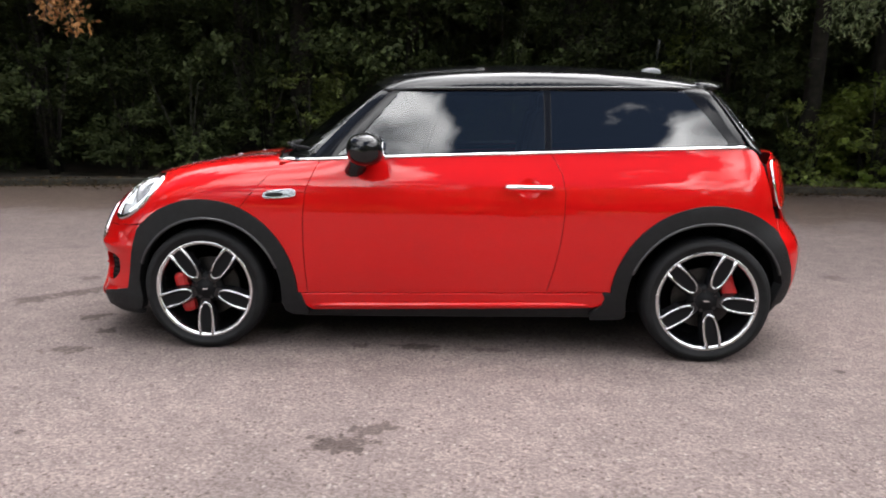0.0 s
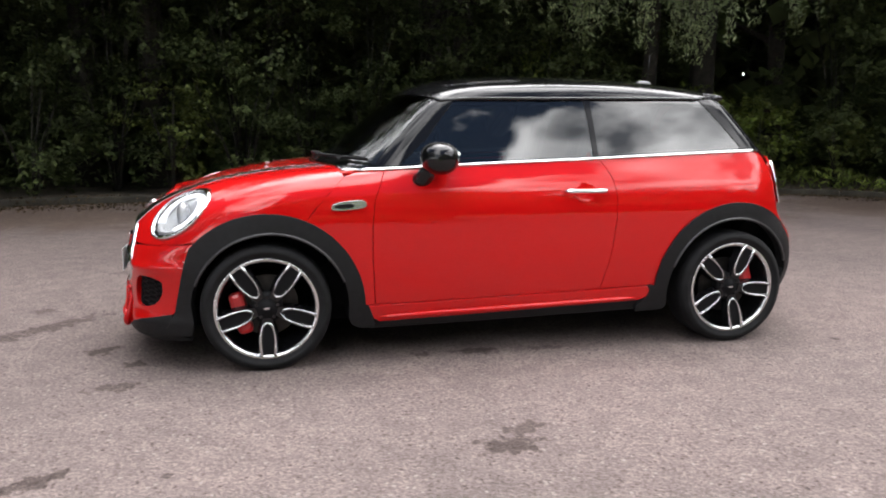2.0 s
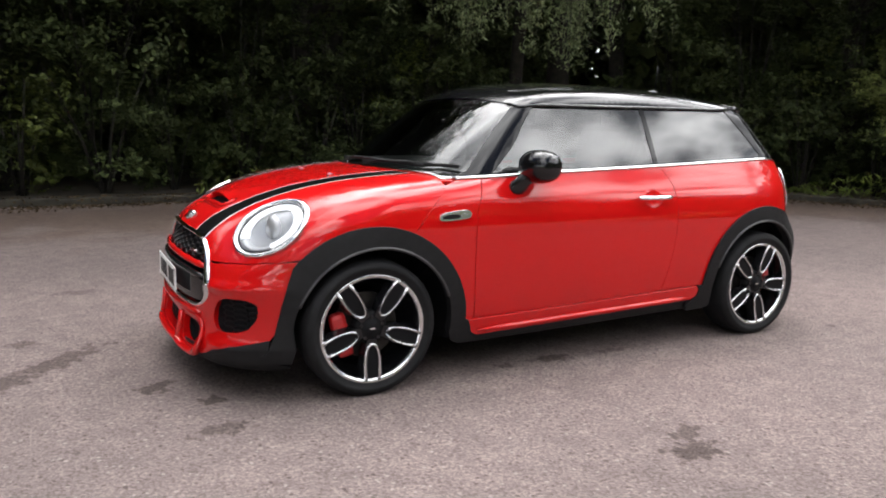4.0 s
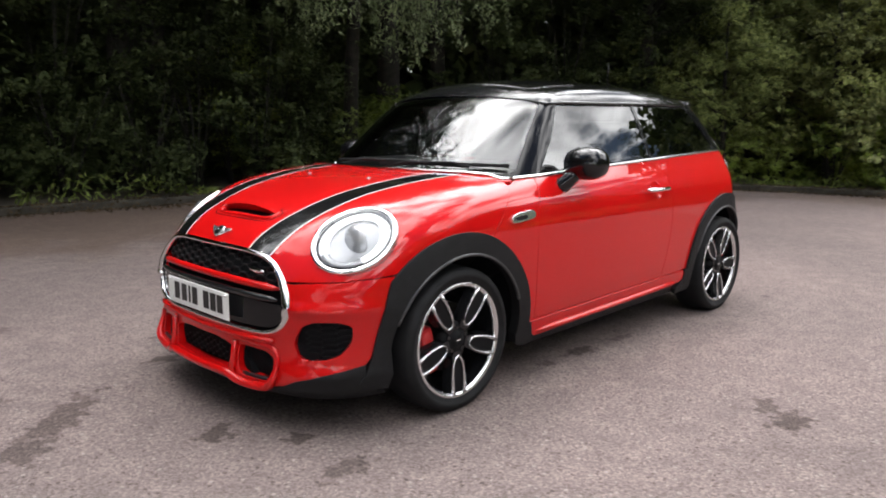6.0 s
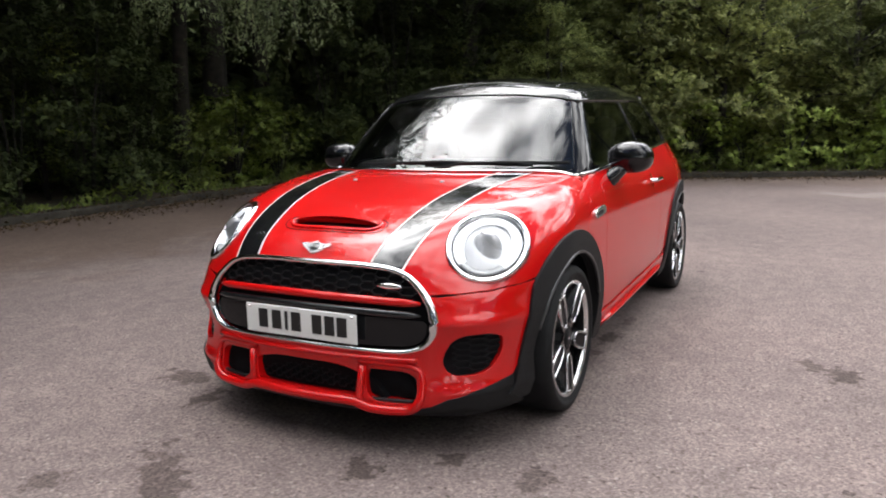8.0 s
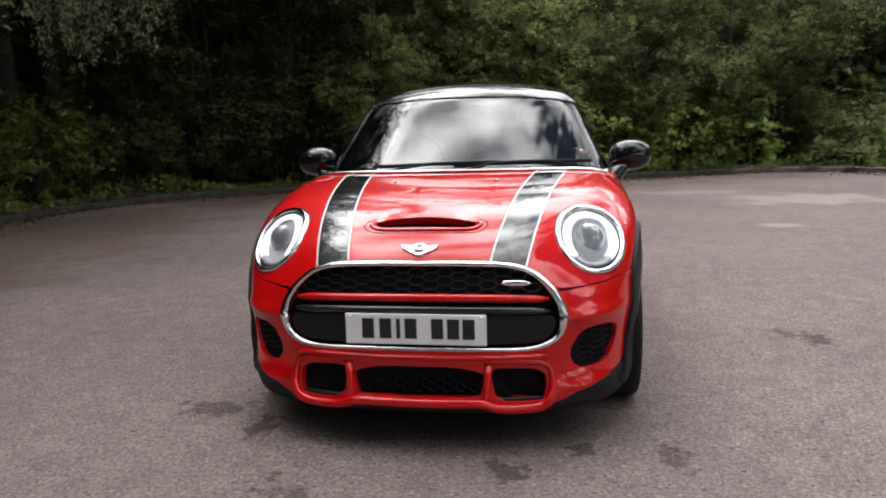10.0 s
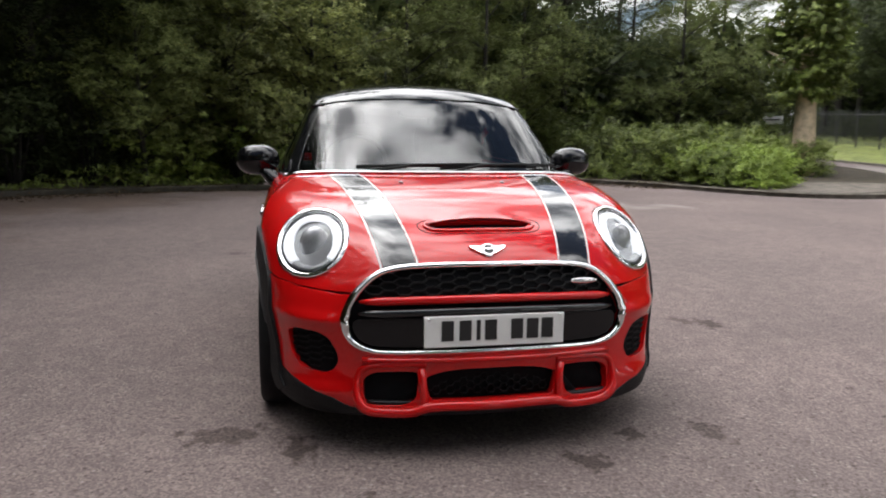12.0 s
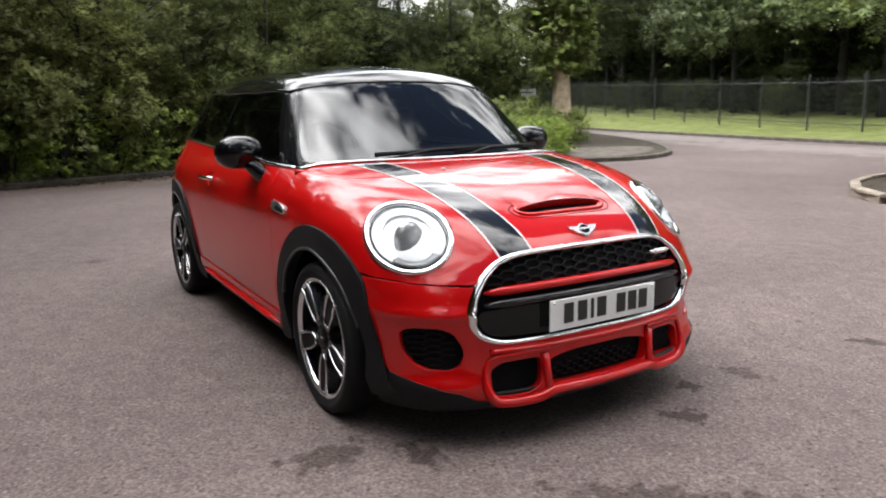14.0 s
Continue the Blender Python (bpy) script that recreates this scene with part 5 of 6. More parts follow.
# chrome line under the windows, and along the windscreen's foot
line = from_side([(x, belt(x) + 0.004) for x in np.linspace(-0.80, 1.44, 50)])
scr = np.array([from_top([(x, y)])[0] for x, y in [(-0.868, -0.73), (-0.885, -0.66), (-0.91, -0.55), (-0.95, -0.40), (-0.98, -0.2), (-0.985, 0)]])
for s in (1, -1):
    m3 = np.array([1, s, 1.0])
    v, f = tube(line * m3 + np.array([0, 0.004 * -s * -1, 0.004]), 0.0105, 8, False, 0.8)
    part_data("belt_trim", v, f, CHROME, car, "chrome window line trim")
foot = np.concatenate([line[:1], scr, (scr[::-1] * flip)[1:], line[:1] * flip])
v, f = tube(foot + np.array([0.0, 0, 0.006]), 0.008, 8)
part_data("screen_trim", v, f, CHROME, car, "chrome trim at the windscreen foot")
# wing corner that closes the gap at the scuttle
for s in (1, -1):
    wc = from_top([(-0.842, 0.722 * s)])[0]
    part("wing_corner", blob((0.050, 0.026, 0.016), wc - np.array([0, 0, 0.014]), 2.2, 20, 12), RED, car, "red corner of the front wing")
# scuttle tray under the windscreen
tray_v, tray_f = [], []
ys = np.linspace(-0.70, 0.70, 29)
for y in ys:
    a = from_top([(-0.985 + 0.20 * y * y, y)])[0]
    tray_v += [a + np.array([0, 0, -0.012]), (-0.90 + 0.45 * y * y, y, 0.962), (-0.78 + 0.45 * y * y, y, 0.93)]
for i in range(len(ys) - 1):
    for k in range(2):
        tray_f.append((3 * i + k, 3 * i + 3 + k, 3 * i + 4 + k, 3 * i + 1 + k))
part_data("scuttle_tray", tray_v, tray_f, CLAD, car, "black plastic scuttle")

# wipers
for pts in ([(-0.52, 0.986), (-0.2, 0.998), (0.12, 0.996), (0.40, 0.986)], [(-0.66, 0.990), (-0.45, 0.996), (-0.2, 0.994), (0.0, 0.984)]):
    base = [(y, z + 0.004) for y, z in pts]
    q = up_front(base)
    arm = tagged(new("wiper"), "black windscreen wiper")
    arm.parent = car
    v, f = tube(q + np.array([-0.028, 0, 0.018]), 0.007, 6, False, 1.4)
    part_data("blade", v, f, CLAD, arm)
    v, f = tube(np.array([q[1] + [-0.03, 0, 0.022], q[2] + [-0.05, 0, 0.022], q[3] + [-0.05, 0, -0.012]]), 0.010, 6, False, 0.8)
    part_data("arm", v, f, CLAD, arm)

# side scuttle trims and door handles
SC = rounded([(-0.928, 0.772), (-0.932, 0.796), (-0.91, 0.812), (-0.79, 0.824), (-0.768, 0.815), (-0.766, 0.795), (-0.785, 0.784)], 2)
pair("side_scuttle", FLANK, from_side(SC), [], SILVER, "bright side repeater trim", step=0.015, lift=0.012, thick=0.014)
SC2 = rounded([(-0.918, 0.784), (-0.918, 0.800), (-0.84, 0.807), (-0.825, 0.797), (-0.835, 0.786)], 2)
pair("scuttle_slot", FLANK, from_side(SC2), [], MESHY, "black slot in the chrome trim", step=0.012, lift=0.0145, thick=0.003)
for s, door in zip((1, -1), doors):
    m3 = np.array([1, s, 1.0])
    fix = (lambda q: q) if s > 0 else (lambda q: [tuple(reversed(t)) for t in q])
    hp = from_side([(x, 0.852 + 0.0 * x) for x in np.linspace(0.245, 0.487, 12)])
    bow = np.array([0.010, 0.028, 0.034, 0.036, 0.037, 0.037, 0.037, 0.037, 0.036, 0.034, 0.028, 0.010])
    hp[:, 1] -= bow
    v, f = tube(hp, 0.0125, 10, False, 0.9, [0.7] + [1.0] * 10 + [0.7])
    part_data("handle", v * m3, f if s < 0 else fix(f), CHROME, door, "chrome door handle")
    cup = rounded([(0.30, 0.85), (0.315, 0.885), (0.365, 0.90), (0.42, 0.885), (0.435, 0.85), (0.415, 0.805), (0.365, 0.79), (0.315, 0.805)], 2)
    dd = sheet(FLANK, from_side(cup), [], step=0.02, lift=0.0015, thick=0)
    vv, nn = np.array(dd[0]), np.array(dd[2])
    rel = np.stack([(vv[:, 0] - 0.367) / 0.068, (vv[:, 2] - 0.845) / 0.055], axis=1)
    r2 = np.clip((rel**2).sum(axis=1), 0, 1)
    slope = np.stack([rel[:, 0], rel[:, 0] * 0, rel[:, 1]], axis=1) * (np.sin(np.sqrt(r2) * math.pi) * 0.55)[:, None]
    nn = nn - slope
    nn /= np.linalg.norm(nn, axis=1)[:, None]
    part_data("handle_cup", vv * m3, dd[1] if s > 0 else fix(dd[1]), RED, door, "recessed handle cup", nn * m3)

# mirrors
for s in (-1, 1):
    mirror = tagged(new("door_mirror"), "gloss black door mirror on a curved stalk")
    mirror.parent = car
    part("cap", blob((0.092, 0.112, 0.080), (-0.415, 0.875 * s, 1.022), 2.35), BLACK, mirror, "gloss black mirror cap")
    part("mirror_glass", blob((0.006, 0.056, 0.040), (-0.329, 0.875 * s, 1.022), 2.4), CHROME, mirror, "mirror glass")
    stalk = [(-0.482, 0.768 * s, 0.898), (-0.478, 0.792 * s, 0.922), (-0.462, 0.822 * s, 0.952), (-0.445, 0.85 * s, 0.985)]
    v, f = tube(stalk, 0.052, 12, False, 0.75, [1.2, 1.05, 0.9, 0.9])
    part_data("stalk", v, f, BLACK, mirror)

# ---- wheels ----
def wheel(at_x, s, caliper_angle, spin, steer=0):
    w = tagged(new("wheel"), "black and silver five-spoke alloy wheel with low-profile tyre")
    w.parent = car
    w.matrix_basis = pose(at_x, 0.742 * s, HUB, 0, 0, steer)
    o = -1 if s < 0 else 1
    prof = [(0.243, -0.09), (0.258, -0.100), (0.280, -0.104), (0.298, -0.098), (0.307, -0.083), (0.311, -0.05), (0.312, 0), (0.311, 0.05), (0.307, 0.083), (0.298, 0.098), (0.285, 0.103), (0.283, 0.1045), (0.270, 0.1045), (0.268, 0.102), (0.258, 0.100), (0.243, 0.09)]
    v, f = lathe([(r, y * o) for r, y in prof], 72)
    part_data("tyre", v, f if o < 0 else [tuple(reversed(q)) for q in f], RUBBER, w, "black rubber tyre")
    rim = [(0.245, 0.088), (0.248, 0.094), (0.245, 0.097), (0.237, 0.096), (0.230, 0.090), (0.227, 0.080)]
    v, f = lathe([(r, y * o) for r, y in rim], 72)
    part_data("rim", v, f, SILVER, w, "machined silver rim")
    barrel = [(0.227, 0.082), (0.221, 0.02), (0.213, -0.09), (0.10, -0.095), (0.02, -0.095)]
    v, f = lathe([(r, y * o) for r, y in barrel], 48)
    part_data("barrel", v, f, WHEELBLACK, w, "black wheel barrel")
    bm = bmesh.new()
    bmesh.ops.create_cone(bm, cap_ends=True, segments=48, radius1=0.150, radius2=0.150, depth=0.02)
    bmesh.ops.transform(bm, matrix=pose(0, -0.005 * o, 0, 90, 0, 0), verts=bm.verts)
    part("brake_disc", bm, DISC, w, "grey steel brake disc")
    ca = radians(caliper_angle)
    bm = bevel_box((0.075, 0.055, 0.21), (0, 0, 0), 0.022)
    bmesh.ops.transform(bm, matrix=Matrix.Translation((0.128 * math.cos(ca), 0.018 * o, 0.128 * math.sin(ca))) @ pose(0, 0, 0, 0, -caliper_angle, 0), verts=bm.verts)
    part("caliper", bm, CALIPER, w, "red brake caliper")
    hub_prof = [(0.0, 0.083), (0.028, 0.083), (0.032, 0.078), (0.050, 0.076), (0.075, 0.066), (0.080, 0.03)]
    v, f = lathe([(r, y * o) for r, y in hub_prof], 40)
    part_data("hub", v, f, SATIN, w, "black wheel hub")
    bm = bevel_box((0.026, 0.004, 0.007), (0, 0.0845 * o, 0), 0.0)
    part("cap_badge", bm, SILVER, w)
    for k in range(5):
        a = radians(spin + 72 * k)
        c, sn = math.cos(a), math.sin(a)

        def place(r, t_, y):
            return (r * c - t_ * sn, y * o, r * sn + t_ * c)
        # spoke plate: a long black tongue from the hub to the rim
        outline = [(0.050, 0.022), (0.075, 0.028), (0.12, 0.037), (0.17, 0.040), (0.230, 0.040)]
        shape = outline + [(r, -t_) for r, t_ in outline[::-1]]
        dish = [0.079 + 0.008 * (r - 0.055) / 0.15 for r, _ in shape]
        top = [place(r, t_, y) for (r, t_), y in zip(shape, dish)]
        low = [place(r, t_ * 1.32, y - 0.042) for (r, t_), y in zip(shape, dish)]
        m = len(shape)
        ff = [tuple(range(m)), tuple(range(2 * m - 1, m - 1, -1))] + [(i, m + i, m + (i + 1) % m, (i + 1) % m) for i in range(m)]
        part_data("spoke", top + low, ff, WHEELBLACK, w, "", None, False)
        # machined silver edge: a long loop open to the rim
        loop = [(0.236, 0.031), (0.20, 0.0345), (0.165, 0.0355), (0.13, 0.033), (0.100, 0.027), (0.080, 0.016), (0.071, 0.0),
                (0.080, -0.016), (0.100, -0.027), (0.13, -0.033), (0.165, -0.0355), (0.20, -0.0345), (0.236, -0.031)]
        v, f = tube([place(r, t_, 0.083 + 0.008 * (r - 0.055) / 0.15) for r, t_ in loop], 0.0056, 8, False, 0.8, [1.7, 1.35, 1.05, 0.95, 0.95, 1, 1, 1, 0.95, 0.95, 1.05, 1.35, 1.7])
        part_data("spoke_edge", v, f, SILVER, w, "machined silver spoke edge")
        rim_in = [place(r * 0.985 + 0.003, t_ * 0.84, 0.0835 + 0.008 * (r - 0.055) / 0.15) for r, t_ in loop]
        rim_deep = [place(r * 0.97 + 0.006, t_ * 0.62, 0.0800 + 0.008 * (r - 0.055) / 0.15) for r, t_ in loop]
        mm_ = len(loop)
        pf = [(i, i + 1, mm_ + i + 1, mm_ + i) for i in range(mm_ - 1)] + [tuple(range(mm_, 2 * mm_))]
        part_data("spoke_pocket", rim_in + rim_deep, pf if o < 0 else [tuple(reversed(q)) for q in pf], SATIN, w, "", None, False)
        bm = bmesh.new()
        bmesh.ops.create_cone(bm, cap_ends=True, segments=10, radius1=0.009, radius2=0.009, depth=0.012)
        a2 = radians(spin + 36 + 72 * k)
        bmesh.ops.transform(bm, matrix=pose(0.052 * math.cos(a2), 0.072 * o, 0.052 * math.sin(a2), 90, 0, 0), verts=bm.verts)
        part("wheel_bolt", bm, WHEELBLACK, w)
    return w


wheel(FRONT_AXLE, -1, 194, -90)
wheel(REAR_AXLE, -1, 18, -78)
wheel(FRONT_AXLE, 1, 194, -90)
wheel(REAR_AXLE, 1, 18, -70)

# ---- dark inner body: floor, wells and bulkheads ----
def core_form(x, y, z):
    f = lower_form(x, y, z) + 0.03
    a = np.abs(y)
    for ax in (FRONT_AXLE, REAR_AXLE):
        well = np.maximum(np.hypot(x - ax, np.maximum(z - 0.30, 0)) - 0.40, 0.60 - a)
        f = np.maximum(f, -well)
    f = np.maximum(f, z - 0.95)
    return np.maximum(f, 0.17 - z)


stations = np.concatenate([np.linspace(-1.96, -1.70, 10), np.linspace(-1.66, -0.82, 40), np.linspace(-0.7, 0.75, 12), np.linspace(0.82, 1.66, 40), np.linspace(1.7, 1.80, 4)])
angles = np.linspace(0, 2 * math.pi, 40, endpoint=False)
verts, faces = [], []
for x in stations:
    o = np.tile([x, 0, 0.45], (40, 1))
    w = np.stack([angles * 0, np.cos(angles), np.sin(angles)], axis=1)
    verts += list(on_ray(core_form, o, w, 0.0, 1.2))
for i in range(len(stations) - 1):
    for j in range(40):
        k = (j + 1) % 40
        faces.append((i * 40 + j, i * 40 + k, (i + 1) * 40 + k, (i + 1) * 40 + j))
faces += [tuple(range(40)), tuple(range(len(verts) - 1, len(verts) - 41, -1))]
part_data("inner_body", verts, faces, DARK, car, "", None, False)

# cabin seen through the glass
for s in (1, -1):
    seat = tagged(new("seat"), "black front seat behind the glass")
    seat.parent = car
    part("backrest", bevel_box((0.13, 0.46, 0.50), (0.42, 0.34 * s, 0.98), 0.05, Euler((0, radians(14), 0)).to_matrix()), SEAT, seat)
    part("headrest", bevel_box((0.09, 0.26, 0.15), (0.52, 0.34 * s, 1.25), 0.035), SEAT, seat)
part("dashboard", bevel_box((0.42, 1.20, 0.16), (-0.52, 0, 0.93), 0.06), SEAT, car, "black dashboard")
wheel_path = [(-0.22 + 0.05 * math.sin(a), 0.34 + 0.175 * math.cos(a), 0.99 + 0.165 * math.sin(a)) for a in np.linspace(0, 2 * math.pi, 32, endpoint=False)]
v, f = tube(wheel_path, 0.014, 8, True)
part_data("steering_wheel", v, f, SEAT, car)
part("rear_view_mirror", blob((0.02, 0.11, 0.032), (-0.30, 0, 1.285), 2.6), CLAD, car)
part("rear_bench", bevel_box((0.14, 1.05, 0.40), (1.12, 0, 0.95), 0.05), SEAT, car)


# ---- plants ----
rng = np.random.default_rng(7)


def leaf_mesh(name, centres, size, mat, droop=0.0, slim=0.5, spread=0.35, fold=0.25, lay=None):
    """Many small folded leaves at the given places, in one mesh; lay: the way that each leaf's face tends to look."""
    n = len(centres)
    axis = rng.normal(size=(n, 3))
    axis[:, 2] = axis[:, 2] * 0.6 - droop
    axis /= np.linalg.norm(axis, axis=1)[:, None]
    ref = rng.normal(size=(n, 3))
    if lay is not None:
        face = lay + ref * 0.42
        face /= np.linalg.norm(face, axis=1)[:, None]
        axis = np.cross(face, axis)
        axis /= np.linalg.norm(axis, axis=1)[:, None]
        ref = face
    side = np.cross(axis, ref)
    side /= np.linalg.norm(side, axis=1)[:, None]
    up = np.cross(side, axis)
    ln = size * rng.uniform(1 - spread, 1 + spread, n)
    base = centres - axis * (ln / 2)[:, None]
    tip = centres + axis * (ln / 2)[:, None]
    mid = centres + up * (ln * fold * 0.3)[:, None]
    w = (ln * slim / 2)[:, None]
    a, b = mid + side * w, mid - side * w
    verts = np.stack([base, a, tip, b], axis=1).reshape(-1, 3)
    k = np.arange(n)[:, None] * 4
    tris = np.concatenate([k + np.array([[0, 1, 2]]), k + np.array([[0, 2, 3]])], axis=1).reshape(-1, 3)
    me = bpy.data.meshes.new(name)
    me.vertices.add(len(verts))
    me.vertices.foreach_set("co", verts.astype(np.float32).ravel())
    me.loops.add(tris.size)
    me.loops.foreach_set("vertex_index", tris.astype(np.int32).ravel())
    me.polygons.add(len(tris))
    me.polygons.foreach_set("loop_start", np.arange(0, tris.size, 3, dtype=np.int32))
    me.polygons.foreach_set("loop_total", np.full(len(tris), 3, np.int32))
    me.materials.append(mat)
    me.update()
    me.validate()
    return me


def branch_mesh(name, lines, mat):
    """Tapered limbs joined into one mesh; each line: points, first radius, last radius."""
    verts, faces = [], []
    for pts, r0, r1 in lines:
        p = np.array(pts, float)
        taper = np.linspace(1, r1 / r0, len(p))
        v, f = tube(p, r0, 7, False, 1.0, taper)
        k = len(verts)
        verts += list(v)
        faces += [tuple(i + k for i in q) for q in f]
    me = bpy.data.meshes.new(name)
    me.from_pydata([tuple(map(float, v)) for v in verts], [], faces)
    me.polygons.foreach_set("use_smooth", [True] * len(me.polygons))
    me.materials.append(mat)
    return me


def along_shoots(cs, count, reach, per=12, lift=0.35):
    """Leaf places strung along short shoots that leave the clump centres, and the way that each shoot points."""
    n = max(1, count // per)
    root = cs[rng.integers(0, len(cs), n)]
    way = rng.normal(size=(n, 3))
    way[:, 2] = np.abs(way[:, 2]) * 0.7 + lift * 0.5
    way /= np.linalg.norm(way, axis=1)[:, None]
    root = root + rng.normal(size=(n, 3)) * reach * 0.30
    length = reach * rng.uniform(0.6, 1.5, n)
    pick = np.repeat(np.arange(n), per)
    u = rng.uniform(0.1, 1.0, len(pick))
    sag = -0.25 * u**2 * length[pick]
    pts = root[pick] + way[pick] * (u * length[pick])[:, None] + rng.normal(size=(len(pick), 3)) * reach * 0.09
    pts[:, 2] += sag
    return pts, way[pick]


def shrub(radius, height, leaves, size, mat, clumps=26):
    """A bush from the ground up: stems, and leaves in uneven clumps."""
    top = tagged(new("shrub"), "", "shrub")
    stems = []
    for _ in range(7):
        a, r = rng.uniform(0, 6.28), rng.uniform(0.3, 0.8) * radius
        stems.append(([(0.05 * math.cos(a), 0.05 * math.sin(a), 0), (0.4 * r * math.cos(a), 0.4 * r * math.sin(a), height * 0.4), (r * math.cos(a), r * math.sin(a), height * rng.uniform(0.6, 0.95))], 0.02, 0.006))
    ob = new("woody_stem", branch_mesh("woody_stem", stems, BARK))
    ob.parent = top
    cs = []
    for _ in range(clumps):
        a, r, z = rng.uniform(0, 6.28), radius * math.sqrt(rng.uniform(0, 1)), height * rng.uniform(0.06, 0.92)
        bulge = math.sqrt(max(0.15, 1 - (z / height - 0.35) ** 2 * 1.6))
        cs.append((r * bulge * math.cos(a), r * bulge * math.sin(a), z))
    cs = np.array(cs)
    pts, way = along_shoots(cs, leaves, 0.30 * min(radius, 1.2))
    pts[:, 2] = np.abs(pts[:, 2]) + 0.02
    out = way * 0.55 + pts * np.array([0.35, 0.35, 0.0]) / radius + np.array([0, 0, 0.75])
    ob = new("foliage", leaf_mesh("foliage", pts, size, mat, lay=out))
    ob.parent = top
    return top


def tree(height, trunk_r, crown_r, crown_low, leaves, size, leaf_mat, bark, limbs=9, lean=0.0, column=0):
    """A trunk with limbs, and a crown of leaf clumps with gaps."""
    top = tagged(new("tree"), "", "tree")
    h = height
    spine = [(lean * k * k * h * 0.2 + 0.08 * math.sin(3 * k + limbs), 0.08 * math.cos(4 * k), k * h * 0.86) for k in np.linspace(0, 1, 8)]
    lines = [(spine, trunk_r, trunk_r * 0.25)]
    ends = []
    for i in range(limbs):
        k = rng.uniform(max(0.12, crown_low / h * 0.9), 0.85)
        a = 2.4 * i + rng.uniform(-0.4, 0.4)
        b0 = np.array([np.interp(k, np.linspace(0, 1, 8), [p[j] for p in spine]) for j in range(3)])
        ln = crown_r * rng.uniform(0.7, 1.05) * (1.1 - 0.5 * k)
        e = b0 + np.array([math.cos(a) * ln, math.sin(a) * ln, ln * rng.uniform(0.1, 0.7)])
        m = (b0 + e) / 2 + np.array([0, 0, ln * 0.10])
        lines.append(([b0, m, e], trunk_r * 0.36 * (1.1 - k * 0.6), 0.015))
        ends += [e, m, (m + e) / 2]
        for _ in range(2):
            a2 = a + rng.uniform(-0.9, 0.9)
            e2 = m + np.array([math.cos(a2), math.sin(a2), rng.uniform(0, 0.8)]) * ln * 0.55
            lines.append(([m, (m + e2) / 2 + np.array([0, 0, 0.1]), e2], trunk_r * 0.15, 0.01))
            ends += [e2]
    ends += [np.array([spine[-1][0], spine[-1][1], h * 0.95]), np.array([spine[-1][0], spine[-1][1], h * 0.82])]
    ob = new("trunk", branch_mesh("trunk", lines, bark))
    ob.parent = top
    for z in np.linspace(crown_low, h * 0.8, column):
        a = rng.uniform(0, 6.28)
        ends.append(np.array([math.cos(a), math.sin(a), 0]) * crown_r * rng.uniform(0.15, 0.7) + np.array([0, 0, z]))
    ends = np.array(ends)
    extra = ends[rng.integers(0, len(ends), 30)] + rng.normal(size=(30, 3)) * crown_r * 0.28
    cs = np.concatenate([ends, extra])
    cs[:, 2] = np.maximum(cs[:, 2], crown_low)
    pts, way = along_shoots(cs, leaves, 0.23 * crown_r, 16, 0.1)
    pts[:, 2] = np.maximum(pts[:, 2], crown_low - 0.5)
    out = way * 0.5 + pts * np.array([0.4, 0.4, 0.0]) / crown_r + np.array([0, 0, 0.75])
    ob = new("crown", leaf_mesh("crown", pts, size, leaf_mat, lay=out))
    ob.parent = top
    return top


def put(proto, x, y, z=0.08, turn=0.0, scale=1.0, label="", group=""):
    ob = copy_thing(proto, pose(x, y, z, 0, 0, turn))
    ob.scale = (scale, scale, scale * 1.0)
    if label:
        tagged(ob, label)
    if group:
        tagged(ob, group=group)
    return ob


def along(line, s):
    """A point at distance s along a line, and the direction there."""
    d = np.concatenate([[0], np.cumsum(np.linalg.norm(np.diff(line, axis=0), axis=1))])
    p = np.array([np.interp(s, d, line[:, 0]), np.interp(s, d, line[:, 1])])
    q = np.array([np.interp(s + 0.3, d, line[:, 0]), np.interp(s + 0.3, d, line[:, 1])])
    t = (q - p) / max(np.linalg.norm(q - p), 1e-6)
    return p, np.array([-t[1], t[0]])


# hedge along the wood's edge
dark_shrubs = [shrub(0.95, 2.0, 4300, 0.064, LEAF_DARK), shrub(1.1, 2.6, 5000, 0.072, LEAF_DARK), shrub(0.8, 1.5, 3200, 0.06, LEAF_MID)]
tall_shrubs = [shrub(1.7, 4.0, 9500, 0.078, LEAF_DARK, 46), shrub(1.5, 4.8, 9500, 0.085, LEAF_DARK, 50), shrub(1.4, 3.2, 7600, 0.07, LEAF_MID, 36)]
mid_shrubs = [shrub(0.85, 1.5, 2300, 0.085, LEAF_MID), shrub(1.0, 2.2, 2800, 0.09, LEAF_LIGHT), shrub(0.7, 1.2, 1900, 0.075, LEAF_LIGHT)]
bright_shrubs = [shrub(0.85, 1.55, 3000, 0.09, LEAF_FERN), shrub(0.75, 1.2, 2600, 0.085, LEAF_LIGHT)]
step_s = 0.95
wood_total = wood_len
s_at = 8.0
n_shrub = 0
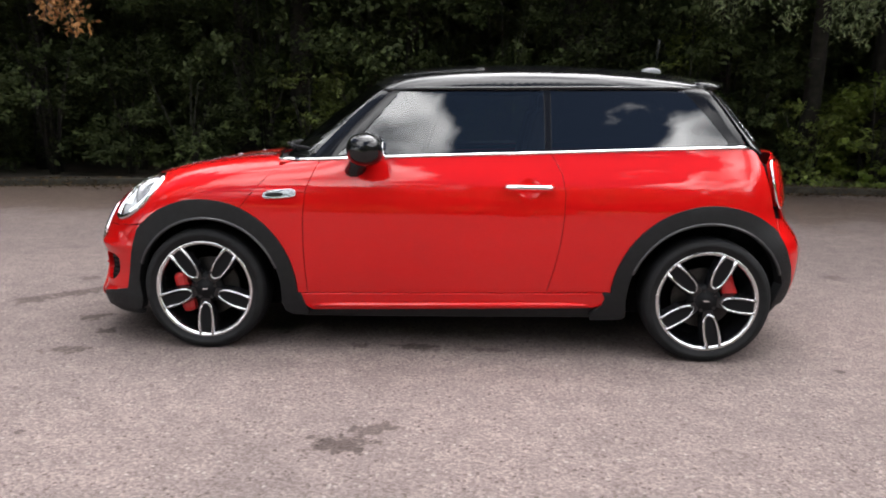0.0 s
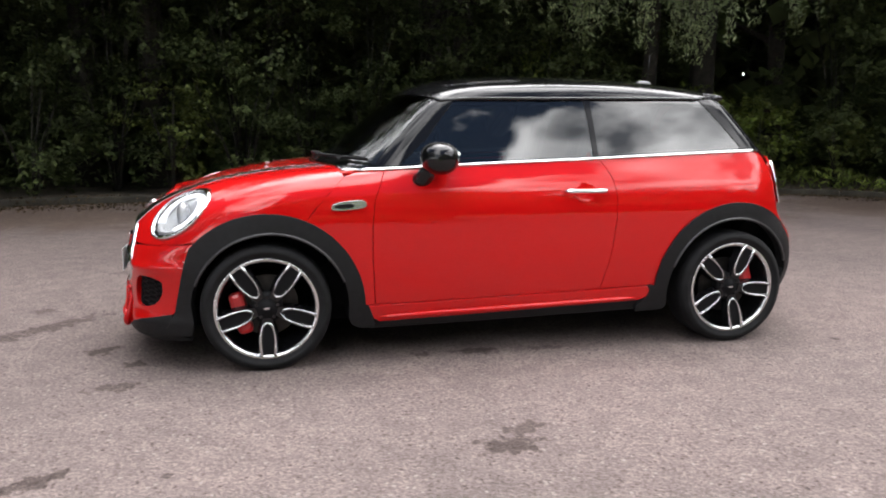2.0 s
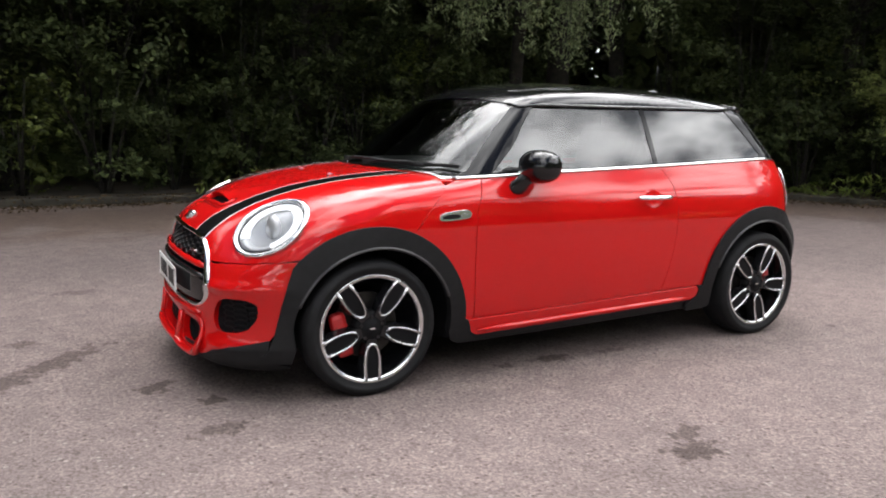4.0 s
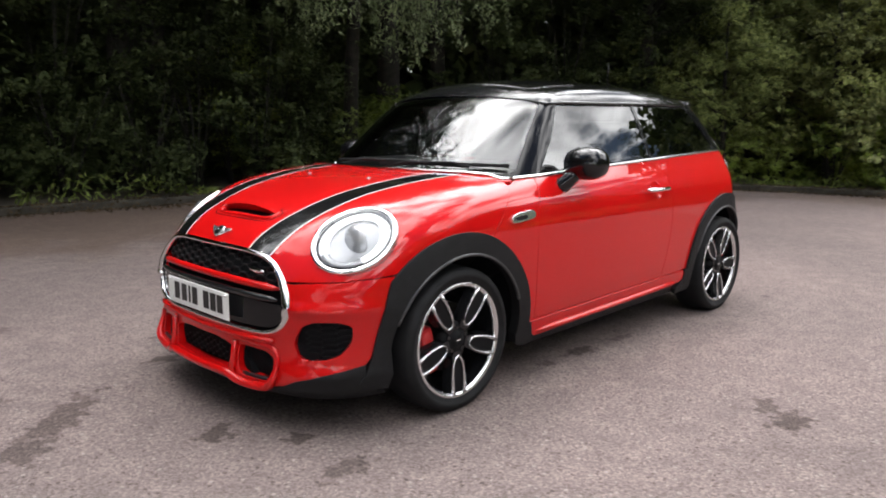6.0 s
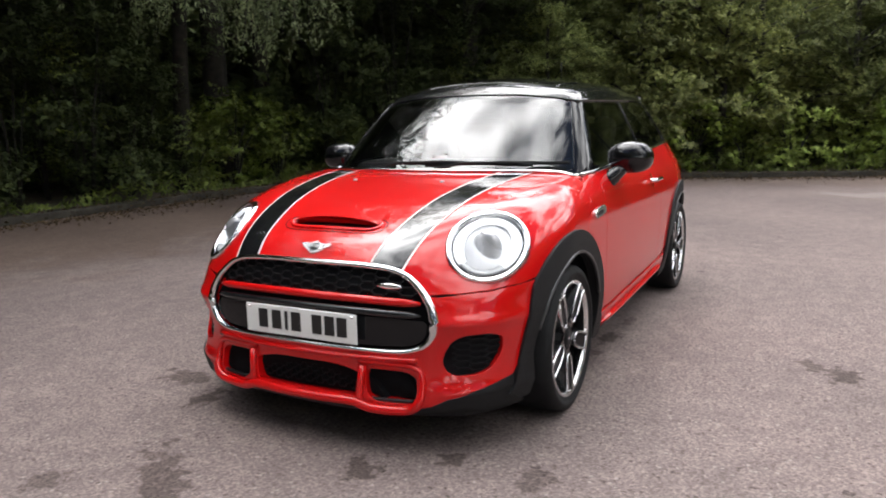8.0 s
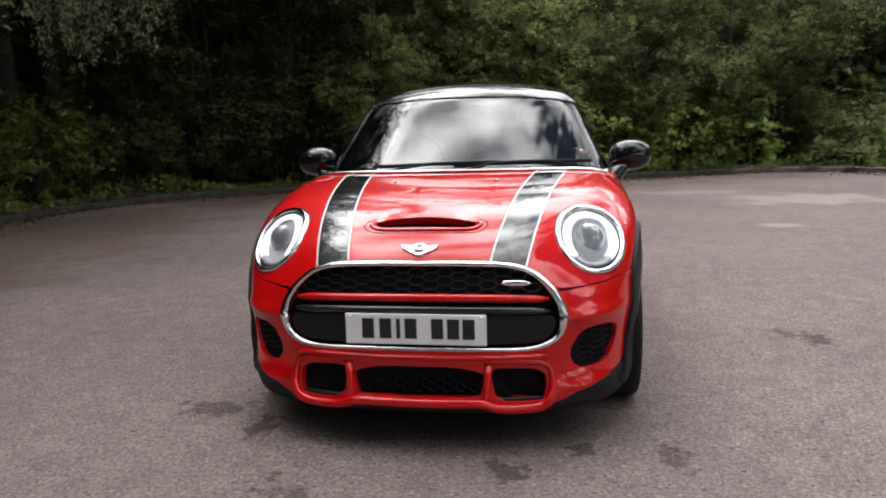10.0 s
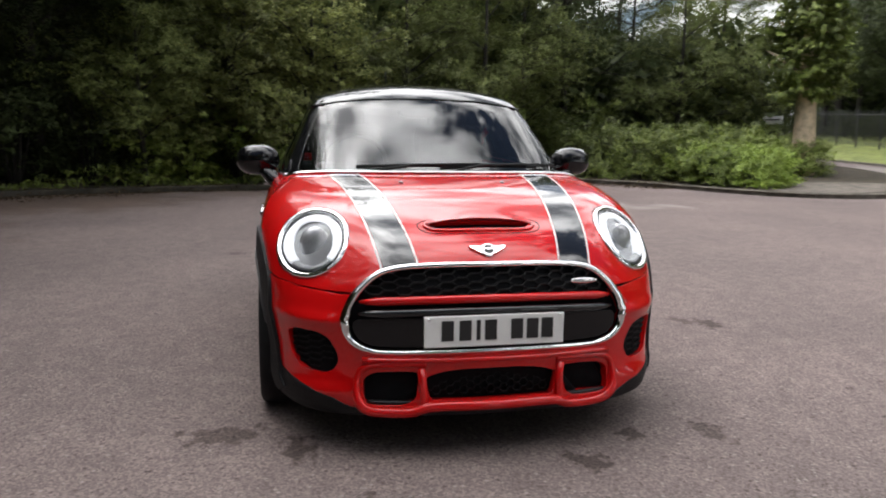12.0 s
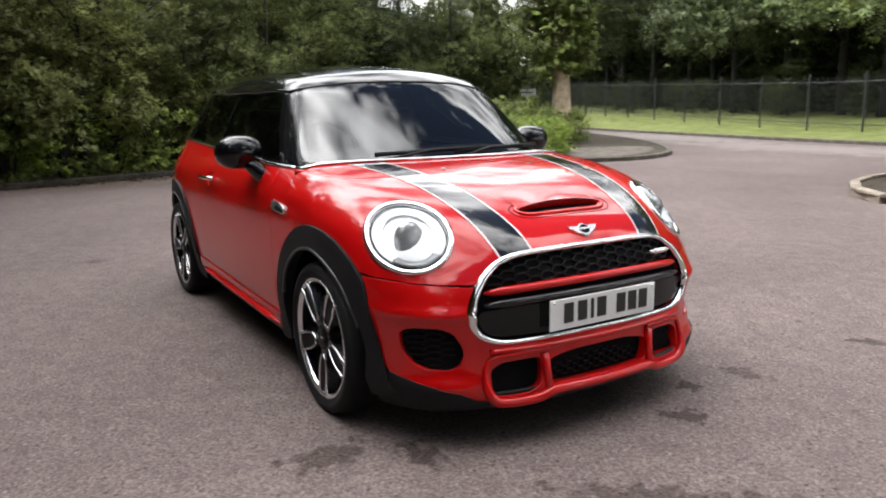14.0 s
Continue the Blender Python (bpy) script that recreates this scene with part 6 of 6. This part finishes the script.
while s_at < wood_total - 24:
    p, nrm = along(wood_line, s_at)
    # lit stretches take lighter leaves, the rest dark ones: light put into colour
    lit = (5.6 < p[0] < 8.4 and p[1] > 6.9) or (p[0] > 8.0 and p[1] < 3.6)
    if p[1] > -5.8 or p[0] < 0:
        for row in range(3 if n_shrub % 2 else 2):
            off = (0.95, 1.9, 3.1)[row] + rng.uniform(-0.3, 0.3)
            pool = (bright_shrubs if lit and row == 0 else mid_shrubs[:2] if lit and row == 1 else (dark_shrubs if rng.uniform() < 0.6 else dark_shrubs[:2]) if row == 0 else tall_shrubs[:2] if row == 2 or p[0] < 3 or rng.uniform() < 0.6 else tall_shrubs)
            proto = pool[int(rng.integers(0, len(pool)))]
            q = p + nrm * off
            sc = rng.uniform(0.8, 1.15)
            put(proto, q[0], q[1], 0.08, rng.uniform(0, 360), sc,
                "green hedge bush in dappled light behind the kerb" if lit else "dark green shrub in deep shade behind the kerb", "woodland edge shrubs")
            n_shrub += 1
    s_at += step_s * rng.uniform(0.85, 1.3)

# tall trees of the wood
drooper = tree(9.0, 0.22, 3.8, 2.7, 24000, 0.15, LEAF_HAZE, BARK, 16)
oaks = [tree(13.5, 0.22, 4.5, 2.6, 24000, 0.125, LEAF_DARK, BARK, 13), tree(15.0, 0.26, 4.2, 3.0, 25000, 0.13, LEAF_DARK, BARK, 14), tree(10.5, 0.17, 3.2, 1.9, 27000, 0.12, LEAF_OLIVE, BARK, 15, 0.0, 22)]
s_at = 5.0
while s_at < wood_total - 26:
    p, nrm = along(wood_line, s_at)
    # crowns in the lit stretch get the lighter leaf in place of light
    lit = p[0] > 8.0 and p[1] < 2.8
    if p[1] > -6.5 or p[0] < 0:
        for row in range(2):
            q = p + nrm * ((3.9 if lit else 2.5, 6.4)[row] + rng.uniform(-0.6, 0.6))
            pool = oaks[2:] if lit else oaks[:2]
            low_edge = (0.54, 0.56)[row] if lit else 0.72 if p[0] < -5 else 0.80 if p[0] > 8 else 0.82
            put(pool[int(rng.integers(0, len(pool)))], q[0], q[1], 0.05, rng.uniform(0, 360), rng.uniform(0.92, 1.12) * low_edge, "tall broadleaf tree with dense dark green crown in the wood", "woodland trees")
    s_at += rng.uniform(2.6, 3.6)

# wide old trees at the kerb, whose limbs reach out over the asphalt
spreader = tree(15.0, 0.30, 5.8, 4.6, 27000, 0.20, LEAF_DARK, BARK, 18)
for x, y, turn, sc in [(-3.2, 9.4, 140, 0.88), (2.4, 10.0, 250, 0.86), (7.2, 9.2, 80, 0.95)]:
    put(spreader, x, y, 0.05, turn, sc, "wide old tree with limbs spreading over the asphalt", "woodland trees")

# far wood: a deep thicket that closes the gaps, its dark leaves standing for shade
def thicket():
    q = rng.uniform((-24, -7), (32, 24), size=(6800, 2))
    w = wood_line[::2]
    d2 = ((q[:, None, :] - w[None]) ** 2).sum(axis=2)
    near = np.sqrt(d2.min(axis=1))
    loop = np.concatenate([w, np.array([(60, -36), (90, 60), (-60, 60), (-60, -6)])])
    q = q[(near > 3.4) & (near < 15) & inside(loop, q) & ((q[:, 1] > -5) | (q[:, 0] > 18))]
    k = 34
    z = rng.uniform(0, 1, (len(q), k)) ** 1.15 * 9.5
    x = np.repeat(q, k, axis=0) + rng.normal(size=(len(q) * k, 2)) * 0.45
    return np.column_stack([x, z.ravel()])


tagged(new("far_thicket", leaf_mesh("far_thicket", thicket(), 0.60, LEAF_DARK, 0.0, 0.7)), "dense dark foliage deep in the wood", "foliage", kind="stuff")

# dark filler leaves give the deep shade under the trees beyond the railings
def thicket_beyond():
    pts = []
    for x, y in fence_line[::2]:
        k = 900
        d = 10.5 + rng.uniform(0, 1, k) ** 0.8 * 7.0
        z = 0.4 + rng.uniform(0, 1, k) ** 1.1 * np.clip(3.0 + (d - 10.5) * 0.9, 3.0, 9.0)
        pts.append(np.column_stack([x + 0.36 * d + rng.normal(size=k) * 0.5, y - 0.93 * d, z]))
    return np.concatenate(pts)


# weeds and rough grass on the strip behind the kerb
def weeds():
    pts = []
    for s in np.arange(6, wood_total - 20, 0.02):
        p, nrm = along(wood_line, s)
        thick_ = 5 if p[0] > 3.0 else 3 if p[0] > -0.5 else 0
        if p[0] > 0 and p[1] < -7.2:
            break
        for _ in range(thick_):
            if rng.uniform() < 0.35:
                continue
            d = 0.16 + abs(rng.normal()) * 0.28
            q = p + nrm * d + rng.normal(size=2) * 0.03
            pts.append((q[0], q[1], 0.10 + rng.uniform(0, 0.22) * (1.0 + 0.8 * math.sin(s * 1.7))))
    return np.array(pts)


tagged(new("verge_weeds", leaf_mesh("verge_weeds", weeds(), 0.13, LEAF_LIGHT, -0.9, 0.22)), "rough grass and weeds behind the kerb", "weeds", kind="stuff")


# fallen leaves gathered at the kerb
def litter():
    pts = []
    for s in np.arange(8, wood_total - 24, 0.0035):
        p, nrm = along(wood_line, s)
        if p[0] > 0 and p[1] < -8.0:
            break
        d = -abs(rng.normal()) * (0.30 + 0.15 * math.sin(0.9 * s)) + 0.06
        q = p + nrm * d
        pts.append((q[0], q[1], 0.008 if d < -0.05 else rng.uniform(0.01, 0.10) if d < 0 else 0.118))
    return np.array(pts)


LITTER = leaf_material("dry_leaf", (0.03, 0.022, 0.013), (0.11, 0.075, 0.04), 0.85, 0.0, 0.1)
tagged(new("leaf_litter", leaf_mesh("leaf_litter", litter(), 0.042, LITTER, 0.0, 0.6)), "dry brown leaves lying along the kerb", "leaves", kind="stuff")


# drooping pale-leaved tree over the wood's edge
def willow(x, y, strands, label):
    top = tagged(new("drooping_tree"), label, "tree")
    top.location = (x, y, 0.05)
    spine = [(0, 0, 0), (0.05, -0.05, 2.0), (0.0, -0.3, 4.2), (-0.2, -0.7, 6.0), (-0.3, -0.8, 7.5)]
    lines = [(spine, 0.17, 0.05)]
    pts = []
    for ex, ey, ez, low in strands:
        a = np.array([-0.1, -0.4, rng.uniform(4.4, 5.6)])
        e = np.array([ex - x, ey - y, ez])
        m = (a + e) / 2 + np.array([0, 0, 0.7])
        lines.append(([a, m, e], 0.045, 0.012))
        for _ in range(9):
            k = rng.uniform(0.45, 1.0)
            b = (1 - k) ** 2 * a + 2 * k * (1 - k) * m + k * k * e + rng.normal(size=3) * np.array([0.16, 0.16, 0.05])
            drop = (b[2] - low) * rng.uniform(0.55, 1.0)
            steps = np.linspace(0, 1, 5)
            sway = rng.normal(size=2) * 0.10
            twig = [b + np.array([sway[0] * t * t, sway[1] * t * t, -drop * t]) for t in steps]
            lines.append((twig, 0.007, 0.002))
            n = int(44 * max(drop, 0.4))
            t = rng.uniform(0, 1, n) ** 0.8
            c = b[None] + np.stack([sway[0] * t * t, sway[1] * t * t, -drop * t], axis=1)
            pts.append(c + rng.normal(size=(n, 3)) * 0.045)
    ob = new("trunk", branch_mesh("trunk", lines, BARK))
    ob.parent = top
    ob = new("crown", leaf_mesh("crown", np.concatenate(pts), 0.085, LEAF_PALE, 1.1, 0.30))
    ob.parent = top
    return top


willow(5.6, 8.6, [(2.2, 6.4, 3.2, 2.35), (2.9, 6.0, 3.2, 2.3), (3.5, 5.7, 3.3, 2.3), (4.0, 5.3, 3.3, 2.15), (4.6, 5.1, 3.2, 1.98), (4.95, 5.1, 3.2, 1.95), (5.3, 5.3, 3.4, 2.15),
                  (6.1, 5.6, 3.4, 2.55), (6.8, 5.9, 3.6, 2.6), (3.2, 7.0, 3.6, 2.4), (1.4, 7.4, 3.5, 2.6)], "tree with pale silvery leaves drooping over the car park")

# dead rust-coloured spray hanging at the wood's edge
spray = tagged(new("hanging_branch"), "rust-brown dead leaves on a hanging branch", "branch")
DEADLEAF = leaf_material("dead_leaf", (0.16, 0.07, 0.025), (0.34, 0.17, 0.06), 0.7, 0.2)
sp0 = np.array([-4.85, 4.3, 2.75])
twigs, leafs = [([sp0 + [0.2, 2.6, 1.2], sp0 + [0.1, 1.0, 0.8], sp0], 0.03, 0.01)], []
for i in range(9):
    a = rng.normal(size=2) * 0.16
    ln = rng.uniform(0.25, 0.75)
    twigs.append(([sp0, sp0 + [a[0] * 0.6, a[1] * 0.6, -ln * 0.5], sp0 + [a[0], a[1], -ln]], 0.008, 0.003))
    t = rng.uniform(0, 1, 60)[:, None]
    leafs.append(sp0 + np.concatenate([a[None] * t, -ln * t], axis=1) + rng.normal(size=(60, 3)) * 0.05)
ob = new("twigs", branch_mesh("twigs", twigs, BARK))
ob.parent = spray
ob = new("dead_leaves", leaf_mesh("dead_leaves", np.concatenate(leafs), 0.09, DEADLEAF, 1.0, 0.4))
ob.parent = spray

# low bright bushes on the kerbed island
fern = shrub(0.95, 0.95, 11000, 0.066, LEAF_FERN, 44)
olive = shrub(1.1, 1.35, 11000, 0.075, LEAF_MID, 48)
for x, y, sc, kind_ in [(10.1, -9.45, 0.62, 0), (11.0, -9.0, 0.8, 0), (10.8, -10.1, 0.9, 0), (11.8, -10.3, 0.95, 0), (11.7, -9.2, 1.0, 0), (12.0, -10.4, 1.0, 1), (12.6, -9.0, 1.1, 1),
                       (12.7, -10.4, 1.2, 1), (13.6, -8.4, 1.15, 1), (14.0, -9.8, 1.25, 1), (14.6, -7.4, 1.2, 1), (15.2, -8.8, 1.3, 1), (13.0, -11.3, 1.0, 1), (14.8, -11.6, 1.2, 1), (13.4, -10.6, 1.3, 1), (16.2, -10.2, 1.3, 1), (16.4, -7.4, 1.5, 1), (14.6, -14.0, 0.95, 1), (15.3, -13.7, 0.9, 1)]:
    put(olive if kind_ else fern, x, y, 0.08, rng.uniform(0, 360), sc * (0.8 if kind_ else 0.95), "low spreading olive-green shrub on the island" if kind_ else "bright green mounded shrub on the kerbed island", "island shrubs")

# tree with a pale trunk and ivy-like crown on the island
ivy = tree(9.0, 0.36, 1.4, 2.25, 46000, 0.13, LEAF_MID, PALEBARK, 12, 0.0, 240)
put(ivy, 15.4, -14.6, 0.05, 40, 1.0, "mature tree with pale tan trunk beside the road")
lime = tree(8.0, 0.20, 2.6, 1.1, 17000, 0.135, LEAF_EDGE, BARK, 16, 0.0, 16)
# middle stretch uses the lighter leaf that stands for light on it
for x, y, sc in [(10.9, 3.5, 0.62), (12.2, 3.6, 0.8), (12.0, 1.9, 0.7), (12.9, 1.6, 0.85), (12.4, 0.2, 0.65), (13.2, -0.4, 0.8), (14.0, -2.2, 0.88), (15.0, -4.4, 0.95), (16.4, -6.0, 0.95), (11.6, 5.6, 0.8)]:
    put(lime if -1 < y < 2.5 else oaks[2] if y < 4 else oaks[0], x, y, 0.05, rng.uniform(0, 360), sc * (0.85 if -1 < y < 2.5 else 0.62 if y < 4 else 1.0), "leafy tree with olive green crown at the wood edge", "edge trees")
for x, y, sc, i in [(18.5, -8.0, 1.1, 1), (21, -11.5, 1.05, 0), (19.5, -14.2, 0.95, 2), (24, -15.5, 1.15, 2), (17.6, -11.6, 0.8, 2), (27, -12.5, 1.3, 0), (30, -18.5, 0.95, 0), (34, -15, 1.0, 1), (27.5, -21.5, 0.9, 2), (23.5, -8.6, 1.2, 0), (31, -21.4, 0.8, 0), (36, -25.5, 0.8, 1), (26.8, -17.6, 0.85, 0), (22.2, -13.4, 0.75, 0),
                    (29, -10.2, 1.35, 0), (33, -12.8, 1.5, 1), (38, -17.4, 1.6, 0), (30.5, -15.4, 1.3, 1), (37, -10.5, 1.6, 1), (33, -20.5, 1.4, 0), (22.6, -18.8, 0.8, 2)]:
    put(oaks[i], x, y, 0.05, rng.uniform(0, 360), sc * (0.58 if i < 2 else 0.75), "broadleaf tree with dark trunk behind the island", "island trees")

for x, y, sc, i in [(17.4, -8.6, 0.75, 2), (18.6, -10.4, 0.8, 1), (18.2, -12.4, 0.7, 0), (20.2, -13.0, 0.85, 1), (21.8, -15.4, 0.85, 0), (23.6, -17.6, 0.9, 1), (25.6, -19.4, 0.85, 0), (28.0, -20.2, 0.9, 1), (22.6, -11.0, 0.95, 1), (25.0, -14.0, 0.95, 0), (21.7, -18.2, 0.75, 0), (23.0, -19.4, 0.8, 1), (18.6, -15.9, 0.55, 2),
                    (38, -26.5, 1.3, 0), (40, -28.5, 1.4, 1), (43, -30.6, 1.4, 0), (46, -32.6, 1.5, 1), (50, -33.0, 1.6, 0), (50, -37.0, 1.6, 1)]:
    put(tall_shrubs[i], x, y, 0.05, rng.uniform(0, 360), sc, "tall dark bush under the trees behind the island", "island undergrowth")


def thicket_island():
    q = rng.uniform((18, -22), (30, -4), size=(1500, 2))
    q = q[(q[:, 1] > -0.72 * (q[:, 0] - 18) - 14.3)]
    k = 26
    x = np.repeat(q, k, axis=0) + rng.normal(size=(len(q) * k, 2)) * 0.5
    return np.column_stack([x, rng.uniform(0, 1, len(x)) ** 1.0 * (4.2 + 1.0 * np.sin(1.1 * x[:, 0]) * np.cos(0.9 * x[:, 1]))])


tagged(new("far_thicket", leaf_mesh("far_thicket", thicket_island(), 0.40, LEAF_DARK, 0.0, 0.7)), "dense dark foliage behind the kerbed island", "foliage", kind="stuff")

# railings along the grass
fence_line, fence_len = smooth_line([(-16, -20.0), (-2, -21.3), (5, -22.8), (11.2, -24.8), (19.3, -27.0), (26.5, -28.9), (36, -31.8), (60, -41)], 260)
railing = tagged(new("railing_fence"), "tall black metal bar railing on the grass", "fence")
bar_me = bpy.data.meshes.new("bar")
v, f = tube([(0, 0, 0.10), (0, 0, 1.0), (0, 0, 1.94), (0, 0, 2.02)], 0.0115, 6, False, 1.0, [1, 1, 1, 0.2])
bar_me.from_pydata([tuple(map(float, q)) for q in v], [], f)
bar_me.materials.append(IRON)
post_me = bpy.data.meshes.new("post")
bmp = bevel_box((0.06, 0.06, 2.12), (0, 0, 1.03), 0.006, None, 1)
bmp.to_mesh(post_me)
bmp.free()
post_me.materials.append(IRON)
s0, s1 = 22.0, min(fence_len, 60.0)
posts = []
for k, s in enumerate(np.arange(s0, s1, 0.135)):
    p, nrm = along(fence_line, s)
    zg = rise(p[0]) + 0.02
    if k % 20 == 0:
        ob = new("post", post_me)
        posts.append((p, zg))
    else:
        ob = new("bar", bar_me)
    ob.parent = railing
    ob.location = (p[0], p[1], zg)
for z in (0.28, 1.80):
    for (a, za), (b, zb) in zip(posts, posts[1:]):
        v, f = tube([(a[0], a[1], za + z), (b[0], b[1], zb + z)], 0.016, 4)
        part_data("rail", v, f, IRON, railing, "", None, False)

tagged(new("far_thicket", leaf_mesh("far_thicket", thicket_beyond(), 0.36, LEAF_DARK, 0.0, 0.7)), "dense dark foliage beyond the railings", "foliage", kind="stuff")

# trees and hedge beyond the railings
for i, s in enumerate(np.arange(12.0, fence_len - 2, 3.4)):
    p, nrm = along(fence_line, s)
    q = p - nrm * rng.uniform(6.0, 7.6)
    put(drooper if p[0] < 29 else oaks[i % 2], q[0], q[1], 0.5, rng.uniform(0, 360), rng.uniform(1.0, 1.25), "broad tree with drooping foliage beyond the railings", "trees beyond the railings")
    q = p - nrm * rng.uniform(10.5, 13.5)
    put(oaks[(i + 1) % 2], q[0], q[1], 0.8, rng.uniform(0, 360), rng.uniform(1.2, 1.45) * (1.3 if p[0] > 14 else 1.0), "tall tree with a dense crown beyond the railings", "trees beyond the railings")
    for far in (4.2, 5.4, 8.5, 9.5):
        q = p - nrm * (far + rng.uniform(0, 1.2)) + rng.normal(size=2) * 0.8
        put(tall_shrubs[int(rng.integers(0, 2))], q[0], q[1], 0.45, rng.uniform(0, 360), rng.uniform(0.62, 0.9) * (0.8 if far < 6 else 1.15), "dark shrub under the trees beyond the railings", "hedge beyond the railings")

# small notice board on two legs behind the island
board = tagged(new("notice_board"), "small white notice board on two dark posts", "sign")
board.matrix_world = pose(20.6, -17.2, 0.08, 0, 0, -58)
for y_, name_ in ((-0.28, "post"), (0.28, "post")):
    part(name_, bevel_box((0.05, 0.05, 1.95), (0, y_, 0.97), 0.006, None, 1), IRON, board)
part("panel", bevel_box((0.03, 0.75, 0.30), (-0.04, 0, 1.78), 0.008, None, 1), SIGNWHITE, board)
part("panel_bar", bevel_box((0.004, 0.55, 0.05), (-0.058, 0, 1.80), 0.001, None, 1), IRON, board)

# planter by the entrance
for x, y, sc in [(0.9, -8.9, 0.5), (1.1, -9.9, 0.7), (0.0, -8.6, 0.9), (-1.6, -8.4, 0.9), (-0.4, -10.2, 1.0), (-2.4, -10.0, 1.0)]:
    put(fern, x, y, 0.08, rng.uniform(0, 360), sc, "bright green shrub in the kerbed planter", "planter shrubs")
sapling = tree(7.5, 0.11, 1.7, 2.15, 9000, 0.11, LEAF_LIGHT, BARK, 12)
put(sapling, 1.75, -9.9, 0.08, 30, 1.0, "young tree with bright green leaves in the kerbed planter")
put(olive, 0.9, -10.6, 0.08, 20, 1.1, "rounded olive-green shrub in the kerbed planter", "planter shrubs")

# unseen trees behind the camera's walk, added to block sky; glass and paint mirror them
for x, y, sc, i in [(-9.5, -7.6, 0.85, 0), (-12.5, -4.5, 0.95, 1), (-14.5, -9.5, 1.0, 0), (-12.0, 0.0, 0.85, 2), (-16, -2.5, 1.1, 1), (-19, -12, 1.0, 0), (-11, -17.5, 0.7, 2)]:
    put(oaks[i], x, y, 0.0, rng.uniform(0, 360), sc, "unseen broadleaf tree added round the car park", "car park trees")

for proto in bright_shrubs + tall_shrubs + dark_shrubs + mid_shrubs + oaks + [fern, olive, ivy, lime, drooper, spreader, sapling]:
    for o in (*proto.children_recursive, proto):
        bpy.data.objects.remove(o)
